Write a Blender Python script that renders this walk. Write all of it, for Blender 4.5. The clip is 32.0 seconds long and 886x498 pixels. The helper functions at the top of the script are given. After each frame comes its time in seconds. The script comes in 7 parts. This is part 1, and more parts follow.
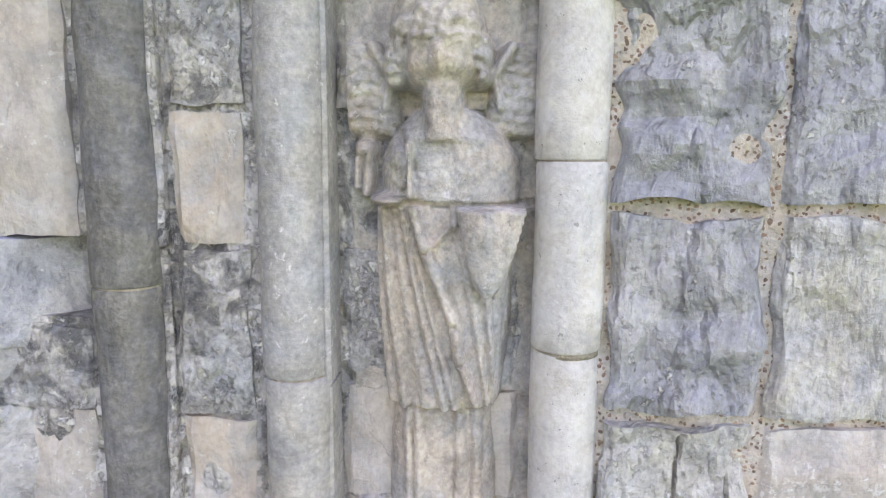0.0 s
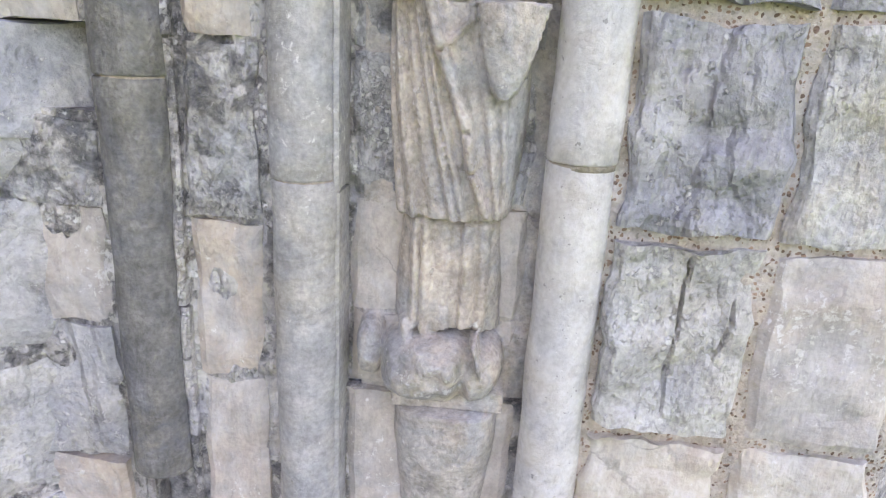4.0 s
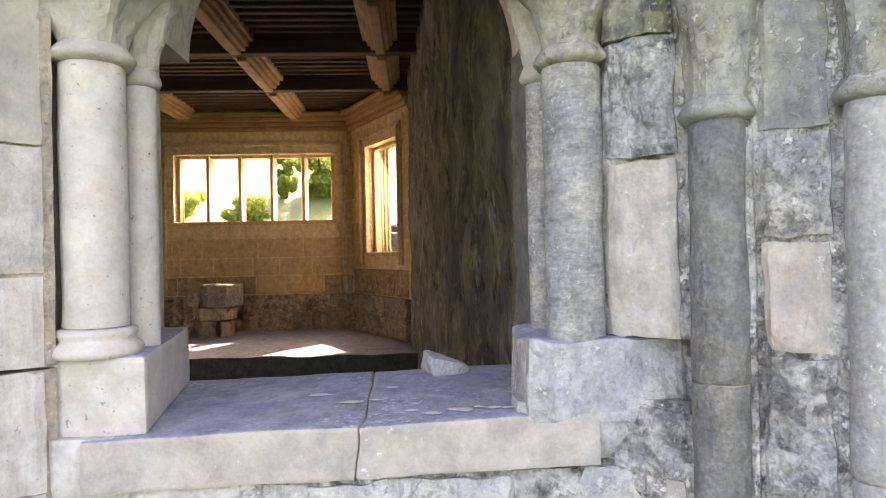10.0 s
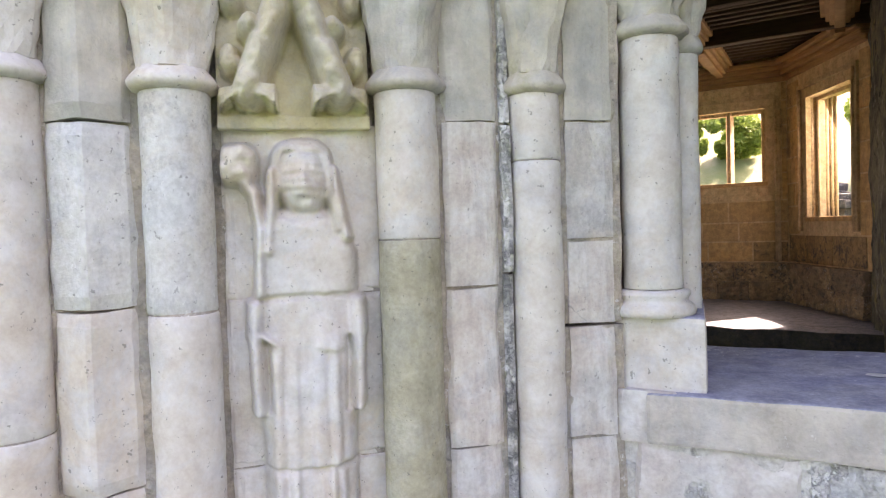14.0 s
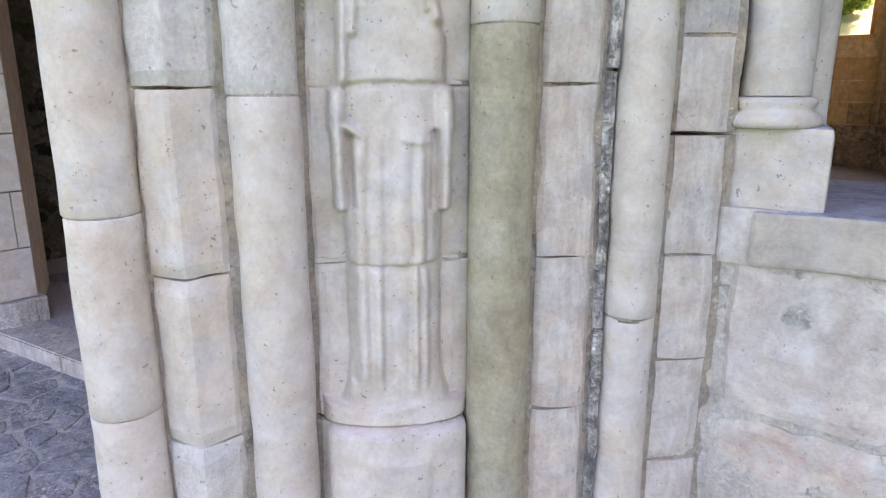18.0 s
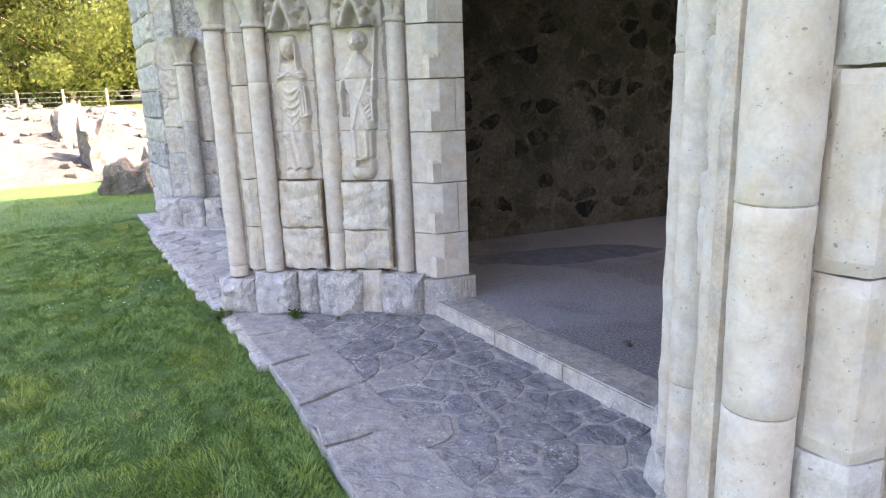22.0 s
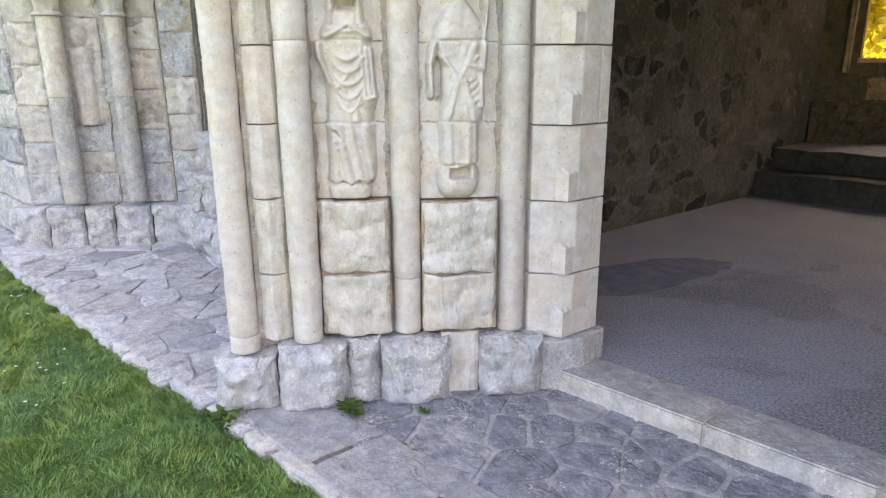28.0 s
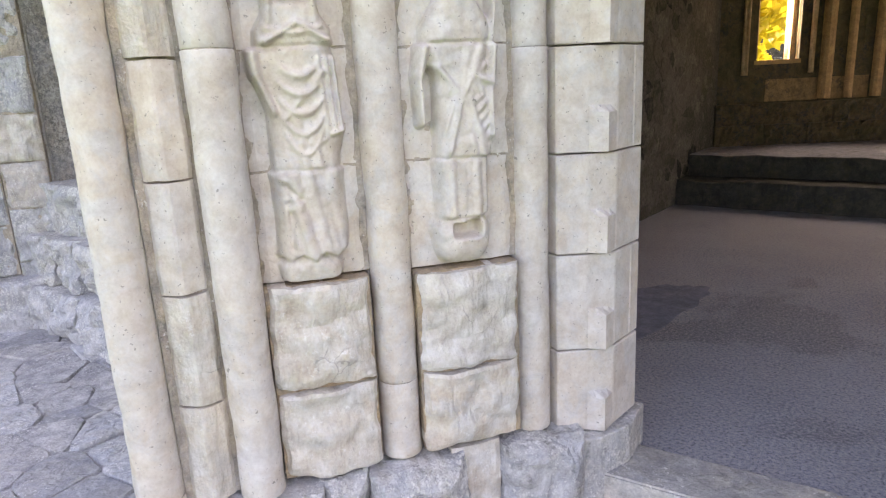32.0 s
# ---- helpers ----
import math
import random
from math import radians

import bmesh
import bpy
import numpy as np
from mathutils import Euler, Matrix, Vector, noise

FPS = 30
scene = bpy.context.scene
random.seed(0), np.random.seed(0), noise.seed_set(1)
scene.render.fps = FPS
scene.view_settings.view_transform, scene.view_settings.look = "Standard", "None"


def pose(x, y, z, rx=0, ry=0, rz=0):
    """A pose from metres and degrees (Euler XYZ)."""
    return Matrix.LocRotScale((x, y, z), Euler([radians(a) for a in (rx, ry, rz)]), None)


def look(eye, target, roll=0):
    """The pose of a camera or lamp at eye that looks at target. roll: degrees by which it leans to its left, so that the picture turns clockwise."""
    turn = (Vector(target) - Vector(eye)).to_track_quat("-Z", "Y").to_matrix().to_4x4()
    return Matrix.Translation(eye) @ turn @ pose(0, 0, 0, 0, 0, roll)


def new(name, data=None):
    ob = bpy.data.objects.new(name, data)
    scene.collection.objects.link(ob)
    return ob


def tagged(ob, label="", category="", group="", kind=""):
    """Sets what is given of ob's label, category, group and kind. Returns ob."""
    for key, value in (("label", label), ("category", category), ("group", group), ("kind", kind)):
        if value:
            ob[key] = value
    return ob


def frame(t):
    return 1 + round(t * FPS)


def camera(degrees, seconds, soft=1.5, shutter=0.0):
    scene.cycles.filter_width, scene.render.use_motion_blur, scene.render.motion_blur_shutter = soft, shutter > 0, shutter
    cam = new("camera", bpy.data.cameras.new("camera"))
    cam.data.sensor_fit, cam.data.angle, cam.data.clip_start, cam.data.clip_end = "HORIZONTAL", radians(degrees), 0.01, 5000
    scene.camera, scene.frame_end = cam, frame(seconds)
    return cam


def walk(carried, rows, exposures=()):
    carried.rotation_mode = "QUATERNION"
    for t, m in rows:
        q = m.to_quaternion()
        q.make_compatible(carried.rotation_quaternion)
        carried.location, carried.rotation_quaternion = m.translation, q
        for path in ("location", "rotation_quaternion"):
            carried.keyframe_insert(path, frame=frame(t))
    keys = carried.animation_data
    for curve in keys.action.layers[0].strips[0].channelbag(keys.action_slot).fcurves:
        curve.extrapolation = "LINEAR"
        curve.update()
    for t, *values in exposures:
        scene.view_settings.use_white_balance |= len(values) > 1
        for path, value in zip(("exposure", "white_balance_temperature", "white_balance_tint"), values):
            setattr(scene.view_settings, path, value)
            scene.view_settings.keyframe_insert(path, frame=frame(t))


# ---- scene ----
cam = camera(68.5, 32.0, soft=1.2)
PATH = [
    (0, (0.22, 0.173, 1.546), (1.462, 1.71, 1.239), 0.4),
    (0.5, (0.221, 0.181, 1.526), (1.459, 1.708, 1.159), 1.3),
    (1, (0.221, 0.184, 1.508), (1.454, 1.699, 1.079), 1.7),
    (1.5, (0.223, 0.188, 1.492), (1.45, 1.689, 1.002), 2.1),
    (2, (0.224, 0.188, 1.461), (1.443, 1.681, 0.925), 2.8),
    (2.5, (0.227, 0.185, 1.443), (1.431, 1.666, 0.848), 3.4),
    (4.5, (0.234, 0.156, 1.412), (1.368, 1.687, 0.802), 2.7),
    (5, (0.244, 0.14, 1.435), (1.301, 1.746, 0.884), 1.5),
    (5.5, (0.228, 0.139, 1.451), (1.137, 1.838, 0.915), 0.5),
    (6, (0.187, 0.138, 1.467), (1.006, 1.895, 0.976), 0.1),
    (6.5, (0.156, 0.13, 1.5), (0.882, 1.948, 1.091), -0.4),
    (7, (0.137, 0.098, 1.515), (0.748, 1.978, 1.213), -0.6),
    (7.5, (0.103, 0.077, 1.539), (0.659, 1.986, 1.319), -1.2),
    (8, (0.066, 0.058, 1.564), (0.547, 1.993, 1.404), -2.7),
    (8.5, (0.02, 0.04, 1.578), (0.408, 2.0, 1.472), -2.7),
    (9, (-0.023, 0.04, 1.59), (0.278, 2.016, 1.544), -2.2),
    (9.5, (-0.066, 0.038, 1.587), (0.129, 2.028, 1.585), -1.4),
    (10, (-0.105, 0.039, 1.59), (-0.008, 2.037, 1.598), -1.2),
    (10.5, (-0.157, 0.033, 1.588), (-0.168, 2.033, 1.593), -1.1),
    (11, (-0.203, 0.019, 1.59), (-0.346, 2.014, 1.589), -1.7),
    (11.5, (-0.258, -0.001, 1.593), (-0.57, 1.975, 1.588), -1.8),
    (12, (-0.294, -0.012, 1.598), (-0.796, 1.924, 1.593), -1.7),
    (12.5, (-0.333, -0.017, 1.601), (-0.995, 1.87, 1.586), -2.1),
    (13, (-0.36, -0.031, 1.598), (-1.163, 1.801, 1.568), -1.4),
    (13.5, (-0.387, -0.036, 1.595), (-1.325, 1.73, 1.551), -1.6),
    (14, (-0.406, -0.039, 1.593), (-1.44, 1.672, 1.532), -1.8),
    (14.5, (-0.412, -0.038, 1.591), (-1.493, 1.643, 1.52), -1.8),
    (16.5, (-0.488, -0.033, 1.537), (-1.594, 1.617, 1.303), -0.6),
    (17, (-0.486, -0.024, 1.508), (-1.636, 1.581, 1.189), -0.5),
    (17.5, (-0.498, -0.022, 1.489), (-1.65, 1.563, 1.089), -0.3),
    (18, (-0.498, -0.012, 1.467), (-1.649, 1.552, 0.988), 0.0),
    (18.5, (-0.488, 0.006, 1.439), (-1.671, 1.527, 0.904), 0.5),
    (19, (-0.461, 0.056, 1.426), (-1.748, 1.481, 0.866), 0.4),
    (19.5, (-0.453, 0.101, 1.424), (-1.859, 1.404, 0.855), -0.3),
    (20, (-0.474, 0.086, 1.437), (-2.014, 1.242, 0.896), -1.7),
    (20.5, (-0.575, -0.062, 1.455), (-2.217, 0.971, 0.969), -2.1),
    (21, (-0.688, -0.24, 1.464), (-2.367, 0.742, 0.999), -3.4),
    (21.5, (-0.767, -0.352, 1.468), (-2.479, 0.575, 1.01), -2.2),
    (22, (-0.911, -0.425, 1.448), (-2.669, 0.409, 0.986), -2.0),
    (22.5, (-1.097, -0.51, 1.43), (-2.858, 0.319, 0.97), -0.9),
    (23, (-1.224, -0.546, 1.434), (-2.981, 0.276, 0.947), 0.2),
    (23.5, (-1.393, -0.739, 1.447), (-3.144, 0.089, 0.947), -1.4),
    (24, (-1.545, -0.886, 1.475), (-3.242, 0.018, 0.922), -2.3),
    (24.5, (-1.71, -0.92, 1.489), (-3.366, 0.052, 0.929), -1.8),
    (25, (-1.921, -0.957, 1.468), (-3.557, 0.075, 0.958), -3.0),
    (25.5, (-2.1, -0.987, 1.478), (-3.699, 0.09, 0.946), -2.0),
    (27.5, (-2.778, -0.888, 1.476), (-4.26, 0.342, 0.937), -0.4),
    (28, (-2.955, -0.897, 1.459), (-4.416, 0.358, 0.922), -0.4),
    (28.5, (-3.15, -0.915, 1.472), (-4.536, 0.421, 0.928), -2.5),
    (29, (-3.286, -0.884, 1.448), (-4.629, 0.474, 0.856), -0.5),
    (29.5, (-3.461, -0.803, 1.415), (-4.801, 0.544, 0.792), -1.4),
    (30, (-3.569, -0.745, 1.398), (-4.902, 0.592, 0.736), -1.1),
    (30.5, (-3.713, -0.689, 1.388), (-4.994, 0.696, 0.727), -1.9),
    (31, (-3.823, -0.651, 1.405), (-5.032, 0.823, 0.801), -3.6),
    (31.5, (-3.865, -0.623, 1.42), (-5.039, 0.896, 0.858), -2.4),
    (32, (-3.877, -0.607, 1.454), (-5.067, 0.924, 0.961), -2.9),
]
walk(cam, [(t, look(eye, target, roll)) for t, eye, target, roll in PATH], [(0.0, 3.05, 8850, 32), (7.0, 3.04, 8850, 32), (10.0, 3.20, 8700, 33), (12.0, 2.98, 8250, 34), (14.0, 2.79, 8000, 32), (17.0, 2.73, 7950, 31), (20.0, 2.77, 7950, 28), (24.0, 2.90, 8050, 22), (29.0, 3.02, 8800, 24), (32.0, 2.92, 8700, 27)])

# ---------------------------------------------------------------- world, sun, exposure
SUN_EL, SUN_AZ = radians(44), radians(31)
world = bpy.data.worlds.new("world")
scene.world = world
world.use_nodes = True
wn, wl = world.node_tree.nodes, world.node_tree.links
sky = wn.new("ShaderNodeTexSky")
sky.sky_type, sky.sun_disc = "NISHITA", False
sky.sun_elevation, sky.sun_rotation, sky.air_density, sky.dust_density = SUN_EL, SUN_AZ, 1.0, 4.0
wl.new(sky.outputs[0], wn["Background"].inputs[0])
wn["Background"].inputs[1].default_value = 0.15
sun = new("sun", bpy.data.lights.new("sun", "SUN"))
sun.data.energy, sun.data.angle, sun.data.color = 5.0, radians(0.6), (1.0, 0.93, 0.82)
SUN_TO = Vector((math.sin(SUN_AZ) * math.cos(SUN_EL), math.cos(SUN_AZ) * math.cos(SUN_EL), math.sin(SUN_EL)))
sun.matrix_world = look(SUN_TO * 30, (0, 0, 0))


# ---------------------------------------------------------------- materials
class Nodes:
    """A short hand for building node materials in object space."""

    def __init__(self, name, rough=0.9, metal=0.0, spec=0.3):
        self.mat = bpy.data.materials.new(name)
        self.mat.use_nodes = True
        self.t = self.mat.node_tree
        self.b = self.t.nodes["Principled BSDF"]
        self.b.inputs["Roughness"].default_value = rough
        self.b.inputs["Metallic"].default_value = metal
        self.b.inputs["Specular IOR Level"].default_value = spec
        self.info = self.n("ShaderNodeObjectInfo")
        geo = self.n("ShaderNodeNewGeometry")
        self.pos = geo.outputs["Position"]
        self.island = geo.outputs["Random Per Island"]

    def n(self, kind):
        return self.t.nodes.new(kind)

    def link(self, a, b):
        self.t.links.new(a, b)

    def noise(self, scale, detail=4.0, rough=0.55, stretch=None, warp=0.0):
        tex = self.n("ShaderNodeTexNoise")
        tex.inputs["Scale"].default_value, tex.inputs["Detail"].default_value = scale, detail
        tex.inputs["Roughness"].default_value, tex.inputs["Distortion"].default_value = rough, warp
        src = self.pos
        if stretch:
            mp = self.n("ShaderNodeMapping")
            mp.inputs["Scale"].default_value = stretch
            self.link(src, mp.inputs[0])
            src = mp.outputs[0]
        self.link(src, tex.inputs["Vector"])
        return tex.outputs[0]

    def step(self, value, lo, hi, a=0.0, b=1.0):
        m = self.n("ShaderNodeMapRange")
        m.inputs[1].default_value, m.inputs[2].default_value, m.inputs[3].default_value, m.inputs[4].default_value = lo, hi, a, b
        self.link(value, m.inputs[0])
        return m.outputs[0]

    def math(self, op, a, b):
        m = self.n("ShaderNodeMath")
        m.operation = op
        for i, v in enumerate((a, b)):
            if isinstance(v, (int, float)):
                m.inputs[i].default_value = v
            else:
                self.link(v, m.inputs[i])
        return m.outputs[0]

    def mix(self, fac, a, b, how="MIX"):
        m = self.n("ShaderNodeMix")
        m.data_type, m.blend_type = "RGBA", how
        for i, v in ((0, fac), (6, a), (7, b)):
            if isinstance(v, (int, float)):
                m.inputs[i].default_value = v
            elif isinstance(v, tuple):
                m.inputs[i].default_value = (*v, 1)
            else:
                self.link(v, m.inputs[i])
        return m.outputs[2]

    def done(self, color, bump=None, strength=0.3, depth=0.01, rough=None):
        if isinstance(color, tuple):
            self.b.inputs["Base Color"].default_value = (*color, 1)
        else:
            self.link(color, self.b.inputs["Base Color"])
        if bump is not None:
            bp = self.n("ShaderNodeBump")
            bp.inputs["Strength"].default_value, bp.inputs["Distance"].default_value = strength, depth
            self.link(bump, bp.inputs["Height"])
            self.link(bp.outputs[0], self.b.inputs["Normal"])
        if rough is not None:
            self.link(rough, self.b.inputs["Roughness"])
        return self.mat


def stone_mat(name, base, warm, grey, dark=(0.06, 0.06, 0.065), stain=0.3, lichen=0.0, algae=0.0, vary=0.3, relief=0.35, tool=0.0, pits=0.15, mottle=0.5, white=(0.72, 0.71, 0.69), pebbles=0.0, grain=0.6, cracks=0.0, rows=0.0, flakes=0.0):
    """Weathered stone: a base colour with warm and grey drifts, dark crusts, pale lichen, green algae, pits, pebbles and tooling."""
    k = Nodes(name)
    c = k.mix(k.step(k.noise(3.1, 8, 0.65), 0.42, 0.58), base, warm)
    c = k.mix(k.step(k.noise(8.0, 12, 0.72, warp=0.5), 0.45, 0.60, 0, 0.85), c, grey)
    c = k.mix(k.math("MULTIPLY", k.info.outputs["Random"], vary), c, grey)
    mid = k.noise(15, 7, 0.62, warp=0.3)
    fine = k.noise(120, 3, 0.6)
    streak = k.noise(9, 8, 0.7, stretch=(2.2, 2.2, 0.5))
    if algae:
        moss = (0.25, 0.235, 0.085) if base[0] > 0.15 else (0.095, 0.088, 0.045)
        c = k.mix(k.step(k.noise(3.2, 10, 0.7), 0.60 - 0.2 * algae, 0.76 - 0.2 * algae, 0, 0.75), c, moss)
    if stain:
        zone = k.step(k.noise(3.1, 5, 0.6), 0.38, 0.62, -0.04, 0.13)
        crust = k.step(k.math("ADD", k.noise(24, 10, 0.72, warp=0.5), zone), 0.65 - 0.15 * stain, 0.78 - 0.15 * stain, 0, min(0.85, 2.5 * stain))
        c = k.mix(crust, c, dark)
        c = k.mix(k.step(streak, 0.50, 0.72, 0, 0.35 + 0.3 * stain), c, tuple(v * 0.55 for v in grey))
    if lichen:
        flecks = k.math("ADD", k.noise(62, 8, 0.72, warp=0.3), k.step(k.noise(4.3, 5, 0.6), 0.40, 0.62, -0.05, 0.08))
        spots = k.step(flecks, 0.67 - 0.13 * lichen, 0.72 - 0.13 * lichen, 0, 0.78)
        c = k.mix(spots, c, white)
    if pebbles:
        v = k.n("ShaderNodeTexVoronoi")
        v.inputs["Scale"].default_value = 135
        warped = k.n("ShaderNodeMix")
        warped.data_type, warped.blend_type = "RGBA", "ADD"
        warped.inputs[0].default_value = 0.02
        wn2 = k.n("ShaderNodeTexNoise")
        wn2.inputs["Scale"].default_value = 40
        k.link(k.pos, wn2.inputs["Vector"])
        k.link(k.pos, warped.inputs[6])
        k.link(wn2.outputs[1], warped.inputs[7])
        k.link(warped.outputs[2], v.inputs["Vector"])
        sep = k.n("ShaderNodeSeparateColor")
        k.link(v.outputs["Color"], sep.inputs[0])
        peb = k.math("MULTIPLY", k.step(v.outputs["Distance"], 0.42, 0.36), k.step(k.math("ADD", sep.outputs[0], k.noise(14, 3)), 0.90, 0.92))
        c = k.mix(k.math("MULTIPLY", peb, pebbles), c, k.mix(sep.outputs[1], (0.10, 0.06, 0.045), (0.34, 0.22, 0.16)))
    if cracks:
        v = k.n("ShaderNodeTexVoronoi")
        v.feature = "DISTANCE_TO_EDGE"
        v.inputs["Scale"].default_value = 5.5
        bent = k.n("ShaderNodeMix")
        bent.data_type, bent.blend_type = "RGBA", "ADD"
        bent.inputs[0].default_value = 0.14
        bend = k.n("ShaderNodeTexNoise")
        bend.inputs["Scale"].default_value, bend.inputs["Detail"].default_value = 7, 6
        k.link(k.pos, bend.inputs["Vector"])
        k.link(k.pos, bent.inputs[6])
        k.link(bend.outputs[1], bent.inputs[7])
        k.link(bent.outputs[2], v.inputs["Vector"])
        line = k.math("MULTIPLY", k.step(v.outputs[0], 0.014, 0.004), k.step(k.noise(3.7, 4), 0.58, 0.64))
        c = k.mix(k.math("MULTIPLY", line, cracks), c, (0.12, 0.11, 0.10))
    c = k.mix(mottle, c, k.mix(k.step(mid, 0.34, 0.66), (0.30, 0.30, 0.30), (0.68, 0.68, 0.68)), "OVERLAY")
    c = k.mix(min(1.0, grain * 0.55), c, k.mix(k.step(fine, 0.34, 0.66), (0.32, 0.32, 0.32), (0.68, 0.68, 0.68)), "OVERLAY")
    if rows:
        ridge = k.noise(1.0, 6, 0.75, stretch=(20, 20, 95), warp=0.8)
        c = k.mix(rows, c, k.mix(k.step(ridge, 0.36, 0.64), (0.30, 0.30, 0.31), (0.68, 0.68, 0.68)), "OVERLAY")
    grit = k.noise(50, 5, 0.62)
    c = k.mix(grain * 0.35, c, k.mix(k.step(grit, 0.40, 0.60), (0.38, 0.38, 0.38), (0.64, 0.64, 0.64)), "OVERLAY")
    pit = k.math("MAXIMUM", k.step(k.noise(75, 4, 0.65), 0.655, 0.675), k.step(k.noise(33, 3, 0.6), 0.715, 0.73))
    c = k.mix(k.math("MULTIPLY", pit, pits), c, (0.10, 0.095, 0.085))
    height = k.math("ADD", k.math("MULTIPLY", mid, 0.8), k.math("ADD", k.math("MULTIPLY", fine, 0.2), k.math("MULTIPLY", grit, 0.35)))
    height = k.math("SUBTRACT", height, k.math("MULTIPLY", pit, 0.35 + 0.5 * pits))
    if stain > 0.2:
        height = k.math("SUBTRACT", height, k.math("MULTIPLY", crust, 0.3))
    if lichen > 0.3:
        height = k.math("ADD", height, k.math("MULTIPLY", spots, 0.25))
    if rows:
        height = k.math("ADD", height, k.math("MULTIPLY", ridge, 0.9 * rows))
    if flakes:
        # thin broken layers, each with a crisp edge
        lie = k.noise(3.2, 5, 0.5, stretch=(1.3, 1.3, 0.7), warp=0.15)
        for lo in (0.40, 0.48, 0.56):
            height = k.math("ADD", height, k.step(lie, lo, lo + 0.035, 0, 0.75 * flakes))
    if tool:
        mp = k.n("ShaderNodeMapping")
        mp.inputs["Rotation"].default_value = (0.55, 0.75, 0.6)
        mp.inputs["Scale"].default_value = (16, 120, 16)
        k.link(k.pos, mp.inputs[0])
        w = k.n("ShaderNodeTexNoise")
        w.inputs["Scale"].default_value, w.inputs["Detail"].default_value = 1.0, 4
        k.link(mp.outputs[0], w.inputs["Vector"])
        height = k.math("ADD", height, k.math("MULTIPLY", w.outputs[0], tool))
        c = k.mix(tool * 0.5, c, k.mix(k.step(w.outputs[0], 0.35, 0.65), (0.36, 0.36, 0.36), (0.62, 0.62, 0.62)), "OVERLAY")
    return k.done(c, height, min(1.0, relief * 1.1), 0.02)


OLD_SHAFT = stone_mat("tooled_weathered_shaft_stone", (0.40, 0.40, 0.40), (0.46, 0.43, 0.39), (0.32, 0.335, 0.36), stain=0.08, lichen=0.4, vary=0.2, relief=0.6, rows=0.55, mottle=0.6, grain=0.9)
PALE = stone_mat("pale_dressed_stone", (0.61, 0.55, 0.50), (0.62, 0.54, 0.46), (0.57, 0.55, 0.54), stain=0.0, vary=0.3, relief=0.2, pits=0.55, mottle=0.45, grain=0.28)
PALE_TOOLED = stone_mat("pale_tooled_stone", (0.58, 0.52, 0.47), (0.60, 0.50, 0.43), (0.54, 0.52, 0.51), stain=0.0, vary=0.4, relief=0.3, tool=0.6, pits=0.4, mottle=0.5, grain=0.36, cracks=0.4, flakes=0.25)
GREENISH = stone_mat("greenish_stone", (0.375, 0.342, 0.25), (0.40, 0.355, 0.25), (0.40, 0.38, 0.31), stain=0.0, vary=0.1, relief=0.4, mottle=0.45, grain=0.4, pits=0.5, tool=0.25)
BUFF = stone_mat("buff_stone", (0.53, 0.46, 0.40), (0.56, 0.46, 0.375), (0.49, 0.475, 0.47), stain=0.06, lichen=0.35, vary=0.5, relief=0.42, tool=0.25, cracks=0.35, grain=0.4, flakes=0.5)
HEWN = stone_mat("hewn_cream_stone", (0.60, 0.545, 0.48), (0.60, 0.52, 0.43), (0.56, 0.545, 0.52), stain=0.0, lichen=0.2, vary=0.4, relief=0.5, tool=0.4, mottle=0.55, grain=0.36, cracks=0.35, flakes=0.5)
WEATHERED = stone_mat("weathered_grey_stone", (0.47, 0.455, 0.44), (0.52, 0.47, 0.41), (0.37, 0.38, 0.405), dark=(0.17, 0.178, 0.195), stain=0.52, lichen=0.85, vary=0.5, relief=0.8, mottle=0.7, cracks=0.35, grain=1.1, flakes=0.8)
GREY_SHAFT = stone_mat("grey_shaft_stone", (0.43, 0.415, 0.40), (0.46, 0.43, 0.385), (0.36, 0.37, 0.385), stain=0.06, lichen=0.12, vary=0.2, relief=0.45, mottle=0.5, grain=0.7, rows=0.18)
WHITE_SHAFT = stone_mat("whitish_shaft_stone", (0.61, 0.59, 0.565), (0.61, 0.57, 0.525), (0.54, 0.54, 0.55), stain=0.1, lichen=0.2, vary=0.15, relief=0.4, pits=0.5, mottle=0.45, grain=0.5)
DARK_SHAFT = stone_mat("dark_grey_shaft_stone", (0.20, 0.195, 0.185), (0.25, 0.235, 0.20), (0.185, 0.19, 0.205), stain=0.05, vary=0.3, relief=0.7, tool=0.35, mottle=0.6, grain=0.9, rows=0.15, flakes=0.2)
BLUISH = stone_mat("bluish_block_stone", (0.42, 0.425, 0.45), (0.52, 0.495, 0.46), (0.33, 0.34, 0.375), stain=0.04, lichen=0.35, vary=0.6, relief=1.0, tool=0.4, mottle=0.6, cracks=0.35, grain=0.6, flakes=0.9)
STATUE_OLD = stone_mat("weathered_statue_stone", (0.48, 0.44, 0.40), (0.52, 0.445, 0.38), (0.39, 0.395, 0.405), stain=0.1, lichen=0.35, algae=0.12, vary=0.0, relief=0.6, mottle=0.6, grain=0.85, pits=0.3)
MORTAR = stone_mat("pebbly_mortar", (0.48, 0.42, 0.36), (0.50, 0.42, 0.35), (0.47, 0.45, 0.43), stain=0.05, lichen=0.2, vary=0.1, relief=1.0, pits=0.4, pebbles=0.9)
SEAM = stone_mat("limey_joint_mortar", (0.56, 0.53, 0.50), (0.50, 0.46, 0.42), (0.40, 0.40, 0.42), dark=(0.10, 0.105, 0.115), stain=0.62, lichen=1.0, vary=0.1, relief=1.0, mottle=0.9, white=(0.80, 0.79, 0.77), cracks=0.35, flakes=0.8)
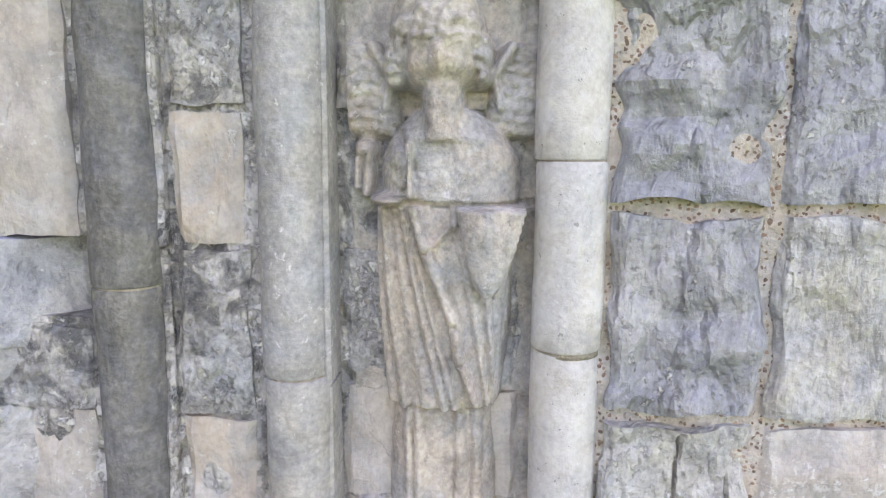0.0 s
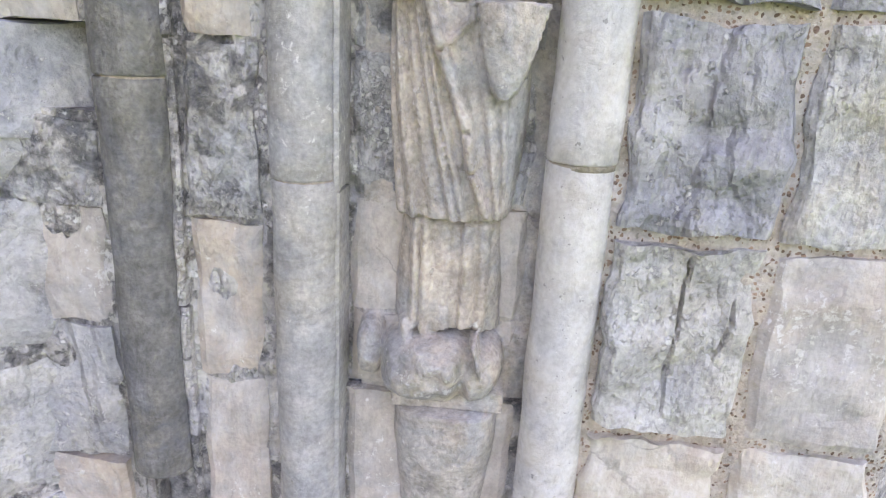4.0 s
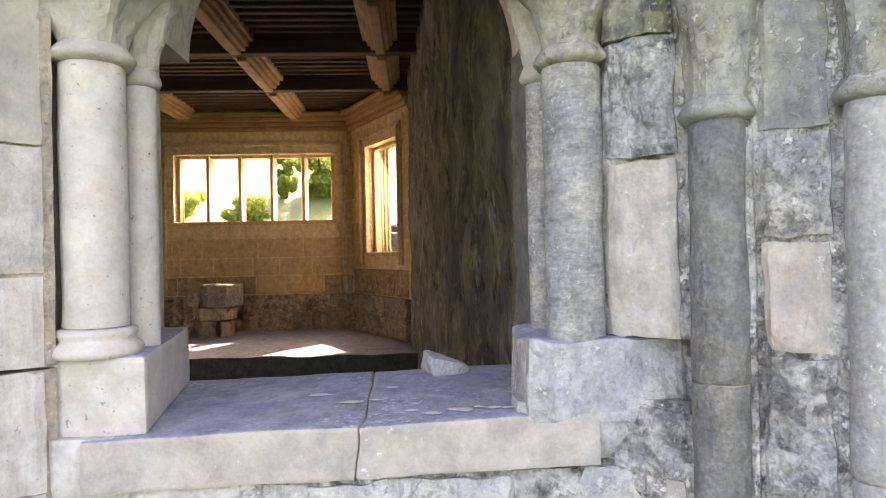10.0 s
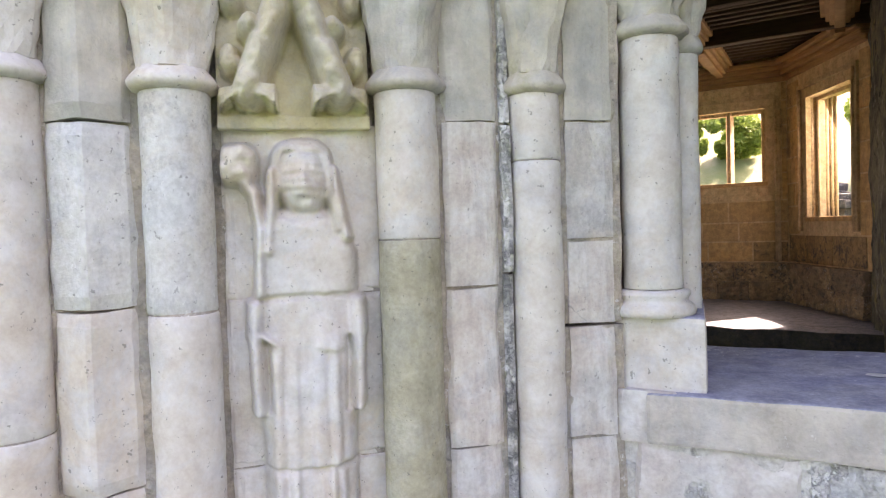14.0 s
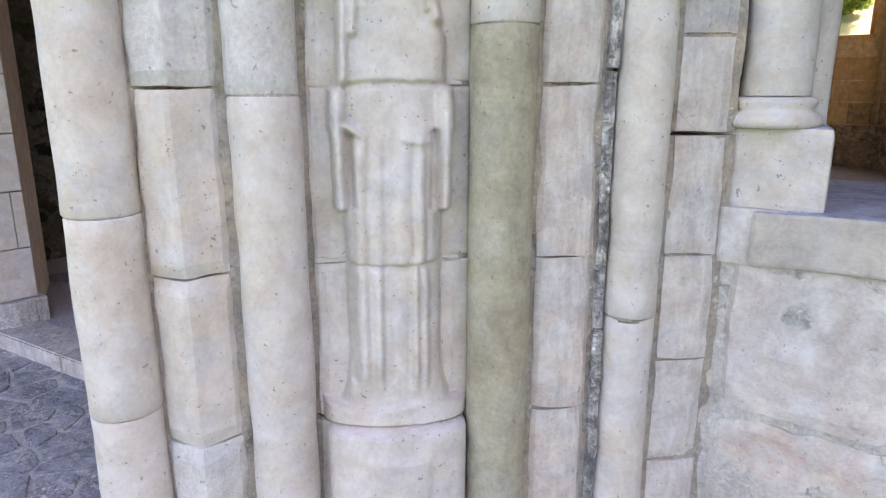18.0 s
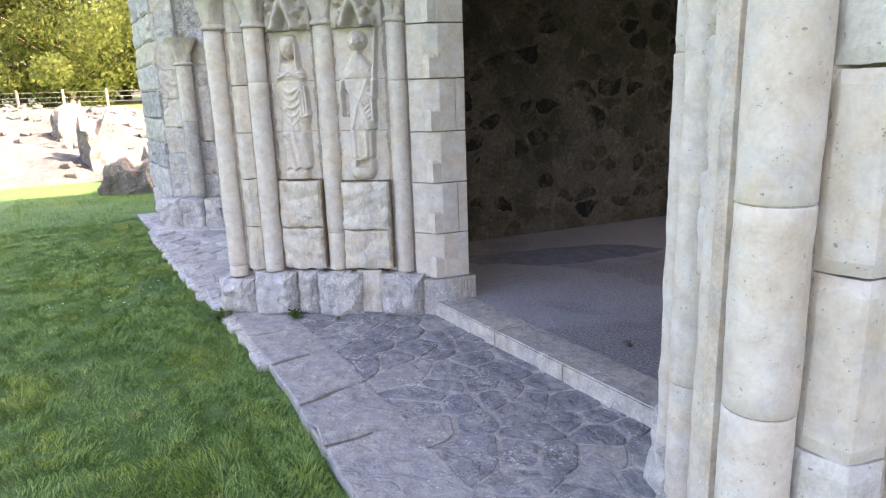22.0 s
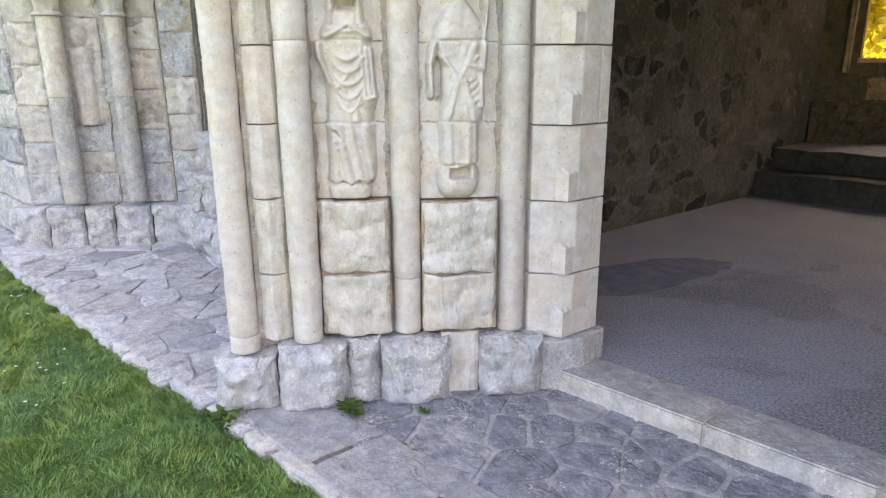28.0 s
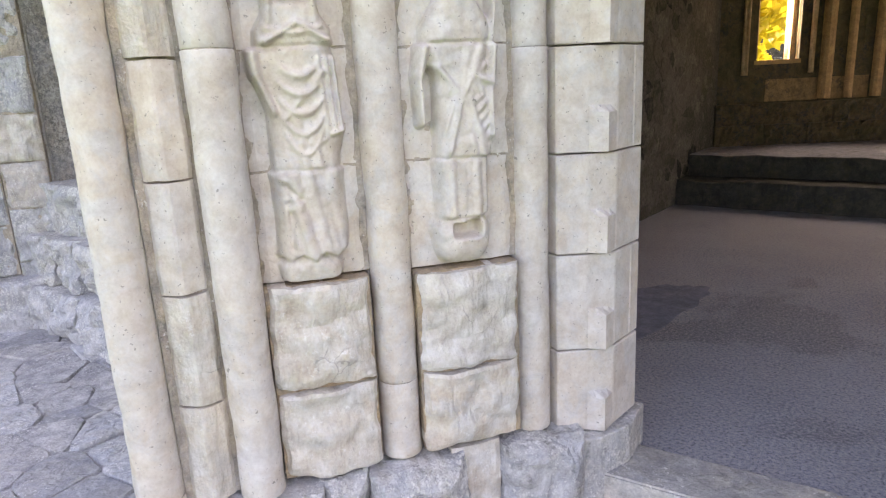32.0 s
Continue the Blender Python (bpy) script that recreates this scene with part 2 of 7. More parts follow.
CREAM_JOINT = stone_mat("cream_joint_mortar", (0.42, 0.36, 0.30), (0.46, 0.38, 0.30), (0.34, 0.32, 0.30), stain=0.2, lichen=0.2, vary=0.1, relief=0.8)
LIMEWASH = stone_mat("limey_base_stone", (0.50, 0.50, 0.51), (0.54, 0.515, 0.48), (0.38, 0.39, 0.42), stain=0.2, lichen=0.75, vary=0.35, relief=0.6, mottle=0.4, cracks=0.35, grain=0.6, flakes=0.7)
CAP_OLD = stone_mat("weathered_capital_stone", (0.40, 0.385, 0.33), (0.50, 0.45, 0.36), (0.27, 0.285, 0.305), dark=(0.15, 0.16, 0.18), stain=0.5, lichen=0.35, algae=0.5, vary=0.3, relief=0.7, grain=0.45, mottle=0.65)
CAP = stone_mat("capital_stone", (0.51, 0.465, 0.41), (0.53, 0.465, 0.38), (0.45, 0.435, 0.415), stain=0.05, algae=0.1, vary=0.3, relief=0.35, mottle=0.4, grain=0.2)
SILL_FRONT = stone_mat("sill_front_stone", (0.47, 0.425, 0.38), (0.48, 0.42, 0.36), (0.43, 0.41, 0.39), stain=0.0, lichen=0.1, vary=0.2, relief=0.3, tool=0.2, grain=0.25)
# The weathered top carries the sky's blue sheen in its base colour.
SILL = stone_mat("sky_tinted_sill_stone", (0.35, 0.36, 0.44), (0.40, 0.40, 0.45), (0.29, 0.305, 0.41), stain=0.05, lichen=0.45, vary=0.1, relief=0.4)
# Stained ochre whose colour also carries the dimness of the canted wall.
OCHRE_STAINED_DIM = stone_mat("stained_dim_ochre_ashlar", (0.15, 0.12, 0.068), (0.18, 0.132, 0.072), (0.085, 0.08, 0.052), stain=0.5, algae=0.6, vary=0.5, relief=0.5)
BENCH = stone_mat("sooty_bench_stone", (0.42, 0.30, 0.18), (0.52, 0.37, 0.21), (0.20, 0.16, 0.12), stain=0.34, lichen=0.2, vary=0.7, relief=0.9)
GREY_BLOCK = stone_mat("pale_grey_block_stone", (0.52, 0.515, 0.50), (0.55, 0.52, 0.47), (0.44, 0.445, 0.455), stain=0.04, lichen=0.5, vary=0.3, relief=0.8, tool=0.4, mottle=0.5, grain=0.8, cracks=0.5, flakes=0.7)
OCHRE = stone_mat("ochre_ashlar", (0.62, 0.395, 0.185), (0.66, 0.43, 0.21), (0.46, 0.31, 0.165), stain=0.12, vary=0.7, relief=0.45)
OCHRE_JOINT = stone_mat("pale_ochre_mortar", (0.66, 0.49, 0.29), (0.70, 0.52, 0.31), (0.50, 0.37, 0.22), stain=0.15, vary=0.1, relief=0.6)
CAP_OCHRE = stone_mat("pale_ochre_dressed_stone", (0.60, 0.43, 0.25), (0.62, 0.46, 0.28), (0.46, 0.35, 0.22), stain=0.1, vary=0.3, relief=0.4)
FRAGMENT = stone_mat("grey_brown_pedestal_stone", (0.24, 0.19, 0.145), (0.29, 0.22, 0.155), (0.15, 0.14, 0.125), stain=0.3, lichen=0.2, vary=0.2, relief=0.7)
PAVE = stone_mat("slate_paving_stone", (0.30, 0.31, 0.335), (0.37, 0.365, 0.37), (0.20, 0.21, 0.245), stain=0.0, lichen=0.5, vary=0.9, relief=1.0, mottle=0.8, cracks=0.35, rows=0.0, flakes=0.4)
FLAG = stone_mat("flagstone", (0.335, 0.335, 0.345), (0.375, 0.36, 0.345), (0.265, 0.27, 0.295), stain=0.05, lichen=0.15, vary=0.5, relief=0.6, cracks=0.35, flakes=0.4)
PAVE_MORTAR = stone_mat("pale_paving_mortar", (0.46, 0.45, 0.45), (0.49, 0.47, 0.455), (0.30, 0.295, 0.31), stain=0.15, lichen=0.5, vary=0.1, relief=0.9)
RUSTY = stone_mat("rusty_crevice_mortar", (0.43, 0.335, 0.24), (0.46, 0.34, 0.22), (0.30, 0.26, 0.22), stain=0.15, vary=0.1, relief=1.0)
REVEAL_STONE = stone_mat("grey_reveal_stone", (0.20, 0.20, 0.19), (0.24, 0.22, 0.18), (0.14, 0.145, 0.15), stain=0.2, algae=0.3, vary=0.1, relief=0.6)
DARK_OCHRE = stone_mat("dark_ochre_ashlar", (0.42, 0.275, 0.135), (0.50, 0.33, 0.16), (0.20, 0.145, 0.085), stain=0.5, vary=0.6, relief=0.5)
LIME_JOINT = stone_mat("pale_lime_mortar", (0.56, 0.53, 0.49), (0.58, 0.53, 0.47), (0.46, 0.45, 0.43), stain=0.1, lichen=0.4, vary=0.1, relief=0.8)
LIME_SEAM = stone_mat("white_lime_seam", (0.62, 0.60, 0.58), (0.60, 0.57, 0.53), (0.48, 0.48, 0.48), dark=(0.16, 0.16, 0.16), stain=0.45, lichen=0.9, vary=0.1, relief=1.0, white=(0.80, 0.79, 0.77))
CAP_YELLOW = stone_mat("yellowish_carved_stone", (0.56, 0.48, 0.33), (0.58, 0.49, 0.31), (0.52, 0.48, 0.41), stain=0.05, vary=0.2, relief=0.4, mottle=0.4, grain=0.2)
SOIL = stone_mat("joint_soil", (0.16, 0.15, 0.14), (0.20, 0.18, 0.15), (0.11, 0.11, 0.11), stain=0.2, vary=0.1, relief=1.0)
STEP_TOP = stone_mat("worn_grey_tread_stone", (0.36, 0.36, 0.355), (0.40, 0.38, 0.35), (0.28, 0.285, 0.30), stain=0.15, lichen=0.3, vary=0.4, relief=0.5, cracks=0.35, flakes=0.4)
STEP = stone_mat("threshold_stone", (0.49, 0.475, 0.45), (0.52, 0.48, 0.43), (0.38, 0.375, 0.375), stain=0.1, lichen=0.3, vary=0.3, relief=0.4)
TARMAC = stone_mat("dark_floor_patch", (0.19, 0.205, 0.27), (0.22, 0.23, 0.29), (0.16, 0.175, 0.23), stain=0.0, vary=0.1, relief=0.8)
# Weathered stumps; the shade on their near faces is in this dark colour.
STUMP = stone_mat("shaded_weathered_ruin_stone", (0.20, 0.18, 0.165), (0.25, 0.21, 0.18), (0.13, 0.125, 0.12), stain=0.35, lichen=0.4, vary=0.4, relief=0.8)
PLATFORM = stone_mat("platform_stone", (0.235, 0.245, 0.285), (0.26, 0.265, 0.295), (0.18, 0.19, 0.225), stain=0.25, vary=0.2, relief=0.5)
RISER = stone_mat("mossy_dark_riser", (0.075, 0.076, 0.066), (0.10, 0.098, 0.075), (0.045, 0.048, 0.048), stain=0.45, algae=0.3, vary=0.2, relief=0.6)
RUIN = stone_mat("sunlit_ruin_stone", (0.12, 0.112, 0.102), (0.16, 0.142, 0.122), (0.065, 0.064, 0.064), stain=0.4, lichen=0.3, vary=0.6, relief=0.8)


def floor_mat():
    k = Nodes("gravelly_floor", rough=0.85)
    c = k.mix(k.step(k.noise(1.6, 5, 0.6), 0.35, 0.7), (0.29, 0.31, 0.385), (0.385, 0.40, 0.475))
    c = k.mix(k.step(k.noise(0.55, 6, 0.6, warp=0.6), 0.56, 0.60, 0, 0.45), c, (0.085, 0.085, 0.10))
    grit = k.noise(75, 6, 0.8)
    c = k.mix(k.step(grit, 0.50, 0.58, 0, 0.75), c, (0.52, 0.51, 0.51))
    c = k.mix(k.step(grit, 0.47, 0.40, 0, 0.75), c, (0.07, 0.072, 0.085))
    c = k.mix(k.step(k.noise(22, 6, 0.75), 0.45, 0.64, 0, 0.4), c, (0.30, 0.30, 0.33))
    return k.done(c, k.math("ADD", grit, k.math("MULTIPLY", k.noise(20, 6, 0.7), 0.8)), 1.0, 0.014)


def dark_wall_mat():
    """Dark, mossy plaster: broad blotches of brown, olive and grey."""
    k = Nodes("dark_mottled_wall", rough=0.95)
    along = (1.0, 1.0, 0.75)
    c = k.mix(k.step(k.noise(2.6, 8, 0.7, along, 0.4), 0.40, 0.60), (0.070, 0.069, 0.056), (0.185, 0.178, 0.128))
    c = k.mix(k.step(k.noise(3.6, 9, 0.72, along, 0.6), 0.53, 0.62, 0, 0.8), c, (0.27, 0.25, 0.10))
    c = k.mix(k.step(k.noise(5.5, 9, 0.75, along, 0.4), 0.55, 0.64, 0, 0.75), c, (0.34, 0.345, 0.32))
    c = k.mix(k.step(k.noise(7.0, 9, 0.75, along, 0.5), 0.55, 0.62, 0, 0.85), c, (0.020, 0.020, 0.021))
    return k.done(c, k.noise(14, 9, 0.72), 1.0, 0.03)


def rubble_mat(name, stone):
    """Stones of many dark tones, half smeared over by a patchy, mossy mortar; or the mortar alone."""
    k = Nodes(name, rough=0.95)
    c = k.mix(k.step(k.noise(1.4, 8, 0.68, warp=0.4), 0.42, 0.58), (0.078, 0.079, 0.063), (0.135, 0.125, 0.113))
    c = k.mix(k.step(k.noise(2.7, 9, 0.72, warp=0.4), 0.52, 0.62, 0, 0.75), c, (0.070, 0.075, 0.047))
    c = k.mix(k.step(k.noise(6.5, 9, 0.74, warp=0.4), 0.54, 0.64, 0, 0.7), c, (0.215, 0.202, 0.178))
    if stone:
        rnd = k.info.outputs["Random"]
        t = k.mix(k.step(rnd, 0.10, 0.34), (0.024, 0.024, 0.023), (0.058, 0.060, 0.046))
        t = k.mix(k.step(rnd, 0.34, 0.60), t, (0.098, 0.092, 0.076))
        t = k.mix(k.step(rnd, 0.60, 0.90), t, (0.150, 0.142, 0.128))
        t = k.mix(k.step(k.noise(9, 8, 0.7, warp=0.3), 0.50, 0.66, 0, 0.7), t, (0.070, 0.075, 0.045))
        smear = k.math("ADD", k.noise(2.1, 7, 0.7, warp=0.5), k.math("MULTIPLY", k.noise(16, 6, 0.7), 0.35))
        c = k.mix(k.step(smear, 0.64, 0.76, 0.0, 0.95), t, c)
    c = k.mix(k.step(k.noise(11, 9, 0.75, warp=0.5), 0.60, 0.68, 0, 0.6), c, (0.028, 0.028, 0.027))
    c = k.mix(0.6, c, k.mix(k.step(k.noise(34, 7, 0.7), 0.36, 0.64), (0.24, 0.24, 0.24), (0.74, 0.74, 0.74)), "OVERLAY")
    return k.done(c, k.noise(22, 8, 0.7), 1.0, 0.025)


def wood_mat():
    k = Nodes("old_oak", rough=0.7)
    c = k.mix(k.step(k.noise(2.0, 6, 0.65, stretch=(2, 2, 30)), 0.3, 0.7), (0.46, 0.28, 0.13), (0.27, 0.15, 0.065))
    c = k.mix(k.step(k.noise(3.0, 6, 0.65), 0.5, 0.75, 0, 0.6), c, (0.10, 0.06, 0.03))
    return k.done(c, k.noise(40, 5, 0.7, stretch=(1, 1, 6)), 0.4, 0.01)


def dark_wood_mat():
    k = Nodes("dark_ceiling_oak", rough=0.75)
    c = k.mix(k.step(k.noise(2.0, 6, 0.65, stretch=(1, 14, 14)), 0.3, 0.7), (0.085, 0.048, 0.024), (0.036, 0.02, 0.012))
    return k.done(c, k.noise(40, 5, 0.7, stretch=(1, 6, 6)), 0.4, 0.01)


def grass_mat(name, a, b, d):
    k = Nodes(name, rough=0.6, spec=0.35)
    c = k.mix(k.step(k.noise(1.3, 6, 0.65), 0.35, 0.65), a, b)
    c = k.mix(k.step(k.noise(0.5, 6, 0.65, warp=0.5), 0.55, 0.75, 0, 0.7), c, d)
    c = k.mix(k.step(k.noise(45, 4, 0.7), 0.3, 0.75, 0, 0.7), c, tuple(v * 0.4 for v in a))
    return k.done(c, k.noise(70, 5, 0.7), 0.9, 0.03)


def blade_mat():
    k = Nodes("grass_blades", rough=0.5, spec=0.4)
    c = k.mix(k.island, (0.075, 0.185, 0.045), (0.255, 0.40, 0.115))
    c = k.mix(k.step(k.noise(2.4, 8, 0.72, warp=0.3), 0.50, 0.62, 0, 0.75), c, (0.27, 0.34, 0.06))
    c = k.mix(k.step(k.noise(1.7, 8, 0.72, warp=0.5), 0.53, 0.64, 0, 0.7), c, (0.058, 0.165, 0.068))
    c = k.mix(k.step(k.noise(6.5, 8, 0.75), 0.58, 0.68, 0, 0.65), c, (0.36, 0.34, 0.16))
    c = k.mix(k.step(k.noise(19, 6, 0.7), 0.46, 0.62, 0, 0.45), c, (0.055, 0.13, 0.035))
    return k.done(c)


def leaf_mat(name, a, b, glow=0.35):
    """Leaves that let some of the sun through."""
    k = Nodes(name, rough=0.55, spec=0.35)
    c = k.mix(k.island, a, b)
    c = k.mix(k.step(k.noise(0.8, 3), 0.4, 0.7, 0, 0.6), c, tuple(v * 0.6 for v in a))
    mat = k.done(c)
    thin, both = k.n("ShaderNodeBsdfTranslucent"), k.n("ShaderNodeMixShader")
    k.link(c, thin.inputs["Color"])
    both.inputs[0].default_value = glow
    k.link(k.b.outputs[0], both.inputs[1])
    k.link(thin.outputs[0], both.inputs[2])
    k.link(both.outputs[0], k.t.nodes["Material Output"].inputs["Surface"])
    return mat


def plain_mat(name, color, rough=0.6, metal=0.0):
    k = Nodes(name, rough=rough, metal=metal)
    c = k.mix(k.step(k.noise(30, 4, 0.6), 0.3, 0.7), color, tuple(v * 0.7 for v in color))
    return k.done(c, k.noise(80, 4), 0.2, 0.005)


RUBBLE_MORTAR, RUBBLE = rubble_mat("rubble_mortar", False), rubble_mat("rubble_stone", True)
FLOOR, WOOD, DARKWOOD, DARK_WALL = floor_mat(), wood_mat(), dark_wood_mat(), dark_wall_mat()
GRASS = grass_mat("mown_grass", (0.065, 0.165, 0.034), (0.10, 0.20, 0.045), (0.20, 0.21, 0.065))
# Dry grass, its colour paled further to brighten the sunlit bank and field.
MEADOW = grass_mat("sunlit_dry_meadow_grass", (0.13, 0.19, 0.045), (0.22, 0.24, 0.085), (0.30, 0.28, 0.14))
BLADES = blade_mat()
LEAF = leaf_mat("leaves", (0.13, 0.18, 0.045), (0.32, 0.33, 0.11))
WEED = leaf_mat("weed_leaves", (0.06, 0.13, 0.022), (0.13, 0.21, 0.045))
PETAL = plain_mat("white_petals", (0.75, 0.75, 0.72), 0.7)
LEAF_YELLOW = leaf_mat("yellow_leaves", (0.42, 0.36, 0.03), (0.62, 0.55, 0.06), 0.5)
# Brightened leaf colours carry some of the light from behind.
LEAF_BRIGHT = leaf_mat("bright_backlit_leaves", (0.17, 0.27, 0.05), (0.40, 0.50, 0.13), 0.55)
LEAF_DARK = leaf_mat("olive_leaves", (0.10, 0.14, 0.035), (0.25, 0.27, 0.085))
BARK = plain_mat("bark", (0.13, 0.10, 0.075), 0.9)
FENCE = plain_mat("weathered_fence_timber", (0.35, 0.31, 0.26), 0.8)
WIRE = plain_mat("galvanised_wire", (0.4, 0.4, 0.4), 0.4, 0.9)
LEAD = plain_mat("roof_lead", (0.22, 0.23, 0.25), 0.6)


# ---------------------------------------------------------------- mesh helpers
def part(name, bm, material, parent=None, label="", m=None, smooth=False):
    """Links a bmesh as one mesh object, under parent where one is given."""
    me = bpy.data.meshes.new(name)
    bm.normal_update()
    bm.to_mesh(me)
    bm.free()
    if smooth:
        me.polygons.foreach_set("use_smooth", [True] * len(me.polygons))
    me.materials.append(material)
    return place(name, me, parent, label, m)


def place(name, me, parent=None, label="", m=None):
    ob = new(name, me)
    ob.parent = parent
    if m is not None:
        ob.matrix_basis = m
    if label:
        ob["label"] = label
    return ob


def thing(name, m, label, category, group="", kind=""):
    ob = new(name)
    ob.empty_display_size = 0.1
    ob.matrix_basis = m
    return tagged(ob, label, category, group, kind)


def box(bm, x0, x1, y0, y1, z0, z1, bevel=0.0):
    vs = [bm.verts.new((x, y, z)) for z in (z0, z1) for y in (y0, y1) for x in (x0, x1)]
    fs = [bm.faces.new([vs[i] for i in f]) for f in ((0, 2, 3, 1), (4, 5, 7, 6), (0, 1, 5, 4), (2, 6, 7, 3), (1, 3, 7, 5), (0, 4, 6, 2))]
    if bevel:
        es = list({e for f in fs for e in f.edges})
        bmesh.ops.bevel(bm, geom=es, offset=bevel, segments=2, profile=0.6, affect="EDGES")
    return bm


def prism(bm, poly, z0, z1):
    """A plan polygon, anticlockwise, raised from z0 to z1 (z1 may be a list, a height for each corner)."""
    tops = z1 if isinstance(z1, (list, tuple)) else [z1] * len(poly)
    low = [bm.verts.new((x, y, z0)) for x, y in poly]
    top = [bm.verts.new((x, y, t)) for (x, y), t in zip(poly, tops)]
    bm.faces.new(low[::-1])
    bm.faces.new(top)
    for i in range(len(poly)):
        j = (i + 1) % len(poly)
        bm.faces.new((low[i], low[j], top[j], top[i]))
    return bm


def relief(u0, u1, z0, z1, depth, height, du=0.012, dz=0.012, back=0.04, ragged=0.0, seed=0.0):
    """A block whose front is a field of heights: height(u, z) out along +y; its back lies at y = -back."""
    bm = bmesh.new()
    nu, nz = max(2, int((u1 - u0) / du)), max(2, int((z1 - z0) / dz))
    grid = []
    for j in range(nz + 1):
        z = z0 + (z1 - z0) * j / nz
        grid.append([bm.verts.new((u, depth + height(u, z), z)) for u in (u0 + (u1 - u0) * i / nu for i in range(nu + 1))])
    for j in range(nz):
        for i in range(nu):
            bm.faces.new((grid[j][i + 1], grid[j][i], grid[j + 1][i], grid[j + 1][i + 1]))
    ring = [grid[0][i] for i in range(nu + 1)] + [grid[j][nu] for j in range(1, nz + 1)] + [grid[nz][i] for i in range(nu - 1, -1, -1)] + [grid[j][0] for j in range(nz - 1, 0, -1)]
    if ragged:
        um, zm = (u0 + u1) / 2, (z0 + z1) / 2
        for row in grid:
            for v in row:
                x, z = v.co.x, v.co.z
                n1 = rough(x, 0.3, z, 11, seed) + 0.6 * rough(x, 0.7, z, 34, seed)
                n2 = rough(x, 1.3, z, 11, seed + 5) + 0.6 * rough(x, 1.7, z, 34, seed + 5)
                v.co.x += ragged * n1 * abs(x - um) / (u1 - um) - (ragged * 0.2 * (x - um) / (u1 - um))
                v.co.z += ragged * n2 * abs(z - zm) / (z1 - zm) - (ragged * 0.2 * (z - zm) / (z1 - zm))
    rear = [bm.verts.new((v.co.x, -back, v.co.z)) for v in ring]
    for i in range(len(ring)):
        j = (i + 1) % len(ring)
        bm.faces.new((ring[i], ring[j], rear[j], rear[i]))
    bm.faces.new(rear)
    return bm


def bulge(u, z, u0, u1, z0, z1, r):
    """How far the surface falls back towards the rounded edges of a block."""
    d = min(u - u0, u1 - u, z - z0, z1 - z)
    return -r * (1 - min(1.0, max(0.0, d / r))) ** 2


def rough(x, y, z, scale, seed=0.0):
    return noise.noise(Vector((x * scale + seed * 7.31, y * scale + seed * 3.17, z * scale)))


def line_frame(p, q, flip=False):
    """The frame of a jamb: x along it from p to q, y out towards the one who looks, z up."""
    d = (Vector((q[0], q[1], 0)) - Vector((p[0], p[1], 0))).normalized()
    n = Vector((-d.y, d.x, 0)) * (-1 if flip else 1)
    m = Matrix.Identity(4)
    m.col[0], m.col[1], m.col[2], m.col[3] = (*d, 0), (*n, 0), (0, 0, 1, 0), (p[0], p[1], 0, 1)
    return m


def drum_mesh(r, z0, z1, seed, wear=0.003, segs=28, taper=0.0, foot=0.0):
    """One drum of a shaft, with worn arrises at its two ends."""
    bm = bmesh.new()
    n = max(3, int((z1 - z0) / 0.035))
    zs = [z0, z0 + 0.003] + [z0 + (z1 - z0) * i / n for i in range(1, n)] + [z1 - 0.003, z1]
    rings = []
    for z in zs:
        edge = 0.0022 * (1 if z in (z0, z1) else 0)
        ring = []
        for i in range(segs):
            a = 2 * math.pi * i / segs
            k = r - edge + wear * rough(math.cos(a) * r, math.sin(a) * r, z, 9, seed) + wear * 0.5 * rough(math.cos(a) * r, math.sin(a) * r, z, 30, seed)
            ring.append(bm.verts.new((k * math.cos(a), k * math.sin(a), z)))
        rings.append(ring)
    for a, b in zip(rings, rings[1:]):
        for i in range(segs):
            j = (i + 1) % segs
            bm.faces.new((a[i], a[j], b[j], b[i]))
    bm.faces.new(rings[0][::-1])
    bm.faces.new(rings[-1])
    return bm


def lathe(bm, profile, segs=28, wear=0.0, seed=0.0):
    rings = []
    for r, z in profile:
        rings.append([bm.verts.new(((r + wear * rough(math.cos(a), math.sin(a), z, 4, seed)) * math.cos(a), (r + wear * rough(math.cos(a), math.sin(a), z, 4, seed)) * math.sin(a), z)) for a in (2 * math.pi * i / segs for i in range(segs))])
    for a, b in zip(rings, rings[1:]):
        for i in range(segs):
            j = (i + 1) % segs
            bm.faces.new((a[i], a[j], b[j], b[i]))
    bm.faces.new(rings[0][::-1])
    bm.faces.new(rings[-1])
    return bm


# ---------------------------------------------------------------- plan of the front: jambs run from their frames' origins
JAMB_B = line_frame((1.17, 0.55), (0.25, 1.38))      # window, south jamb
JAMB_A = line_frame((-0.78, 1.36), (-1.72, 0.46))    
# window, north jamb
JAMB_L = line_frame((-4.70, 1.40), (-5.57, 0.17))    # doorway, north jamb
JAMB_D = line_frame((-1.66, 0.55), (-2.60, 1.28))    # doorway, south jamb
JAMB_F = line_frame((-8.50, 1.22), (-9.33, 0.0))     # north window, far jamb
JAMB_G = line_frame((-5.66, 0.17), (-6.50, 1.30))    # north window, near jamb
SPRING, TOP = 2.15, 5.2
WINDOW_C, DOOR_C, NORTH_C = (-0.265, 0.47), (-3.65, 1.0), (-7.5, 0.95)


def at(jamb, u, out=0.0, z=0.0):
    return jamb @ Vector((u, out, z))


def xy(jamb, u, out):
    p = jamb @ Vector((u, out, 0))
    return (p.x, p.y)


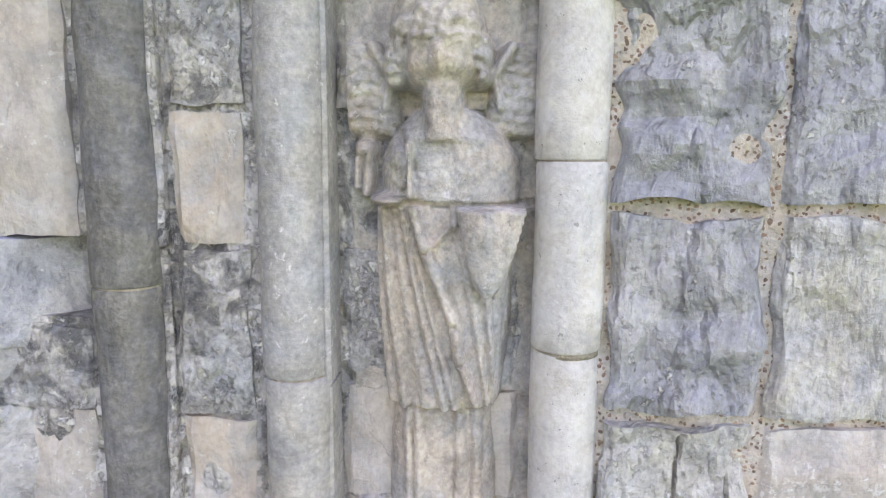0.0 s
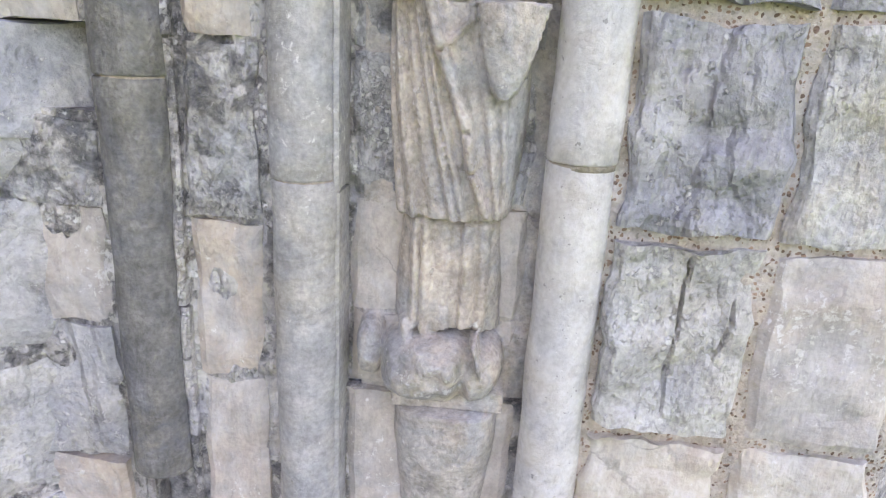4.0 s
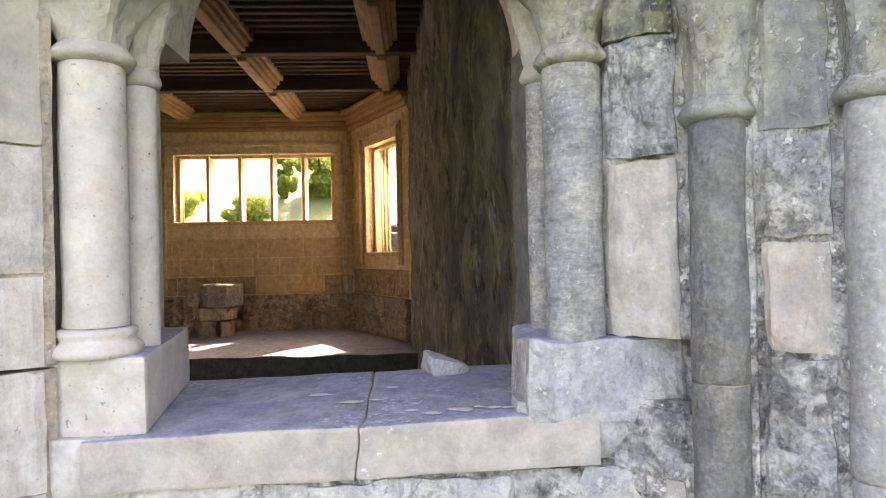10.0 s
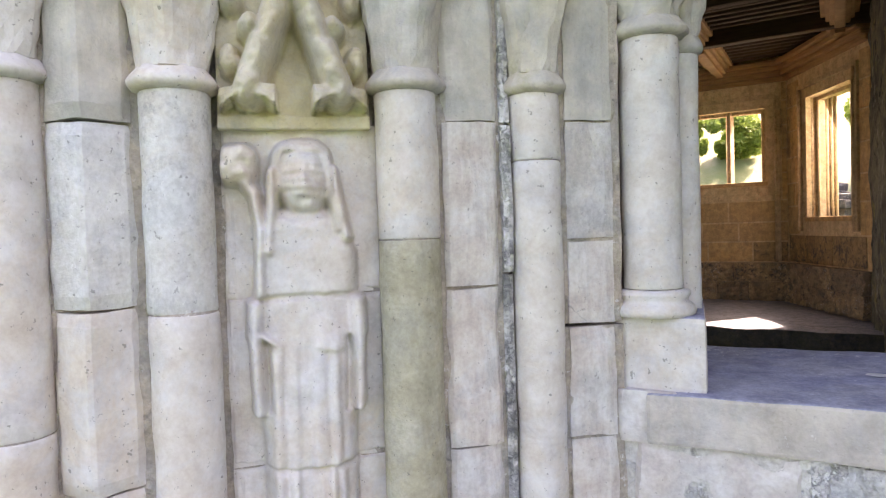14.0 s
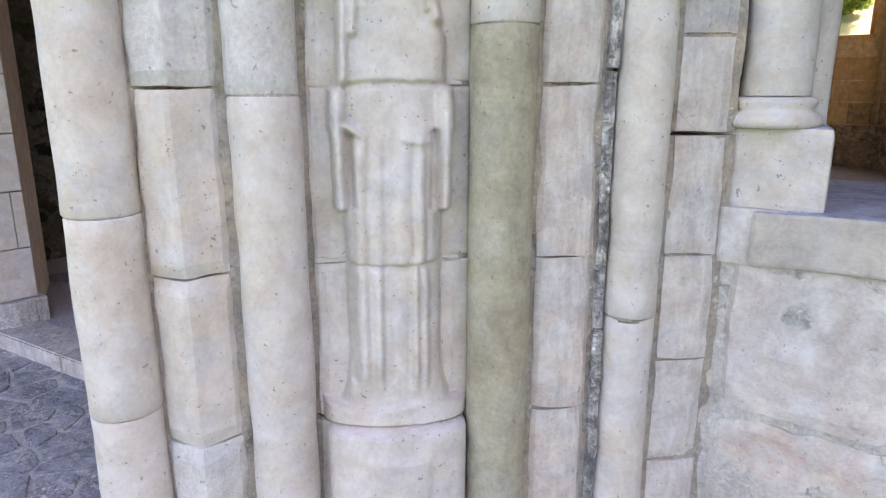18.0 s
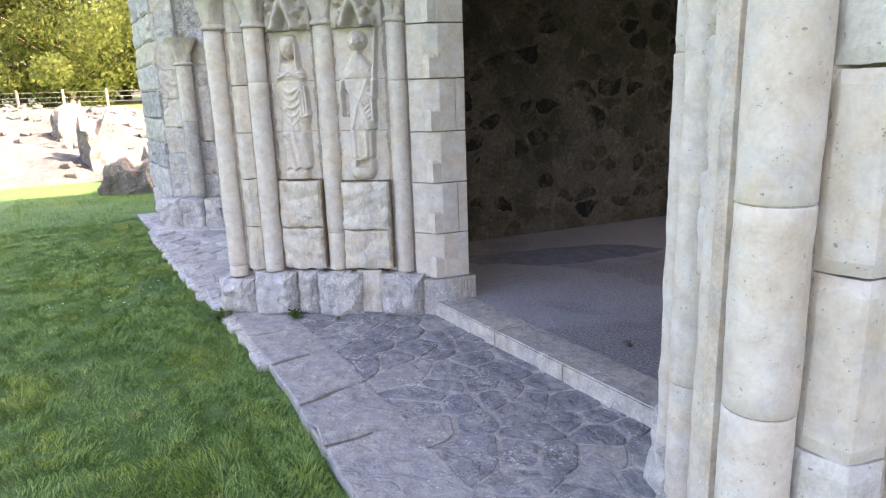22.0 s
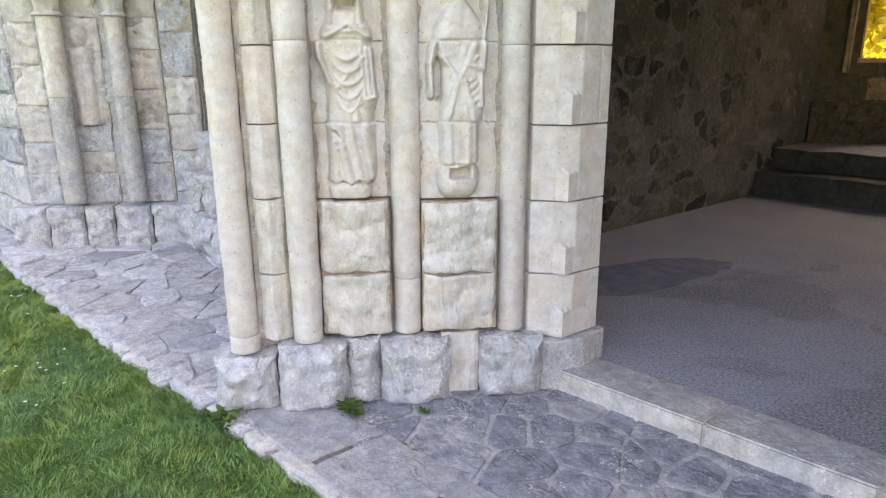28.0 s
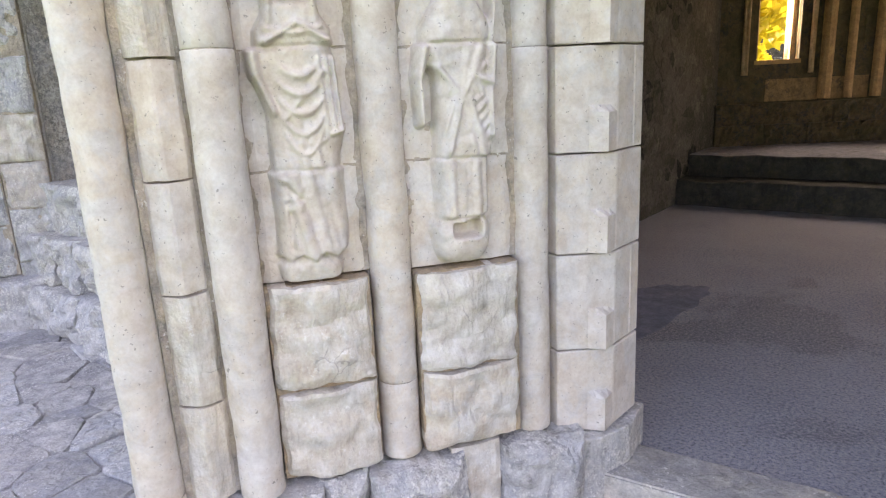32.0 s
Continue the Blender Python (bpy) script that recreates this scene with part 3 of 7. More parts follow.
# ---------------------------------------------------------------- ground, pavement, floor
def build_ground():
    bm = bmesh.new()
    xs = [-400, -150, -60, -30, -20, -16, -14] + [-13 + 0.5 * i for i in range(31)] + [4, 8, 20, 60, 400]
    ys = [-400, -120, -40, -15, -8] + [-6 + 0.5 * i for i in range(12)] + [-0.2, 0.1, 4, 12.5, 14, 16, 18, 21, 24, 27, 30, 60, 400]

    def height(x, y):
        h = -0.045 + 0.02 * rough(x, y, 0, 0.8)
        away = max(0.0, -x - 14)
        h += 0.05 * min(away, 60) if away else 0
        return h + 0.42 * max(0.0, min(y, 30) - 12.5)

    grid = [[bm.verts.new((x, y, height(x, y))) for x in xs] for y in ys]
    for a, b in zip(grid, grid[1:]):
        for i in range(len(xs) - 1):
            bm.faces.new((a[i], a[i + 1], b[i + 1], b[i]))
    ground = part("ground", bm, GRASS, smooth=True)
    ground.data.materials.append(MEADOW)
    for p in ground.data.polygons:
        p.material_index = 1 if p.center.y > 12 or p.center.x < -20 else 0
    return tagged(ground, "mown green lawn rising to a meadow", "lawn", kind="structure")


ground = build_ground()
KERB = [(2.6, 0.12), (-3.2, 0.17), (-4.2, 0.15), (-5.5, 0.07), (-6.6, -0.08), (-8.75, -0.25), (-10.6, -0.42)]
bm = bmesh.new()
prism(bm, (KERB + [(-10.6, 1.9), (2.6, 1.9)])[::-1], -0.12, -0.001)
pavement = tagged(part("pavement", bm, PAVE_MORTAR), "crazy paving of slate and stone along the front", "pavement", kind="structure")
bm = bmesh.new()
box(bm, -6.3, 0.6, 1.57, 6.3, -0.1, 0.094)
floor = tagged(part("floor", bm, FLOOR), "grey gravelly floor inside the chapter house", "floor", kind="structure")

# ---------------------------------------------------------------- cores of the front wall
def core(name, poly, z0, z1, label, material=MORTAR):
    area = sum(a[0] * b[1] - b[0] * a[1] for a, b in zip(poly, poly[1:] + poly[:1]))
    b = bmesh.new()
    prism(b, poly if area > 0 else poly[::-1], z0, z1)
    return tagged(part(name, b, material), label, "wall", kind="structure")


DEEP = -0.07
wall_south = core("wall_south_pier", [xy(JAMB_B, -0.05, DEEP), xy(JAMB_B, 1.15, DEEP), (0.30, 1.36), (0.22, 1.95), (6.0, 1.95), (6.0, 0.52), (1.32, 0.52)], -0.1, SPRING,
                  "weathered grey stone jamb of the window", WEATHERED)
wall_mid = core("wall_middle_pier", [xy(JAMB_A, 0.08, DEEP), xy(JAMB_A, 1.28, DEEP), (-1.72, 0.52), xy(JAMB_D, 0.06, DEEP), xy(JAMB_D, 1.16, DEEP), (-2.58, 1.55), (-2.2, 1.95), (-0.82, 1.95), (-0.84, 1.40)], -0.1, SPRING,
                "pale stone pier between window and doorway", BUFF)
wall_north = core("wall_north_pier", [xy(JAMB_L, 0.10, DEEP), xy(JAMB_L, 1.42, DEEP), (-5.62, 0.28), xy(JAMB_G, 0.1, DEEP), xy(JAMB_G, 1.4, DEEP), (-6.5, 1.95), (-5.5, 1.95), (-4.78, 1.58), (-4.76, 1.45)], -0.1, SPRING,
                  "pale stone pier between doorway and north window", BUFF)
wall_far = core("wall_far_pier", [(-10.6, -0.11), xy(JAMB_F, 1.42, DEEP), xy(JAMB_F, 0.9, DEEP), (-9.4, 0.50), (-10.6, 0.50)], -0.1, 3.0,
                "weathered stone end of the front wall above the jamb", WEATHERED)
core("wall_far_jamb", [xy(JAMB_F, 0.9, DEEP), xy(JAMB_F, 0.0, DEEP), (-8.55, 1.95), (-10.6, 1.95), (-10.6, 0.505), (-9.4, 0.505)], -0.1, SPRING,
                "weathered stone end of the front wall", WEATHERED)
below_window = core("wall_below_window", [(-0.95, 1.37), (0.42, 1.37), (0.42, 1.92), (-0.95, 1.92)], -0.1, 1.15, "coursed stone wall below the window sill", MORTAR)
below_north = core("wall_below_north_window", [(-6.6, 1.15), (-6.6, 1.92), (-8.55, 1.92), (-8.55, 1.15)], -0.1, 0.95, "rubble wall below the north window", LIMEWASH)


def arch_wall(name, y0, y1, x0, x1, z0, z1, arches, material, label):
    """A wall with round arches: (centre, radius, springing)."""
    cuts = {x0, x1}
    for c, r, _ in arches:
        cuts |= {c - r * math.cos(math.pi * i / 40) for i in range(41)}
    xs = sorted(x for x in cuts if x0 <= x <= x1)

    def low(x):
        for c, r, s in arches:
            if abs(x - c) <= r:
                return max(z0, s + math.sqrt(max(0, r * r - (x - c) ** 2)))
        return z0

    b = bmesh.new()
    f0, f1 = [b.verts.new((x, y0, low(x))) for x in xs], [b.verts.new((x, y0, z1)) for x in xs]
    g0, g1 = [b.verts.new((x, y1, low(x))) for x in xs], [b.verts.new((x, y1, z1)) for x in xs]
    for i in range(len(xs) - 1):
        b.faces.new((f0[i], f0[i + 1], f1[i + 1], f1[i]))
        b.faces.new((g0[i + 1], g0[i], g1[i], g1[i + 1]))
        b.faces.new((f0[i + 1], f0[i], g0[i], g0[i + 1]))
        b.faces.new((f1[i], f1[i + 1], g1[i + 1], g1[i]))
    b.faces.new((f0[0], f1[0], g1[0], g0[0]))
    b.faces.new((f0[-1], g0[-1], g1[-1], f1[-1]))
    return tagged(part(name, b, material), label, "wall", kind="structure")


arch_wall("wall_front_upper", 0.50, 0.78, -10.6, 6.0, SPRING, TOP, [(WINDOW_C[0], 1.30, SPRING), (DOOR_C[0], 1.88, SPRING), (NORTH_C[0], 1.75, SPRING)], BUFF, "upper front wall with three round arches")
arch_wall("wall_front_back", 1.36, 1.95, -10.6, 6.0, SPRING, TOP, [(WINDOW_C[0], WINDOW_C[1], SPRING), (DOOR_C[0], DOOR_C[1], SPRING), (NORTH_C[0], NORTH_C[1], SPRING)], BUFF, "inner face of the upper front wall")
arch_wall("wall_front_middle", 0.78, 1.36, -10.6, 6.0, SPRING, TOP, [(WINDOW_C[0], 0.92, SPRING), (DOOR_C[0], 1.45, SPRING), (NORTH_C[0], 1.35, SPRING)], BUFF, "middle order of the upper front wall")


# ---------------------------------------------------------------- shafts
def shaft(p, z0, joints, z1, r, mats, label, group, seed, cap=None, foot="none", lean=(0, 0)):
    """A stone shaft: drums parted by joints, with a neck ring and capital where it has one."""
    t = thing("stone_shaft", Matrix.Translation((p[0], p[1], 0)), label, "column", group)
    zs = [z0, *joints, z1]
    for i, (a, b) in enumerate(zip(zs, zs[1:])):
        o = part("drum", drum_mesh(r * (1 + 0.01 * math.sin(seed * 9 + i)), a + 0.0012, b - 0.0012, seed + i * 1.7, 0.0045 if group == "doorway shafts" else 0.003), mats[min(i, len(mats) - 1)], t, smooth=True)
        o.location = (0.0015 * math.sin(seed * 5 + i * 2.1) + lean[0] * ((a + b) / 2 - 1.0), 0.0015 * math.cos(seed * 3 + i * 2.7) + lean[1] * ((a + b) / 2 - 1.0), 0)
    for j in joints:
        b = bmesh.new()
        lathe(b, [(r * 0.94, j - 0.008), (r * 0.94, j + 0.008)], 28)
        part("bed_mortar", b, CREAM_JOINT, t, smooth=True)
    if cap:
        b = bmesh.new()
        lathe(b, [(r * 0.98, z1 - 0.002), (r * 1.22, z1 + 0.003), (r * 1.30, z1 + 0.009), (r * 1.30, z1 + 0.015), (r * 1.20, z1 + 0.025), (r * 1.04, z1 + 0.036), (r * 1.0, z1 + 0.04)], 28, 0.006, seed)
        ring = b
        b = bmesh.new()
        bell(b, r, z1 + 0.038, cap[0], seed)
        o = part("capital", b, cap[1], t, smooth=False)
        o.matrix_basis = Matrix.Rotation(cap[2], 4, "Z")
        part("neck_ring", ring, cap[1], o, smooth=True)
    if foot == "moulded":
        b = bmesh.new()
        lathe(b, [(r * 1.36, z0 - 0.056), (r * 1.42, z0 - 0.046), (r * 1.36, z0 - 0.034), (r * 1.17, z0 - 0.026), (r * 1.15, z0 - 0.020), (r * 1.24, z0 - 0.013), (r * 1.22, z0 - 0.004), (r * 1.02, z0)], 32)
        part("moulded_base", b, mats[0], t, smooth=True)
    return t


def bell(bm, r, z0, z1, seed, segs=32):
    """A capital: round below, swelling to a square top with leafy lobes."""
    rings = []
    n = 10
    for k in range(n + 1):
        f = k / n
        ring = []
        for i in range(segs):
            a = 2 * math.pi * i / segs
            sq = 1 / max(abs(math.cos(a)), abs(math.sin(a)))
            grow = r * (1.0 + 0.10 * f + 0.80 * f ** 2.2)
            k2 = grow * ((1 - f) + f * min(sq, 1.28))
            k2 += 0.010 * math.sin(a * 4 + seed) * f * (1 - f) * 4 + 0.006 * rough(math.cos(a), math.sin(a), f * 2, 3, seed)
            ring.append(bm.verts.new((k2 * math.cos(a), k2 * math.sin(a), z0 + (z1 - z0) * f)))
        rings.append(ring)
    for a, b in zip(rings, rings[1:]):
        for i in range(segs):
            j = (i + 1) % segs
            bm.faces.new((a[i], a[j], b[j], b[i]))
    bm.faces.new(rings[0][::-1])
    bm.faces.new(rings[-1])


TURN_B, TURN_A, TURN_L = math.atan2(0.67, -0.74), math.atan2(-0.69, -0.72), math.atan2(-1.23, -0.87)
shaft((0.235, 1.378), 1.40, [], 1.965, 0.060, [OLD_SHAFT], "light grey round shaft on the window's south base block", "window shafts", 1.0, (2.15, CAP_OLD, 0), "none")
shaft(xy(JAMB_B, 0.964, 0), 0.70, [1.345], 1.815, 0.051, [DARK_SHAFT], "dark grey polished stone shaft in the window jamb", "window shafts", 2.0, (2.15, CAP_OLD, TURN_B))
shaft(xy(JAMB_B, 0.717, 0), 0.12, [1.215], 1.815, 0.048, [GREY_SHAFT], "light grey stone shaft beside the winged statue", "window shafts", 3.0, (2.15, CAP_OLD, TURN_B))
shaft(xy(JAMB_B, 0.325, 0), 0.12, [1.265, 1.53], 1.815, 0.050, [WHITE_SHAFT], "whitish stone shaft in three drums beside the winged statue", "window shafts", 4.0, (2.15, CAP_OLD, TURN_B))
shaft((-0.745, 1.393), 1.452, [], 1.98, 0.062, [PALE], "pale round shaft on the window's north base block", "window shafts", 5.0, (2.15, CAP, 0), "moulded")
shaft(xy(JAMB_A, 0.215, 0), 0.12, [1.03, 1.725], 1.86, 0.053, [PALE], "pale stone shaft with a mossy seam beside it", "window shafts", 6.0, (2.15, CAP, TURN_A))
shaft(xy(JAMB_A, 0.48, 0), 0.12, [1.575], 1.86, 0.061, [GREENISH, PALE], "greenish stone shaft with a pale upper drum", "window shafts", 7.0, (2.15, CAP, TURN_A))
shaft(xy(JAMB_A, 0.905, 0), 0.12, [1.455], 1.855, 0.062, [PALE, WHITE_SHAFT], "cream stone shaft with a whiter upper drum", "window shafts", 8.0, (2.15, PALE, TURN_A))
shaft((-1.638, 0.535), 0.12, [0.885, 1.255], 1.87, 0.063, [PALE], "cream corner shaft in three drums", "window shafts", 9.0, (2.15, PALE, TURN_A))
for i, (px, py) in enumerate(((-4.916, 1.192), (-5.178, 0.801), (-5.382, 0.401), (-5.568, 0.183))):
    low = (0.285, 0.30, 0.30, 0.25)[i]
    shaft((px, py), low, [(1.547,), (0.56,), (1.565,), (0.33,)][i], 1.90, 0.060 if i == 0 else 0.064, [PALE], "slender pale stone shaft of the doorway's north jamb", "doorway shafts", 10.0 + i, (2.15, CAP, TURN_L))
for i, (u, r) in enumerate(((0.965, 0.048), (0.655, 0.058), (0.24, 0.062))):
    shaft(xy(JAMB_D, u, 0), 0.25, [(1.545,), (0.62,), (0.5,)][i], 1.90, r, [PALE], "slender pale stone shaft of the doorway's south jamb", "doorway shafts", 20.0 + i, (2.15, CAP, -TURN_L))
for i, (p, r) in enumerate((((-9.0, 0.27), 0.085), ((-8.735, 0.68), 0.075))):
    shaft(p, 0.40, [1.25], 1.86, r, [GREY_SHAFT, BUFF if i else HEWN], "weathered stone shaft of the north window's jamb", "north window shafts", 30.0 + i, (2.15, CAP, 0))


# ---------------------------------------------------------------- stones of the jambs
def stones(parent, jamb, u0, u1, joints, material, out=0.0, r=0.008, seed=0.0, wear=0.004, back=0.06, crown=0.0, gap=0.003, du=0.02, ragged=0.0, hew=0.0, bed=None, hews=None, splits=(), ridge=2.5):
    """A column of dressed stones between two shafts, parted by thin joints. crown: how far the middle stands out; hew: rough hewn facets; bed: mortar behind."""
    for i, (a, b) in enumerate(zip(joints, joints[1:])):
        s = seed + i * 3.3
        m = material[i % len(material)] if isinstance(material, (list, tuple)) else material
        hew = hews[i] if hews else hew

        def height(u, z):
            k = (u - u0) / (u1 - u0)
            h = bulge(u, z, u0, u1, a, b, r) + crown * (1 - abs(2 * k - 1) ** ridge)
            if hew:
                n = rough(u * 0.8, 0, z * 1.5, 6.5, s + 2)
                h += 1.5 * hew * (abs(n) - 0.16) + hew * 0.3 * rough(u * 0.8, 0.5, z * 1.3, 15, s + 6) + hew * 0.4 * abs(rough(u * 0.5 + z * 0.8, 0, z - u * 0.6, 13, s)) + hew * 0.12 * rough(u, 0, z, 45, s)
            for ua, za, ub, zb in splits:
                if za < z < zb:
                    x = u - ua - (ub - ua) * (z - za) / (zb - za) - 0.005 * rough(u * 0, 0, z, 30, s)
                    h -= 0.02 * math.exp(-(x / 0.0019) ** 2) * min(1.0, (z - za) / 0.03, (zb - z) / 0.03)
            return h + wear * rough(u, 0, z, 14, s) + wear * 1.5 * rough(u, 0, z, 4, s)

        o = part("stone_block", relief(u0, u1, a + gap, b - gap, out, height, du, 0.012 if hew else 0.025, back, ragged, s), m, parent, m=jamb)
        o["seed"] = s
    if bed:
        z0, z1 = joints[0] + 0.004, joints[-1] - 0.004
        o = part("joint_mortar", relief(u0 - (0.004 if hew else 0.02), u1 + (0.004 if hew else 0.02), z0, z1, out - (0.012 if hew else 0.008 if bed is CREAM_JOINT else 0.011), lambda u, z: 0.006 * rough(u, 0, z, 20, seed) + 0.004 * rough(u, 0, z, 60, seed), 0.012, 0.03, back), bed, parent, m=jamb)


# window, south jamb
stones(wall_south, JAMB_B, 1.035, 1.215, [0.02, 0.42, 0.70, 0.95, 1.145, 1.28], [WEATHERED, BUFF, LIMEWASH, BUFF, WEATHERED], 0.0, seed=1, wear=0.012, ragged=0.007, bed=SEAM, du=0.012)
stones(wall_south, JAMB_B, 1.04, 1.19, [1.41, 1.765, 2.0, 2.15], [BUFF, WEATHERED, CAP_OLD], 0.0, seed=2, wear=0.008, crown=0.012, ragged=0.007, bed=SEAM, du=0.012)
stones(wall_south, JAMB_B, 0.785, 0.895, [0.02, 0.36, 0.62, 0.878, 1.145, 1.40, 1.60, 1.78, 2.15], [WEATHERED, BUFF, BUFF, BUFF, WEATHERED, BUFF, WEATHERED, CAP_OLD], 0.005, seed=3, wear=0.008, ragged=0.007, bed=SEAM, du=0.012)
stones(wall_south, JAMB_B, 0.060, 0.272, [0.02, 0.30, 0.58, 0.862, 1.172, 1.468, 1.80, 2.15], [BLUISH, BLUISH, HEWN, GREY_BLOCK, BLUISH, BLUISH, CAP], 0.034, seed=4, wear=0.010, r=0.014, gap=0.010, du=0.004, ragged=0.012, splits=((0.178, 0.90, 0.165, 1.165), (0.108, 0.99, 0.096, 1.09)), hews=(0.02, 0.02, 0.02, 0.018, 0.026, 0.055, 0.03))
stones(wall_south, JAMB_B, -0.15, 0.048, [0.02, 0.25, 0.56, 0.856, 1.165, 1.467, 1.87, 2.15], [HEWN, BLUISH, HEWN, BUFF, GREY_BLOCK, BLUISH, CAP], 0.034, seed=5, wear=0.010, r=0.014, gap=0.007, du=0.01, ragged=0.010, hew=0.010)
stones(wall_south, JAMB_B, 0.385, 0.66, [0.02, 0.34, 0.62, 0.86], [BUFF, WEATHERED, BUFF], -0.03, seed=6, wear=0.008, ragged=0.007, bed=SEAM, du=0.012)
stones(wall_south, JAMB_B, 0.385, 0.66, [0.86, 0.995, 1.18, 1.40, 1.60, 1.80], [BUFF, BUFF, WEATHERED, WEATHERED, STATUE_OLD], -0.045, seed=7, wear=0.007, ragged=0.007, bed=SEAM, du=0.012)
stones(wall_south, JAMB_B, 0.664, 0.676, [0.1, 0.6, 1.2, 1.8], [GREY_SHAFT], 0.015, seed=60, wear=0.003, r=0.004, du=0.006)
stones(wall_south, JAMB_B, 0.903, 0.918, [0.1, 0.5, 1.0, 1.4, 1.8], [SEAM], 0.012, seed=61, wear=0.007, r=0.004, du=0.005, ragged=0.002)
stones(wall_south, JAMB_B, -0.18, 0.30, [0.0, 0.7, 1.4, 2.15], [MORTAR], 0.016, seed=90, wear=0.006, r=0.002, gap=0.0)
stones(wall_south, JAMB_B, 1.0, 1.22, [0.0, 0.65, 1.29], [SEAM], -0.012, seed=91, wear=0.008, r=0.002, gap=0.0)
# window, north jamb
stones(wall_mid, JAMB_A, 0.05, 0.155, [0.02, 0.4, 0.70, 0.93, 1.15, 1.385], [PALE_TOOLED], 0.02, seed=8, ragged=0.004, gap=0.0015, r=0.005, bed=CREAM_JOINT)
stones(wall_mid, JAMB_A, 0.05, 0.155, [1.385, 1.562, 1.806, 2.15], [PALE_TOOLED, BUFF, CAP], 0.02, seed=9, ragged=0.004, gap=0.0015, r=0.005, bed=CREAM_JOINT)
stones(wall_mid, JAMB_A, 0.300, 0.412, [0.02, 0.42, 0.837, 1.153, 1.475, 1.803, 2.15], [PALE_TOOLED, PALE_TOOLED, PALE_TOOLED, PALE_TOOLED, PALE_TOOLED, CAP], 0.012, seed=10, crown=0.012, wear=0.006, ragged=0.004, gap=0.0015, r=0.005, bed=CREAM_JOINT, du=0.009)
stones(wall_mid, JAMB_A, 0.272, 0.292, [0.1, 0.6, 1.0, 1.5, 1.8, 2.15], [LIME_SEAM], 0.02, seed=62, wear=0.010, r=0.005, du=0.007)
stones(wall_mid, JAMB_A, 0.55, 0.835, [0.02, 0.42, 0.822], [PALE], -0.02, seed=11, crown=0.03, ragged=0.004, gap=0.0015, r=0.005, bed=CREAM_JOINT, du=0.009)
stones(wall_mid, JAMB_A, 0.55, 0.835, [0.822, 1.141, 1.472, 1.806], [PALE], -0.035, seed=12, ragged=0.004, gap=0.0015, r=0.005, bed=CREAM_JOINT)
stones(wall_mid, JAMB_A, 0.982, 1.125, [0.02, 0.44, 0.811, 1.138, 1.469, 1.80, 2.15], [PALE, WHITE_SHAFT, PALE, PALE, WHITE_SHAFT, CAP], 0.0, seed=13, crown=0.05, ridge=1.25, r=0.012, wear=0.005, ragged=0.004, gap=0.0015, bed=CREAM_JOINT, du=0.009)
# doorway, north jamb: from the inner pier outwards
stones(wall_north, JAMB_L, 0.372, 0.698, [0.31, 0.582, 0.908], [HEWN], 0.02, seed=15, wear=0.012, r=0.014, crown=0.02, gap=0.005, du=0.012, ragged=0.009, hew=0.016, bed=RUSTY)
stones(wall_north, JAMB_L, 0.37, 0.70, [0.908, 1.237, 1.561, 1.88, 2.15], [PALE, PALE, PALE, CAP], -0.03, seed=16, ragged=0.004, bed=CREAM_JOINT)
stones(wall_north, JAMB_L, 0.846, 1.138, [0.31, 0.598, 0.921], [HEWN], 0.02, seed=18, wear=0.012, r=0.014, crown=0.02, gap=0.005, du=0.012, ragged=0.009, hew=0.016, bed=RUSTY)
stones(wall_north, JAMB_L, 0.845, 1.14, [0.921, 1.241, 1.564, 1.88, 2.15], [PALE, PALE, PALE, CAP], -0.03, seed=19, ragged=0.004, bed=CREAM_JOINT)
stones(wall_north, JAMB_L, 1.285, 1.41, [0.30, 0.605, 0.936, 1.244, 1.549, 1.88, 2.15], [HEWN, HEWN, PALE, PALE, HEWN, CAP], 0.0, seed=20, crown=0.04, ridge=1.3, wear=0.007, ragged=0.004, bed=CREAM_JOINT, du=0.009)
for k, (u0, u1, out, top) in enumerate(((0.15, 0.45, 0.11, 0.285), (0.58, 0.895, 0.12, 0.295), (0.89, 1.05, 0.09, 0.31), (1.04, 1.35, 0.14, 0.295), (1.35, 1.62, 0.12, 0.245))):
    stones(wall_north, JAMB_L, u0, u1, [-0.03, top], [LIMEWASH], out, seed=21 + k, wear=0.02, r=0.07, back=0.12, du=0.012, ragged=0.014, hew=0.014)
stones(wall_north, JAMB_L, 0.45, 0.62, [0.0, 0.305], [HEWN], 0.03, seed=29, wear=0.008, back=0.1)
# doorway, south jamb
stones(wall_mid, JAMB_D, 0.72, 0.95, [0.02, 0.27, 0.565, 0.89, 1.21, 1.545, 1.88, 2.15], [LIMEWASH, BUFF, BUFF, PALE, PALE, PALE, CAP], -0.05, seed=31, wear=0.01, crown=0.02, ragged=0.004, bed=CREAM_JOINT)
stones(wall_mid, JAMB_D, 0.31, 0.585, [0.02, 0.27, 0.57, 0.87, 1.26, 1.545, 1.88, 2.15], [LIMEWASH, BUFF, BUFF, PALE, PALE, PALE, CAP], -0.06, seed=32, wear=0.012, crown=0.02, ragged=0.004, bed=CREAM_JOINT)
stones(wall_mid, JAMB_D, 0.065, 0.17, [0.02, 0.27, 0.57, 0.87, 1.26, 1.545, 1.88, 2.15], [LIMEWASH, BUFF, BUFF, PALE, PALE, PALE, CAP], -0.03, seed=33, wear=0.008, crown=0.015, ragged=0.004, bed=CREAM_JOINT)
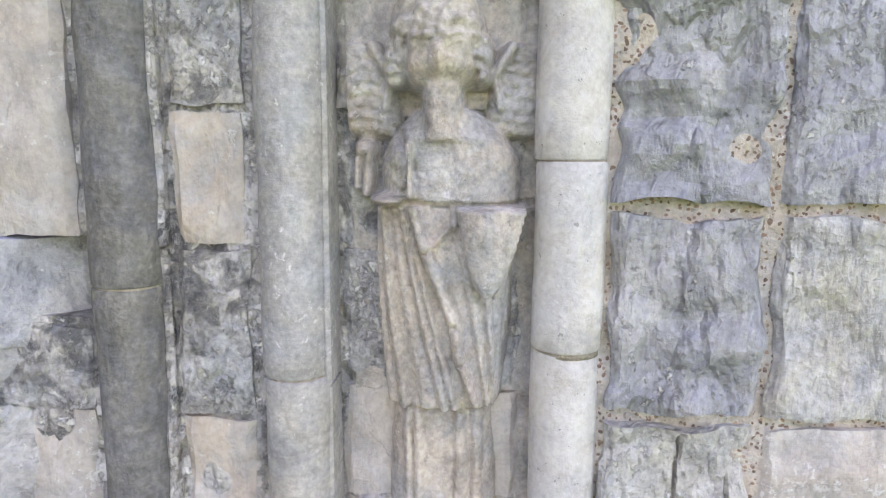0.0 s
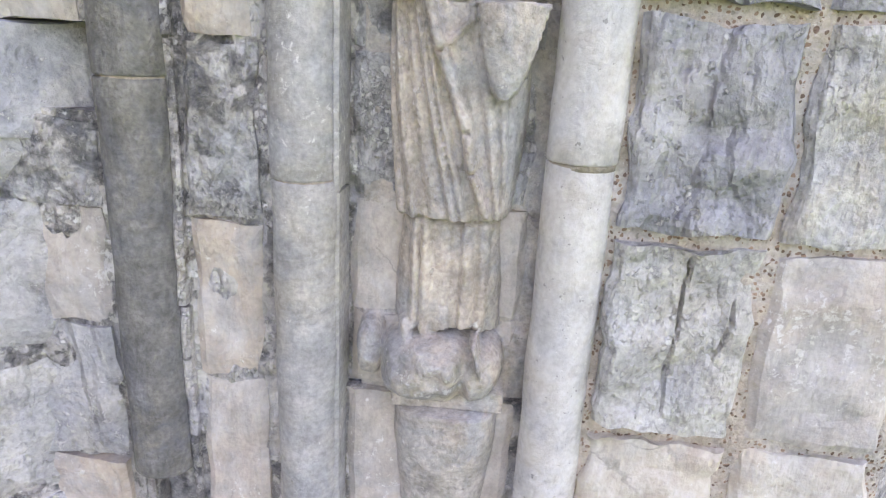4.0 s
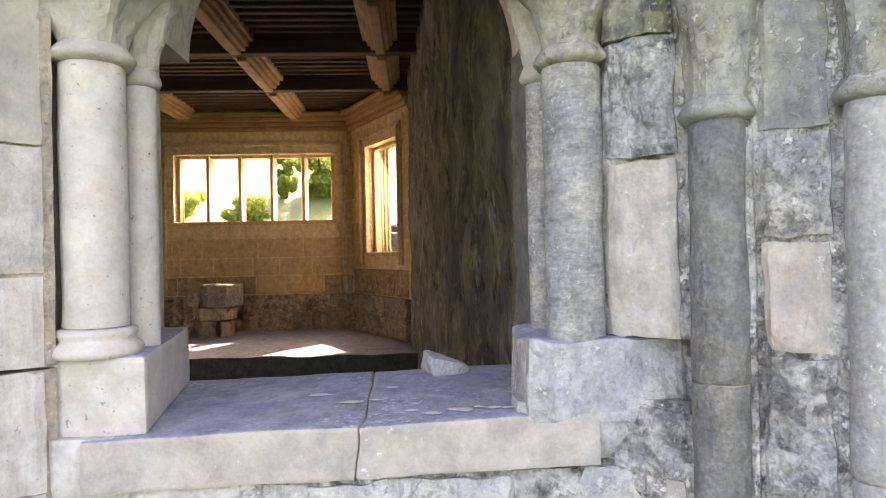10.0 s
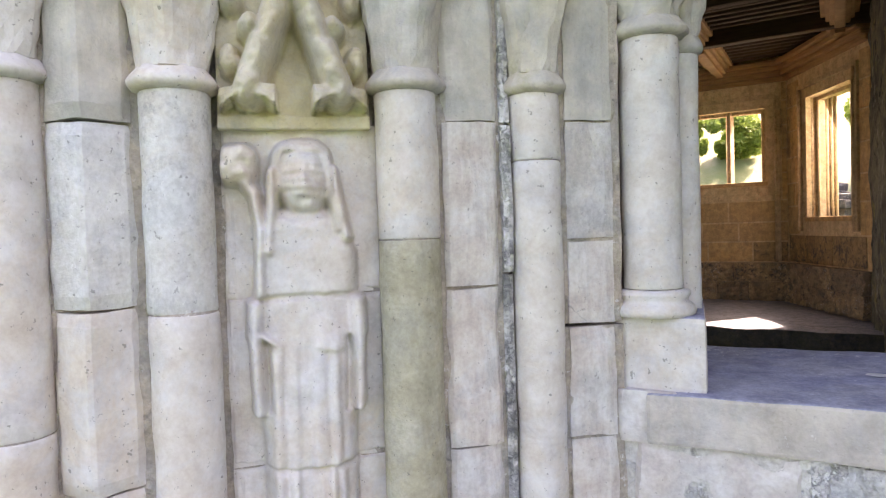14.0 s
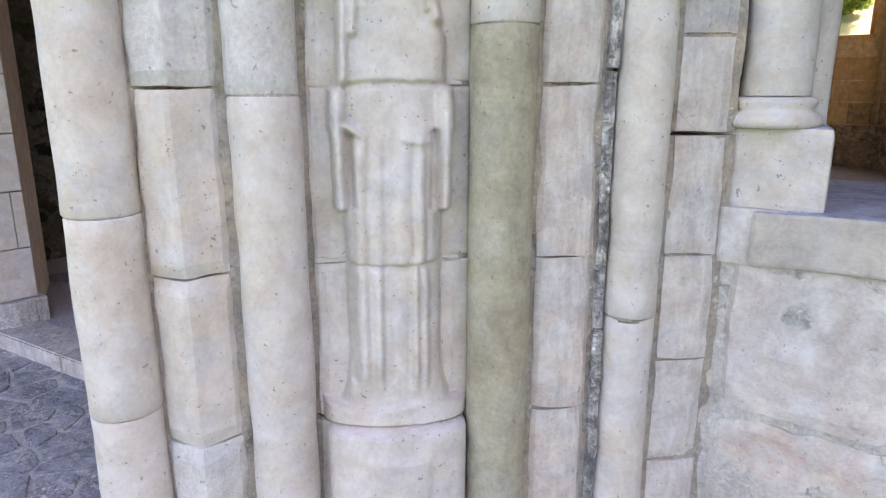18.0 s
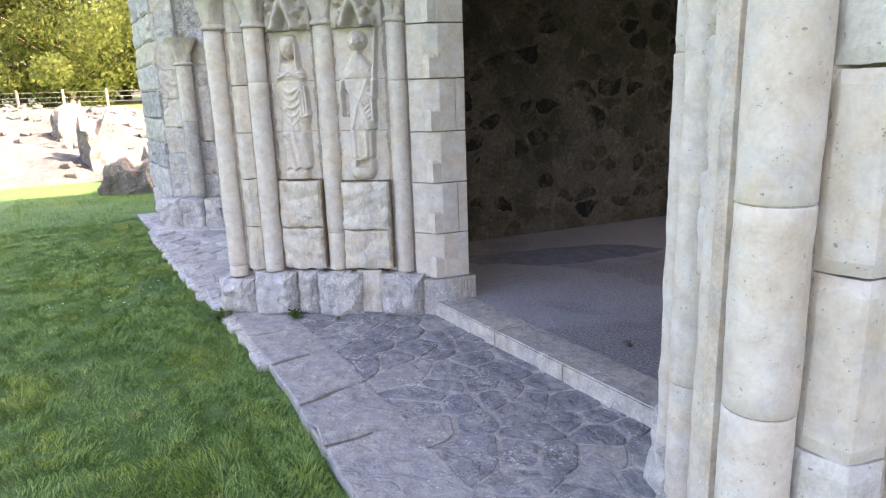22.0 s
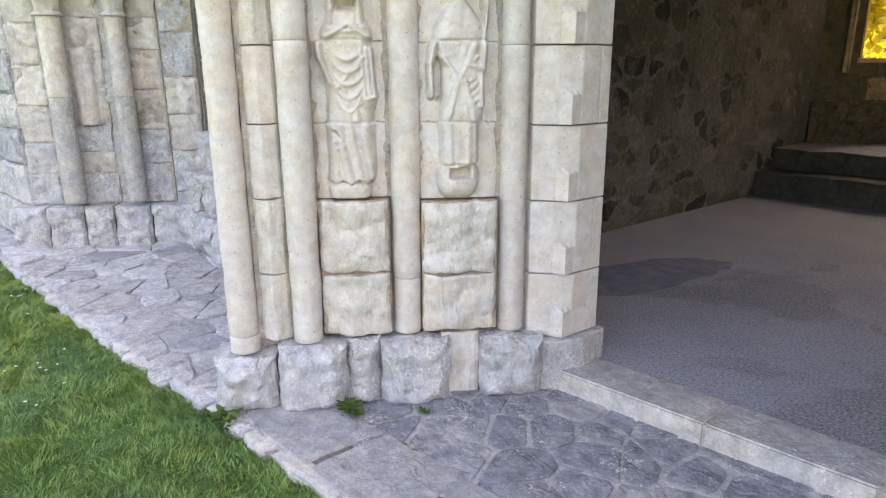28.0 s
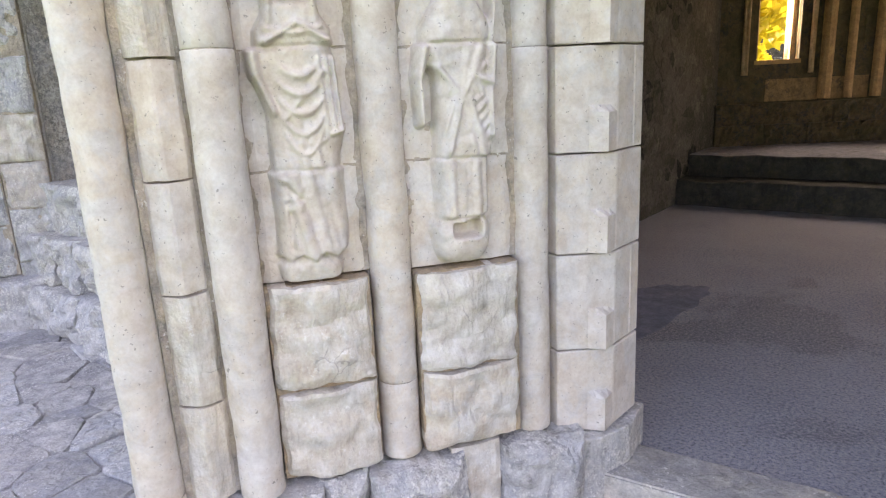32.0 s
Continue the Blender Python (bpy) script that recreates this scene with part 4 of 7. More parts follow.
for k, u0 in enumerate((0.90, 0.53, 0.13, -0.12)):
    stones(wall_mid, JAMB_D, u0, u0 + 0.24, [-0.02, 0.25], [LIMEWASH], 0.05, seed=35 + k, wear=0.02, r=0.05, back=0.1, du=0.015, ragged=0.01, hew=0.03)
# north window: far jamb, near jamb and the rubble between
stones(wall_far, JAMB_F, 0.756, 1.056, [0.36, 0.62, 0.80, 1.02, 1.32, 1.60, 1.86, 2.15], [LIMEWASH, BUFF, LIMEWASH, BUFF, BUFF, BUFF, CAP], 0.0, seed=41, wear=0.016, r=0.012, bed=CREAM_JOINT, gap=0.003, ragged=0.006, hew=0.012, du=0.02)
stones(wall_far, JAMB_F, 0.296, 0.556, [0.36, 0.7, 0.98, 1.3, 1.62, 1.86, 2.15], [LIMEWASH, LIMEWASH, BUFF, BUFF, HEWN, CAP], 0.02, seed=42, wear=0.022, r=0.014, bed=CREAM_JOINT, gap=0.003, ragged=0.006, hew=0.012, du=0.02)
stones(wall_far, JAMB_F, 0.016, 0.276, [0.1, 0.45, 0.8, 1.1, 1.4, 1.75, 2.15], [LIMEWASH, LIMEWASH, BUFF, HEWN], 0.04, seed=44, wear=0.025, r=0.014, bed=CREAM_JOINT, gap=0.003, ragged=0.006, hew=0.012, du=0.02)
stones(wall_far, JAMB_F, 1.206, 1.456, [0.36, 0.62, 0.88, 1.18, 1.5, 1.82, 2.15, 2.45, 2.75, 3.0], [LIMEWASH, LIMEWASH, BUFF, HEWN, BUFF, CAP, GREY_BLOCK, BUFF, GREY_BLOCK], 0.02, seed=43, wear=0.014, r=0.012, bed=GREY_BLOCK, gap=0.003, ragged=0.006, hew=0.012, du=0.02)
stones(wall_far, JAMB_F, 0.0, 1.52, [0.3, 1.2, 2.15], [GREY_BLOCK], -0.022, seed=47, wear=0.02, r=0.002, gap=0.0, du=0.05)
FAR_FACE = line_frame((-9.30, -0.02), (-10.6, -0.16))
for k, (u0, u1) in enumerate(((0.0, 0.66), (0.67, 1.29))):
    stones(wall_far, FAR_FACE, u0, u1, [0.0, 0.36, 0.70, 1.0, 1.28, 1.60, 1.9, 2.15, 2.45, 2.75, 3.0], [LIMEWASH, LIMEWASH, BLUISH, GREY_BLOCK, BLUISH, GREY_BLOCK, CAP, GREY_BLOCK, BLUISH, GREY_BLOCK], 0.02, seed=45 + k * 7, wear=0.02, r=0.03, gap=0.003, du=0.05)
for k, (u0, u1) in enumerate(((1.32, 1.60), (1.03, 1.31), (0.78, 1.02), (0.48, 0.77), (0.03, 0.47))):
    stones(wall_far, JAMB_F, u0, u1, [-0.03, 0.36], [LIMEWASH], 0.16, seed=71 + k, wear=0.03, r=0.03, back=0.12, gap=0.003, ragged=0.006, hew=0.012, du=0.02)
NORTH_WALL = line_frame((-6.45, 1.16), (-8.6, 1.16))
for k in range(6):
    for n in range(3):
        z0, z1 = n * 0.32, n * 0.32 + 0.319
        stones(below_north, NORTH_WALL, k * 0.36 + 0.05 * (n % 2), k * 0.36 + 0.357 + 0.05 * (n % 2), [z0, z1], [LIMEWASH], 0.22 - 0.09 * n, seed=80 + k * 3 + n, wear=0.04, r=0.025, back=0.1, gap=0.002, du=0.025)
for k, (u0, u1) in enumerate(((0.05, 0.4), (0.42, 0.8), (0.82, 1.2))):
    stones(wall_north, JAMB_G, u0, u1, [0.0, 0.4, 0.8, 1.2, 1.6, 2.15], [LIMEWASH, WEATHERED, BUFF], 0.02, seed=100 + k, wear=0.03, r=0.03, du=0.04)


# ---------------------------------------------------------------- doorway: inner piers with stopped chamfers
def inner_pier(name, mirror, parent):
    """Courses of a chamfered inner pier; each course bears a pyramid stop on its chamfer."""
    zs = [0.0, 0.25, 0.555, 0.89, 1.219, 1.547, 1.88, 2.15]
    for i, (a, b) in enumerate(zip(zs, zs[1:])):
        bm2 = bmesh.new()
        s = -1 if mirror else 1
        c = 2 * DOOR_C[0] - 0.057 if mirror else 0
        poly = [(-4.97, 1.30), (-4.84, 1.235), (-4.764, 1.300), (-4.703, 1.387), (-4.69, 1.56), (-4.97, 1.60)]
        if i == 0:
            poly = [(-4.97, 1.25), (-4.80, 1.20), (-4.70, 1.29), (-4.655, 1.42), (-4.67, 1.60), (-4.97, 1.62)]
        poly = [(c + (-x if mirror else x), y) for x, y in poly]
        rest = None
        if i in (2, 4) and not mirror:
            rest = [(-4.6945, 1.499), (-4.69, 1.56), (-4.97, 1.60), (-4.97, 1.514)]
            poly = poly[:4] + [(-4.6948, 1.495), (-4.97, 1.51)]
        prism(bm2, poly[::-1] if mirror else poly, a + 0.003, b - 0.003)
        bmesh.ops.bevel(bm2, geom=bm2.edges[:], offset=0.004, segments=1, affect="EDGES")
        part("pier_stone", bm2, LIMEWASH if i == 0 else PALE, parent)
        if rest:
            bm2 = bmesh.new()
            prism(bm2, rest, a + 0.003, b - 0.003)
            bmesh.ops.bevel(bm2, geom=bm2.edges[:], offset=0.004, segments=1, affect="EDGES")
            part("pier_stone", bm2, PALE, parent)
        if i:
            # the stop: the foot of each course left square, drawn in to the chamfer by a pyramid; worn to a knob on the south pier
            bm2 = bmesh.new()
            p0, p1 = Vector((-4.764, 1.300, 0)), Vector((-4.703, 1.387, 0))
            e = (p1 - p0).normalized()
            nrm = Vector((e.y, -e.x, 0))
            l, r2 = p0 + e * 0.004, p1 - e * 0.004
            rows = ((0.0, 0.010), (0.016, 0.034), (0.035, 0.046), (0.062, 0.050), (0.085, 0.042), (0.105, 0.028), (0.135, 0.012), (0.165, -0.004)) if mirror else ((0.004, 0.034), (0.125, 0.034), (0.150, -0.004))
            rings = []
            for dz, d in rows:
                c0 = (p0 + p1) / 2 + nrm * d
                full = [l - nrm * 0.01, r2 - nrm * 0.01, r2, r2.lerp(c0, 0.5) + nrm * 0.012 * mirror * (d > 0), c0, l.lerp(c0, 0.5) + nrm * 0.012 * mirror * (d > 0), l]
                rings.append([bm2.verts.new((q.x, q.y, a + dz)) for q in full])
            bm2.faces.new(rings[0])
            bm2.faces.new(rings[-1][::-1])
            for lo, hi in zip(rings, rings[1:]):
                for n in range(7):
                    bm2.faces.new((lo[n], lo[(n + 1) % 7], hi[(n + 1) % 7], hi[n]))
            bmesh.ops.recalc_face_normals(bm2, faces=bm2.faces[:])
            if mirror:
                for w in bm2.verts:
                    w.co.x = c - w.co.x
                bmesh.ops.reverse_faces(bm2, faces=bm2.faces[:])
            part("chamfer_stop", bm2, PALE, parent)


inner_pier("inner_pier", False, wall_north)
inner_pier("inner_pier", True, wall_mid)

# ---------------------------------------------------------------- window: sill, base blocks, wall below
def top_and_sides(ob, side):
    """Upward faces keep the first material; the other faces take side."""
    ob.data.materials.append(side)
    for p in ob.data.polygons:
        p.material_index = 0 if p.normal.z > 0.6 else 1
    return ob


sill = thing("window_sill", Matrix.Identity(4), "thick grey stone window sill, sky's blue coloured on top, with a cracked joint", "sill", kind="structure")
for x0, x1, s in ((-0.745, -0.2135, 1), (-0.2125, 0.262, 2)):
    bm = bmesh.new()
    box(bm, x0, x1, 1.31, 1.90, 1.15, 1.255, 0.008)
    bmesh.ops.subdivide_edges(bm, edges=bm.edges[:], cuts=9, use_grid_fill=True)
    for v in bm.verts:
        v.co.z += (v.co.x + 0.2) * 0.022
        v.co.x += (0.016 * rough(0, v.co.y, v.co.z, 5, 8) + 0.010 * rough(0, v.co.y, v.co.z, 16, 9)) * max(0, 1 - abs(v.co.x + 0.213) / 0.12)
        v.co += Vector((0, 0.005 * rough(v.co.x, v.co.y, v.co.z, 9, s), 0.004 * rough(v.co.x, v.co.y, v.co.z, 7, s + 4)))
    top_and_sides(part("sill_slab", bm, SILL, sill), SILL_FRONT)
for name, b in (("north", (-0.93, -0.630, 1.340, 1.88)), ("south", (0.115, 0.44, 1.31, 1.56))):
    bm = bmesh.new()
    box(bm, *b, 1.24, 1.398 if name == "north" else 1.41, 0.012)
    bmesh.ops.subdivide_edges(bm, edges=bm.edges[:], cuts=6, use_grid_fill=True)
    for v in bm.verts:
        w = 0.003 if name == "north" else 0.016
        v.co += Vector((w * rough(*v.co, 9, 1), w * rough(*v.co, 9, 2), w * rough(*v.co, 9, 3)))
        if name == "north" and v.co.x > -0.8:
            v.co.x -= 0.09 * max(0, (v.co.y - 1.345)) / 0.5
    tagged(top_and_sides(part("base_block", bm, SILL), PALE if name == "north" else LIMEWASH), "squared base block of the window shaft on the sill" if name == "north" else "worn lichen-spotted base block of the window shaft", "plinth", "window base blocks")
for p, z in (((0.196, 1.50), 1.405), ((-0.70, 1.51), 1.375)):
    shaft(p, z, [], 1.965, 0.036, [OLD_SHAFT if p[0] > 0 else PALE], "thin inner shaft behind the window shaft", "window shafts", 33 + p[0], (2.15, CAP, 0))
WIN_WALL = line_frame((0.42, 1.36), (-0.95, 1.36))
stones(below_window, WIN_WALL, 0.0, 0.32, [0.02, 0.35, 0.62, 0.90, 1.16, 1.29], [BUFF, WEATHERED, GREY_BLOCK, LIMEWASH, LIMEWASH], 0.034, seed=51, wear=0.012, r=0.02, gap=0.006, ragged=0.01, du=0.015)
stones(below_window, WIN_WALL, 0.33, 0.86, [0.02, 0.30, 0.72, 1.145], [BUFF, GREY_BLOCK, GREY_BLOCK], 0.036, seed=52, wear=0.01, r=0.016, gap=0.006, ragged=0.01, du=0.015)
stones(below_window, WIN_WALL, 0.87, 1.20, [0.02, 0.26, 0.60, 0.82, 1.14], [PALE_TOOLED, PALE_TOOLED, PALE_TOOLED], 0.036, seed=53, wear=0.008, r=0.014, gap=0.006, ragged=0.01, du=0.015)
stones(below_window, WIN_WALL, 1.21, 1.36, [0.02, 0.4, 0.75, 0.98, 1.15, 1.25], [PALE_TOOLED, BUFF], 0.036, seed=54, wear=0.008, r=0.014, gap=0.006, ragged=0.01, du=0.015)

stones(below_window, WIN_WALL, 0.0, 0.87, [0.0, 0.55, 1.15], [SEAM], 0.026, seed=92, wear=0.004, r=0.002, gap=0.0)
stones(below_window, WIN_WALL, 0.87, 1.37, [0.0, 0.55, 1.15], [LIME_JOINT], 0.030, seed=93, wear=0.004, r=0.002, gap=0.0)

stones(below_window, WIN_WALL, 1.10, 1.24, [1.13, 1.246], [PALE_TOOLED], 0.04, seed=57, wear=0.004, r=0.008)

# ---------------------------------------------------------------- threshold step
bm = bmesh.new()
prism(bm, [(-4.76, 1.315), (-2.64, 1.50), (-2.64, 1.72), (-4.76, 1.53)], -0.06, 0.0995)
step_core = bm
step = thing("threshold_step", Matrix.Identity(4), "long worn stone doorstep with cracked joints", "step", kind="structure")
part("step_bed", step_core, CREAM_JOINT, step)
CUTS = ((-4.78, -4.0175), (-4.0165, -3.4275), (-3.4265, -2.62))
for n, (a, b) in enumerate(CUTS):
    f = lambda x: 1.30 + (x + 4.72) * 0.09
    g = lambda x: 1.55 + (x + 4.7) * 0.09
    bm = bmesh.new()
    prism(bm, [(a, f(a)), (b, f(b)), (b, g(b)), (a, g(a))], -0.05, 0.102)
    bmesh.ops.bevel(bm, geom=[e for e in bm.edges], offset=0.008, segments=2, affect="EDGES")
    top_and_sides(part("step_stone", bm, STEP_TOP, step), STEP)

# grey reveal of the window's south side, darker than the jamb
REVEAL = line_frame((0.285, 1.45), (0.215, 1.96))
part("rough_reveal", relief(0.0, 0.515, 1.25, 2.15, 0.014, lambda u, z: 0.012 * rough(u, 0, z, 9, 3) + 0.006 * rough(u, 0, z, 25, 4), 0.03, 0.03, 0.02), REVEAL_STONE, wall_south, m=REVEAL)


# ---------------------------------------------------------------- inside of the chapter house
PLAT = 0.58
core("wall_inner_north", [(-6.35, 1.9), (-6.20, 1.9), (-6.08, 5.9), (-6.02, 7.45), (-6.35, 7.45)], -0.1, 3.7, "dark rubble side wall inside", RUBBLE_MORTAR)
core("wall_inner_south", [(0.25, 1.93), (0.55, 1.93), (0.30, 7.45), (-0.10, 7.45)], -0.1, 3.7, "dark rough side wall inside", DARK_WALL)
for k, (y, z) in enumerate(((6.25, 0.36), (6.62, PLAT))):
    bm = bmesh.new()
    box(bm, -6.15, 0.1, y, 6.98 if k < 1 else 9.2, -0.1, z, 0.02)
    bmesh.ops.subdivide_edges(bm, edges=[e for e in bm.edges if abs(e.verts[0].co.x - e.verts[1].co.x) > 1], cuts=40, use_grid_fill=True)
    for v in bm.verts:
        if v.co.y < y + 0.1:
            v.co += Vector((0, 0.05 * rough(v.co.x, 0, v.co.z, 2.3, k) + 0.02 * rough(v.co.x, 0, v.co.z, 7, k), 0.022 * rough(v.co.x, 0, 0, 3.1, k + 3) * (v.co.z > 0.2)))
    # mossy risers stay dark; the lit platform top is given a paler colour
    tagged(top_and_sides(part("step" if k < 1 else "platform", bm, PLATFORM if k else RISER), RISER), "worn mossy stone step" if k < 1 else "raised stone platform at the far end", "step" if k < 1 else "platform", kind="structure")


def window_wall(name, p, q, height, openings, material, label, thick=0.35):
    """A wall from p to q (its inner face to the left of p-q) with oblong openings (u0, u1, z0, z1)."""
    m = line_frame(p, q)
    length = (Vector(q) - Vector(p)).length
    b = bmesh.new()
    us = sorted({0, length, *(v for o in openings for v in o[:2])})
    for a, c in zip(us, us[1:]):
        mid = (a + c) / 2
        spans, z = [], -0.1
        for o in sorted((o for o in openings if o[0] <= mid <= o[1]), key=lambda o: o[2]):
            spans.append((z, o[2]))
            z = o[3]
        spans.append((z, height))
        for z0, z1 in spans:
            box(b, a, c, -thick, 0, z0, z1)
    return tagged(part(name, b, material, m=m), label, "wall", kind="structure"), m


BACK_P, BACK_Q = (-0.90, 9.0), (-3.66, 9.0)
apse_1, M1 = window_wall("wall_apse_middle", BACK_P, BACK_Q, 3.7, [(0.24, 2.40, 2.06, 2.97)], OCHRE_JOINT, "warm ochre ashlar end wall with a five-light window")
M1 = line_frame(BACK_P, BACK_Q)
apse_2, M2 = window_wall("wall_apse_south", (-0.10, 7.42), (-0.90, 9.0), 3.7, [(0.37, 1.30, 1.60, 2.97)], OCHRE_JOINT, "ochre ashlar canted wall with a window")
apse_3, M3 = window_wall("wall_apse_north", (-3.66, 9.0), (-6.05, 7.42), 3.7, [(1.95, 2.42, 1.53, 2.97)], OCHRE_STAINED_DIM, "stained ochre ashlar canted wall, shade in its colour, with one light")


def tracery(name, m, u0, u1, z0, z1, lights, label, thick=0.35, foot=None):
    w = thing(name, m, label, "window", kind="structure")
    for k in range(4):
        b = bmesh.new()
        o = 0.05 * k
        y0, y1 = 0.002 - 0.05 * k, 0.03 - 0.05 * k
        for a, c, d, e in ((u0 - 0.16 + o, u0 - 0.11 + o, foot or z0 - 0.16, z1 + 0.16 - o), (u1 + 0.11 - o, u1 + 0.16 - o, foot or z0 - 0.16, z1 + 0.16 - o), (u0 - 0.11 + o, u1 + 0.11 - o, z1 + 0.11 - o, z1 + 0.16 - o)):
            box(b, a, c, y0 - 0.05, y1, d, e, 0.008)
        part("moulding", b, CAP_OCHRE, w)
        for a in (u0 - 0.110 + o, u1 + 0.110 - o):
            b = bmesh.new()
            lathe(b, [(0.017, foot or z0 - 0.16), (0.017, z1 + 0.11 - o)], 10)
            part("roll", b, CAP_OCHRE, w, m=Matrix.Translation((a, y1 + 0.002, 0)), smooth=True)
    for y in (-0.225, -0.275, -0.325):
        for a in (u0 + 0.006, u1 - 0.006):
            b = bmesh.new()
            lathe(b, [(0.022, z0), (0.022, z1)], 10)
            part("roll", b, CAP_OCHRE, w, m=Matrix.Translation((a, y, 0)), smooth=True)
    for i in range(1, lights):
        u = u0 + (u1 - u0) * i / lights
        b = bmesh.new()
        prism(b, [(u - 0.048, -0.2), (u - 0.02, -0.29), (u + 0.02, -0.29), (u + 0.048, -0.2), (u + 0.02, -0.08), (u - 0.02, -0.08)], z0, z1)
        part("mullion", b, CAP_OCHRE, w)
    b = bmesh.new()
    box(b, u0 - 0.02, u1 + 0.02, -thick - 0.03, 0.015, z0 - 0.05, z0, 0.008)
    part("sill", b, OCHRE, w)
    return w


tracery("window_1", M1, 0.24, 2.40, 2.06, 2.97, 5, "five-light stone mullioned window, open to the garden", foot=1.06)
tracery("window_2", M2, 0.37, 1.30, 1.60, 2.97, 1, "tall stone-framed window in the canted wall")
tracery("window_3", M3, 1.95, 2.42, 1.53, 2.97, 1, "stone-framed window in the canted wall")

# ceiling: boards, beams, ribs
bm = bmesh.new()
box(bm, -6.3, 0.6, 1.95, 9.3, 3.62, 3.72)
tagged(part("ceiling", bm, DARKWOOD), "dark boarded timber ceiling", "ceiling", kind="structure")
bm = bmesh.new()
box(bm, -11.0, 6.4, 0.3, 10.0, TOP, TOP + 0.15)
tagged(part("roof", bm, LEAD), "flat lead roof over the chapter house", "roof", kind="structure")


def beam(x0, x1, y0, y1, z0, z1, material, label, name="ceiling_beam"):
    b = bmesh.new()
    box(b, x0, x1, y0, y1, z0, z1, 0.02)
    return tagged(part(name, b, material), label, "beam", "ceiling beams")


for y in (3.35, 4.7, 6.05, 7.4):
    beam(-6.1, 0.2, y - 0.06, y + 0.06, 3.42, 3.62, DARKWOOD, "dark oak cross beam under the ceiling")
for x in (-4.55, -3.10, -1.64, -0.35):
    for y0, y1 in ((1.95, 3.26), (3.44, 4.61), (4.79, 5.96), (6.14, 7.31), (7.49, 8.9)):
        for k, (w, z) in enumerate(((0.16, 3.51), (0.12, 3.465), (0.085, 3.425), (0.045, 3.39))):
            if k == 0:
                t = thing("moulded_beam", Matrix.Identity(4), "golden oak moulded beam under the boards", "beam", "moulded beams")
            b = bmesh.new()
            box(b, x - w, x + w, y0, y1, z, 3.62 if k == 0 else z + 0.052, 0.012)
            part("fillet", b, WOOD, t)
for i in range(46):
    y = 2.05 + i * 0.15
    if min(abs(y - c) for c in (3.35, 4.7, 6.05, 7.4)) < 0.13:
        continue
    beam(-6.1, 0.25, y - 0.035, y + 0.035, 3.54, 3.62, DARKWOOD, "thin dark ceiling joist", "ceiling_joist")
for m, length in ((M1, 2.76), (M2, 1.77), (M3, 2.865)):
    for k in range(4):
        b = bmesh.new()
        box(b, 0, length, -0.05, 0.05 + 0.045 * k, 3.27 + 0.06 * k, 3.325 + 0.06 * k, 0.012)
        tagged(part("cornice", b, WOOD, m=m), "moulded oak wall plate", "cornice", kind="structure")

# a broken stone lump on the platform
t = thing("stone_fragment", Matrix.Translation((-2.60, 8.42, PLAT)), "broken octagonal stone pedestal standing on the platform", "stone")


def octagon(w, d, z0, z1, cx=0.0, swell=1.0, seed=0):
    """An eight-sided drum with worn faces; swell: its top's width over its foot's."""
    bm2 = bmesh.new()
    ring = [(-1, -0.42), (-0.5, -1), (0.5, -1), (1, -0.42), (1, 0.42), (0.5, 1), (-0.5, 1), (-1, 0.42)]
    prism(bm2, [(cx + x * w, y * d) for x, y in ring], z0, z1)
    for v in bm2.verts:
        if v.co.z > (z0 + z1) / 2:
            v.co.x, v.co.y = cx + (v.co.x - cx) * swell, v.co.y * swell
    bmesh.ops.bevel(bm2, geom=bm2.edges[:], offset=0.012, segments=1, affect="EDGES")
    bmesh.ops.subdivide_edges(bm2, edges=bm2.edges[:], cuts=2, use_grid_fill=True)
    for v in bm2.verts:
        v.co += Vector([0.012 * rough(*v.co, 9, seed + n) for n in range(3)])
    return bm2


part("foot", octagon(0.13, 0.17, 0, 0.215, -0.075, 1.0, 1), BENCH, t)
part("foot", octagon(0.075, 0.15, 0, 0.20, 0.145, 1.0, 4), BENCH, t)
part("drum", octagon(0.245, 0.23, 0.215, 0.375, 0.0, 1.06, 7), BENCH, t)
part("capital", octagon(0.24, 0.25, 0.377, 0.66, 0.085, 1.0, 10), FRAGMENT, t)
part("broken_side", octagon(0.13, 0.20, 0.377, 0.57, -0.225, 0.9, 13), BENCH, t)
bm = bmesh.new()
box(bm, -0.055, 0.055, -0.05, 0.05, 0, 0.055, 0.012)
bmesh.ops.subdivide_edges(bm, edges=bm.edges[:], cuts=2, use_grid_fill=True)
for v in bm.verts:
    v.co.z *= 1 - 0.55 * max(0.0, (v.co.x + 0.03) / 0.085)
    v.co += Vector((0.012 * rough(*v.co, 18, 1), 0.012 * rough(*v.co, 18, 2), 0.006 * rough(*v.co, 18, 3) if v.co.z > 0.01 else 0))
tagged(part("loose_stone", bm, LIMEWASH, m=pose(-0.02, 1.83, 1.257, 4, 3, 20)), "loose pale stone lying on the window sill", "stone")

# engaged moulded shafts on the canted north wall
for u, w in ((1.66, 0.07), (1.40, 0.045), (1.10, 0.06)):
    b = bmesh.new()
    lathe(b, [(w, 1.08), (w, 3.25)], 10, 0.004, u)
    tagged(part("wall_shaft", b, OCHRE, m=M3 @ Matrix.Translation((u, 0.03, 0))), "tall moulded ochre shaft against the canted wall", "column", "apse shafts")


# ---------------------------------------------------------------- carved figures and leaves, as relief
def dome(v, z, v0, z0, rv, rz, d):
    q = 1 - ((v - v0) / rv) ** 2 - ((z - z0) / rz) ** 2
    return d * math.sqrt(q) if q > 0 else 0.0


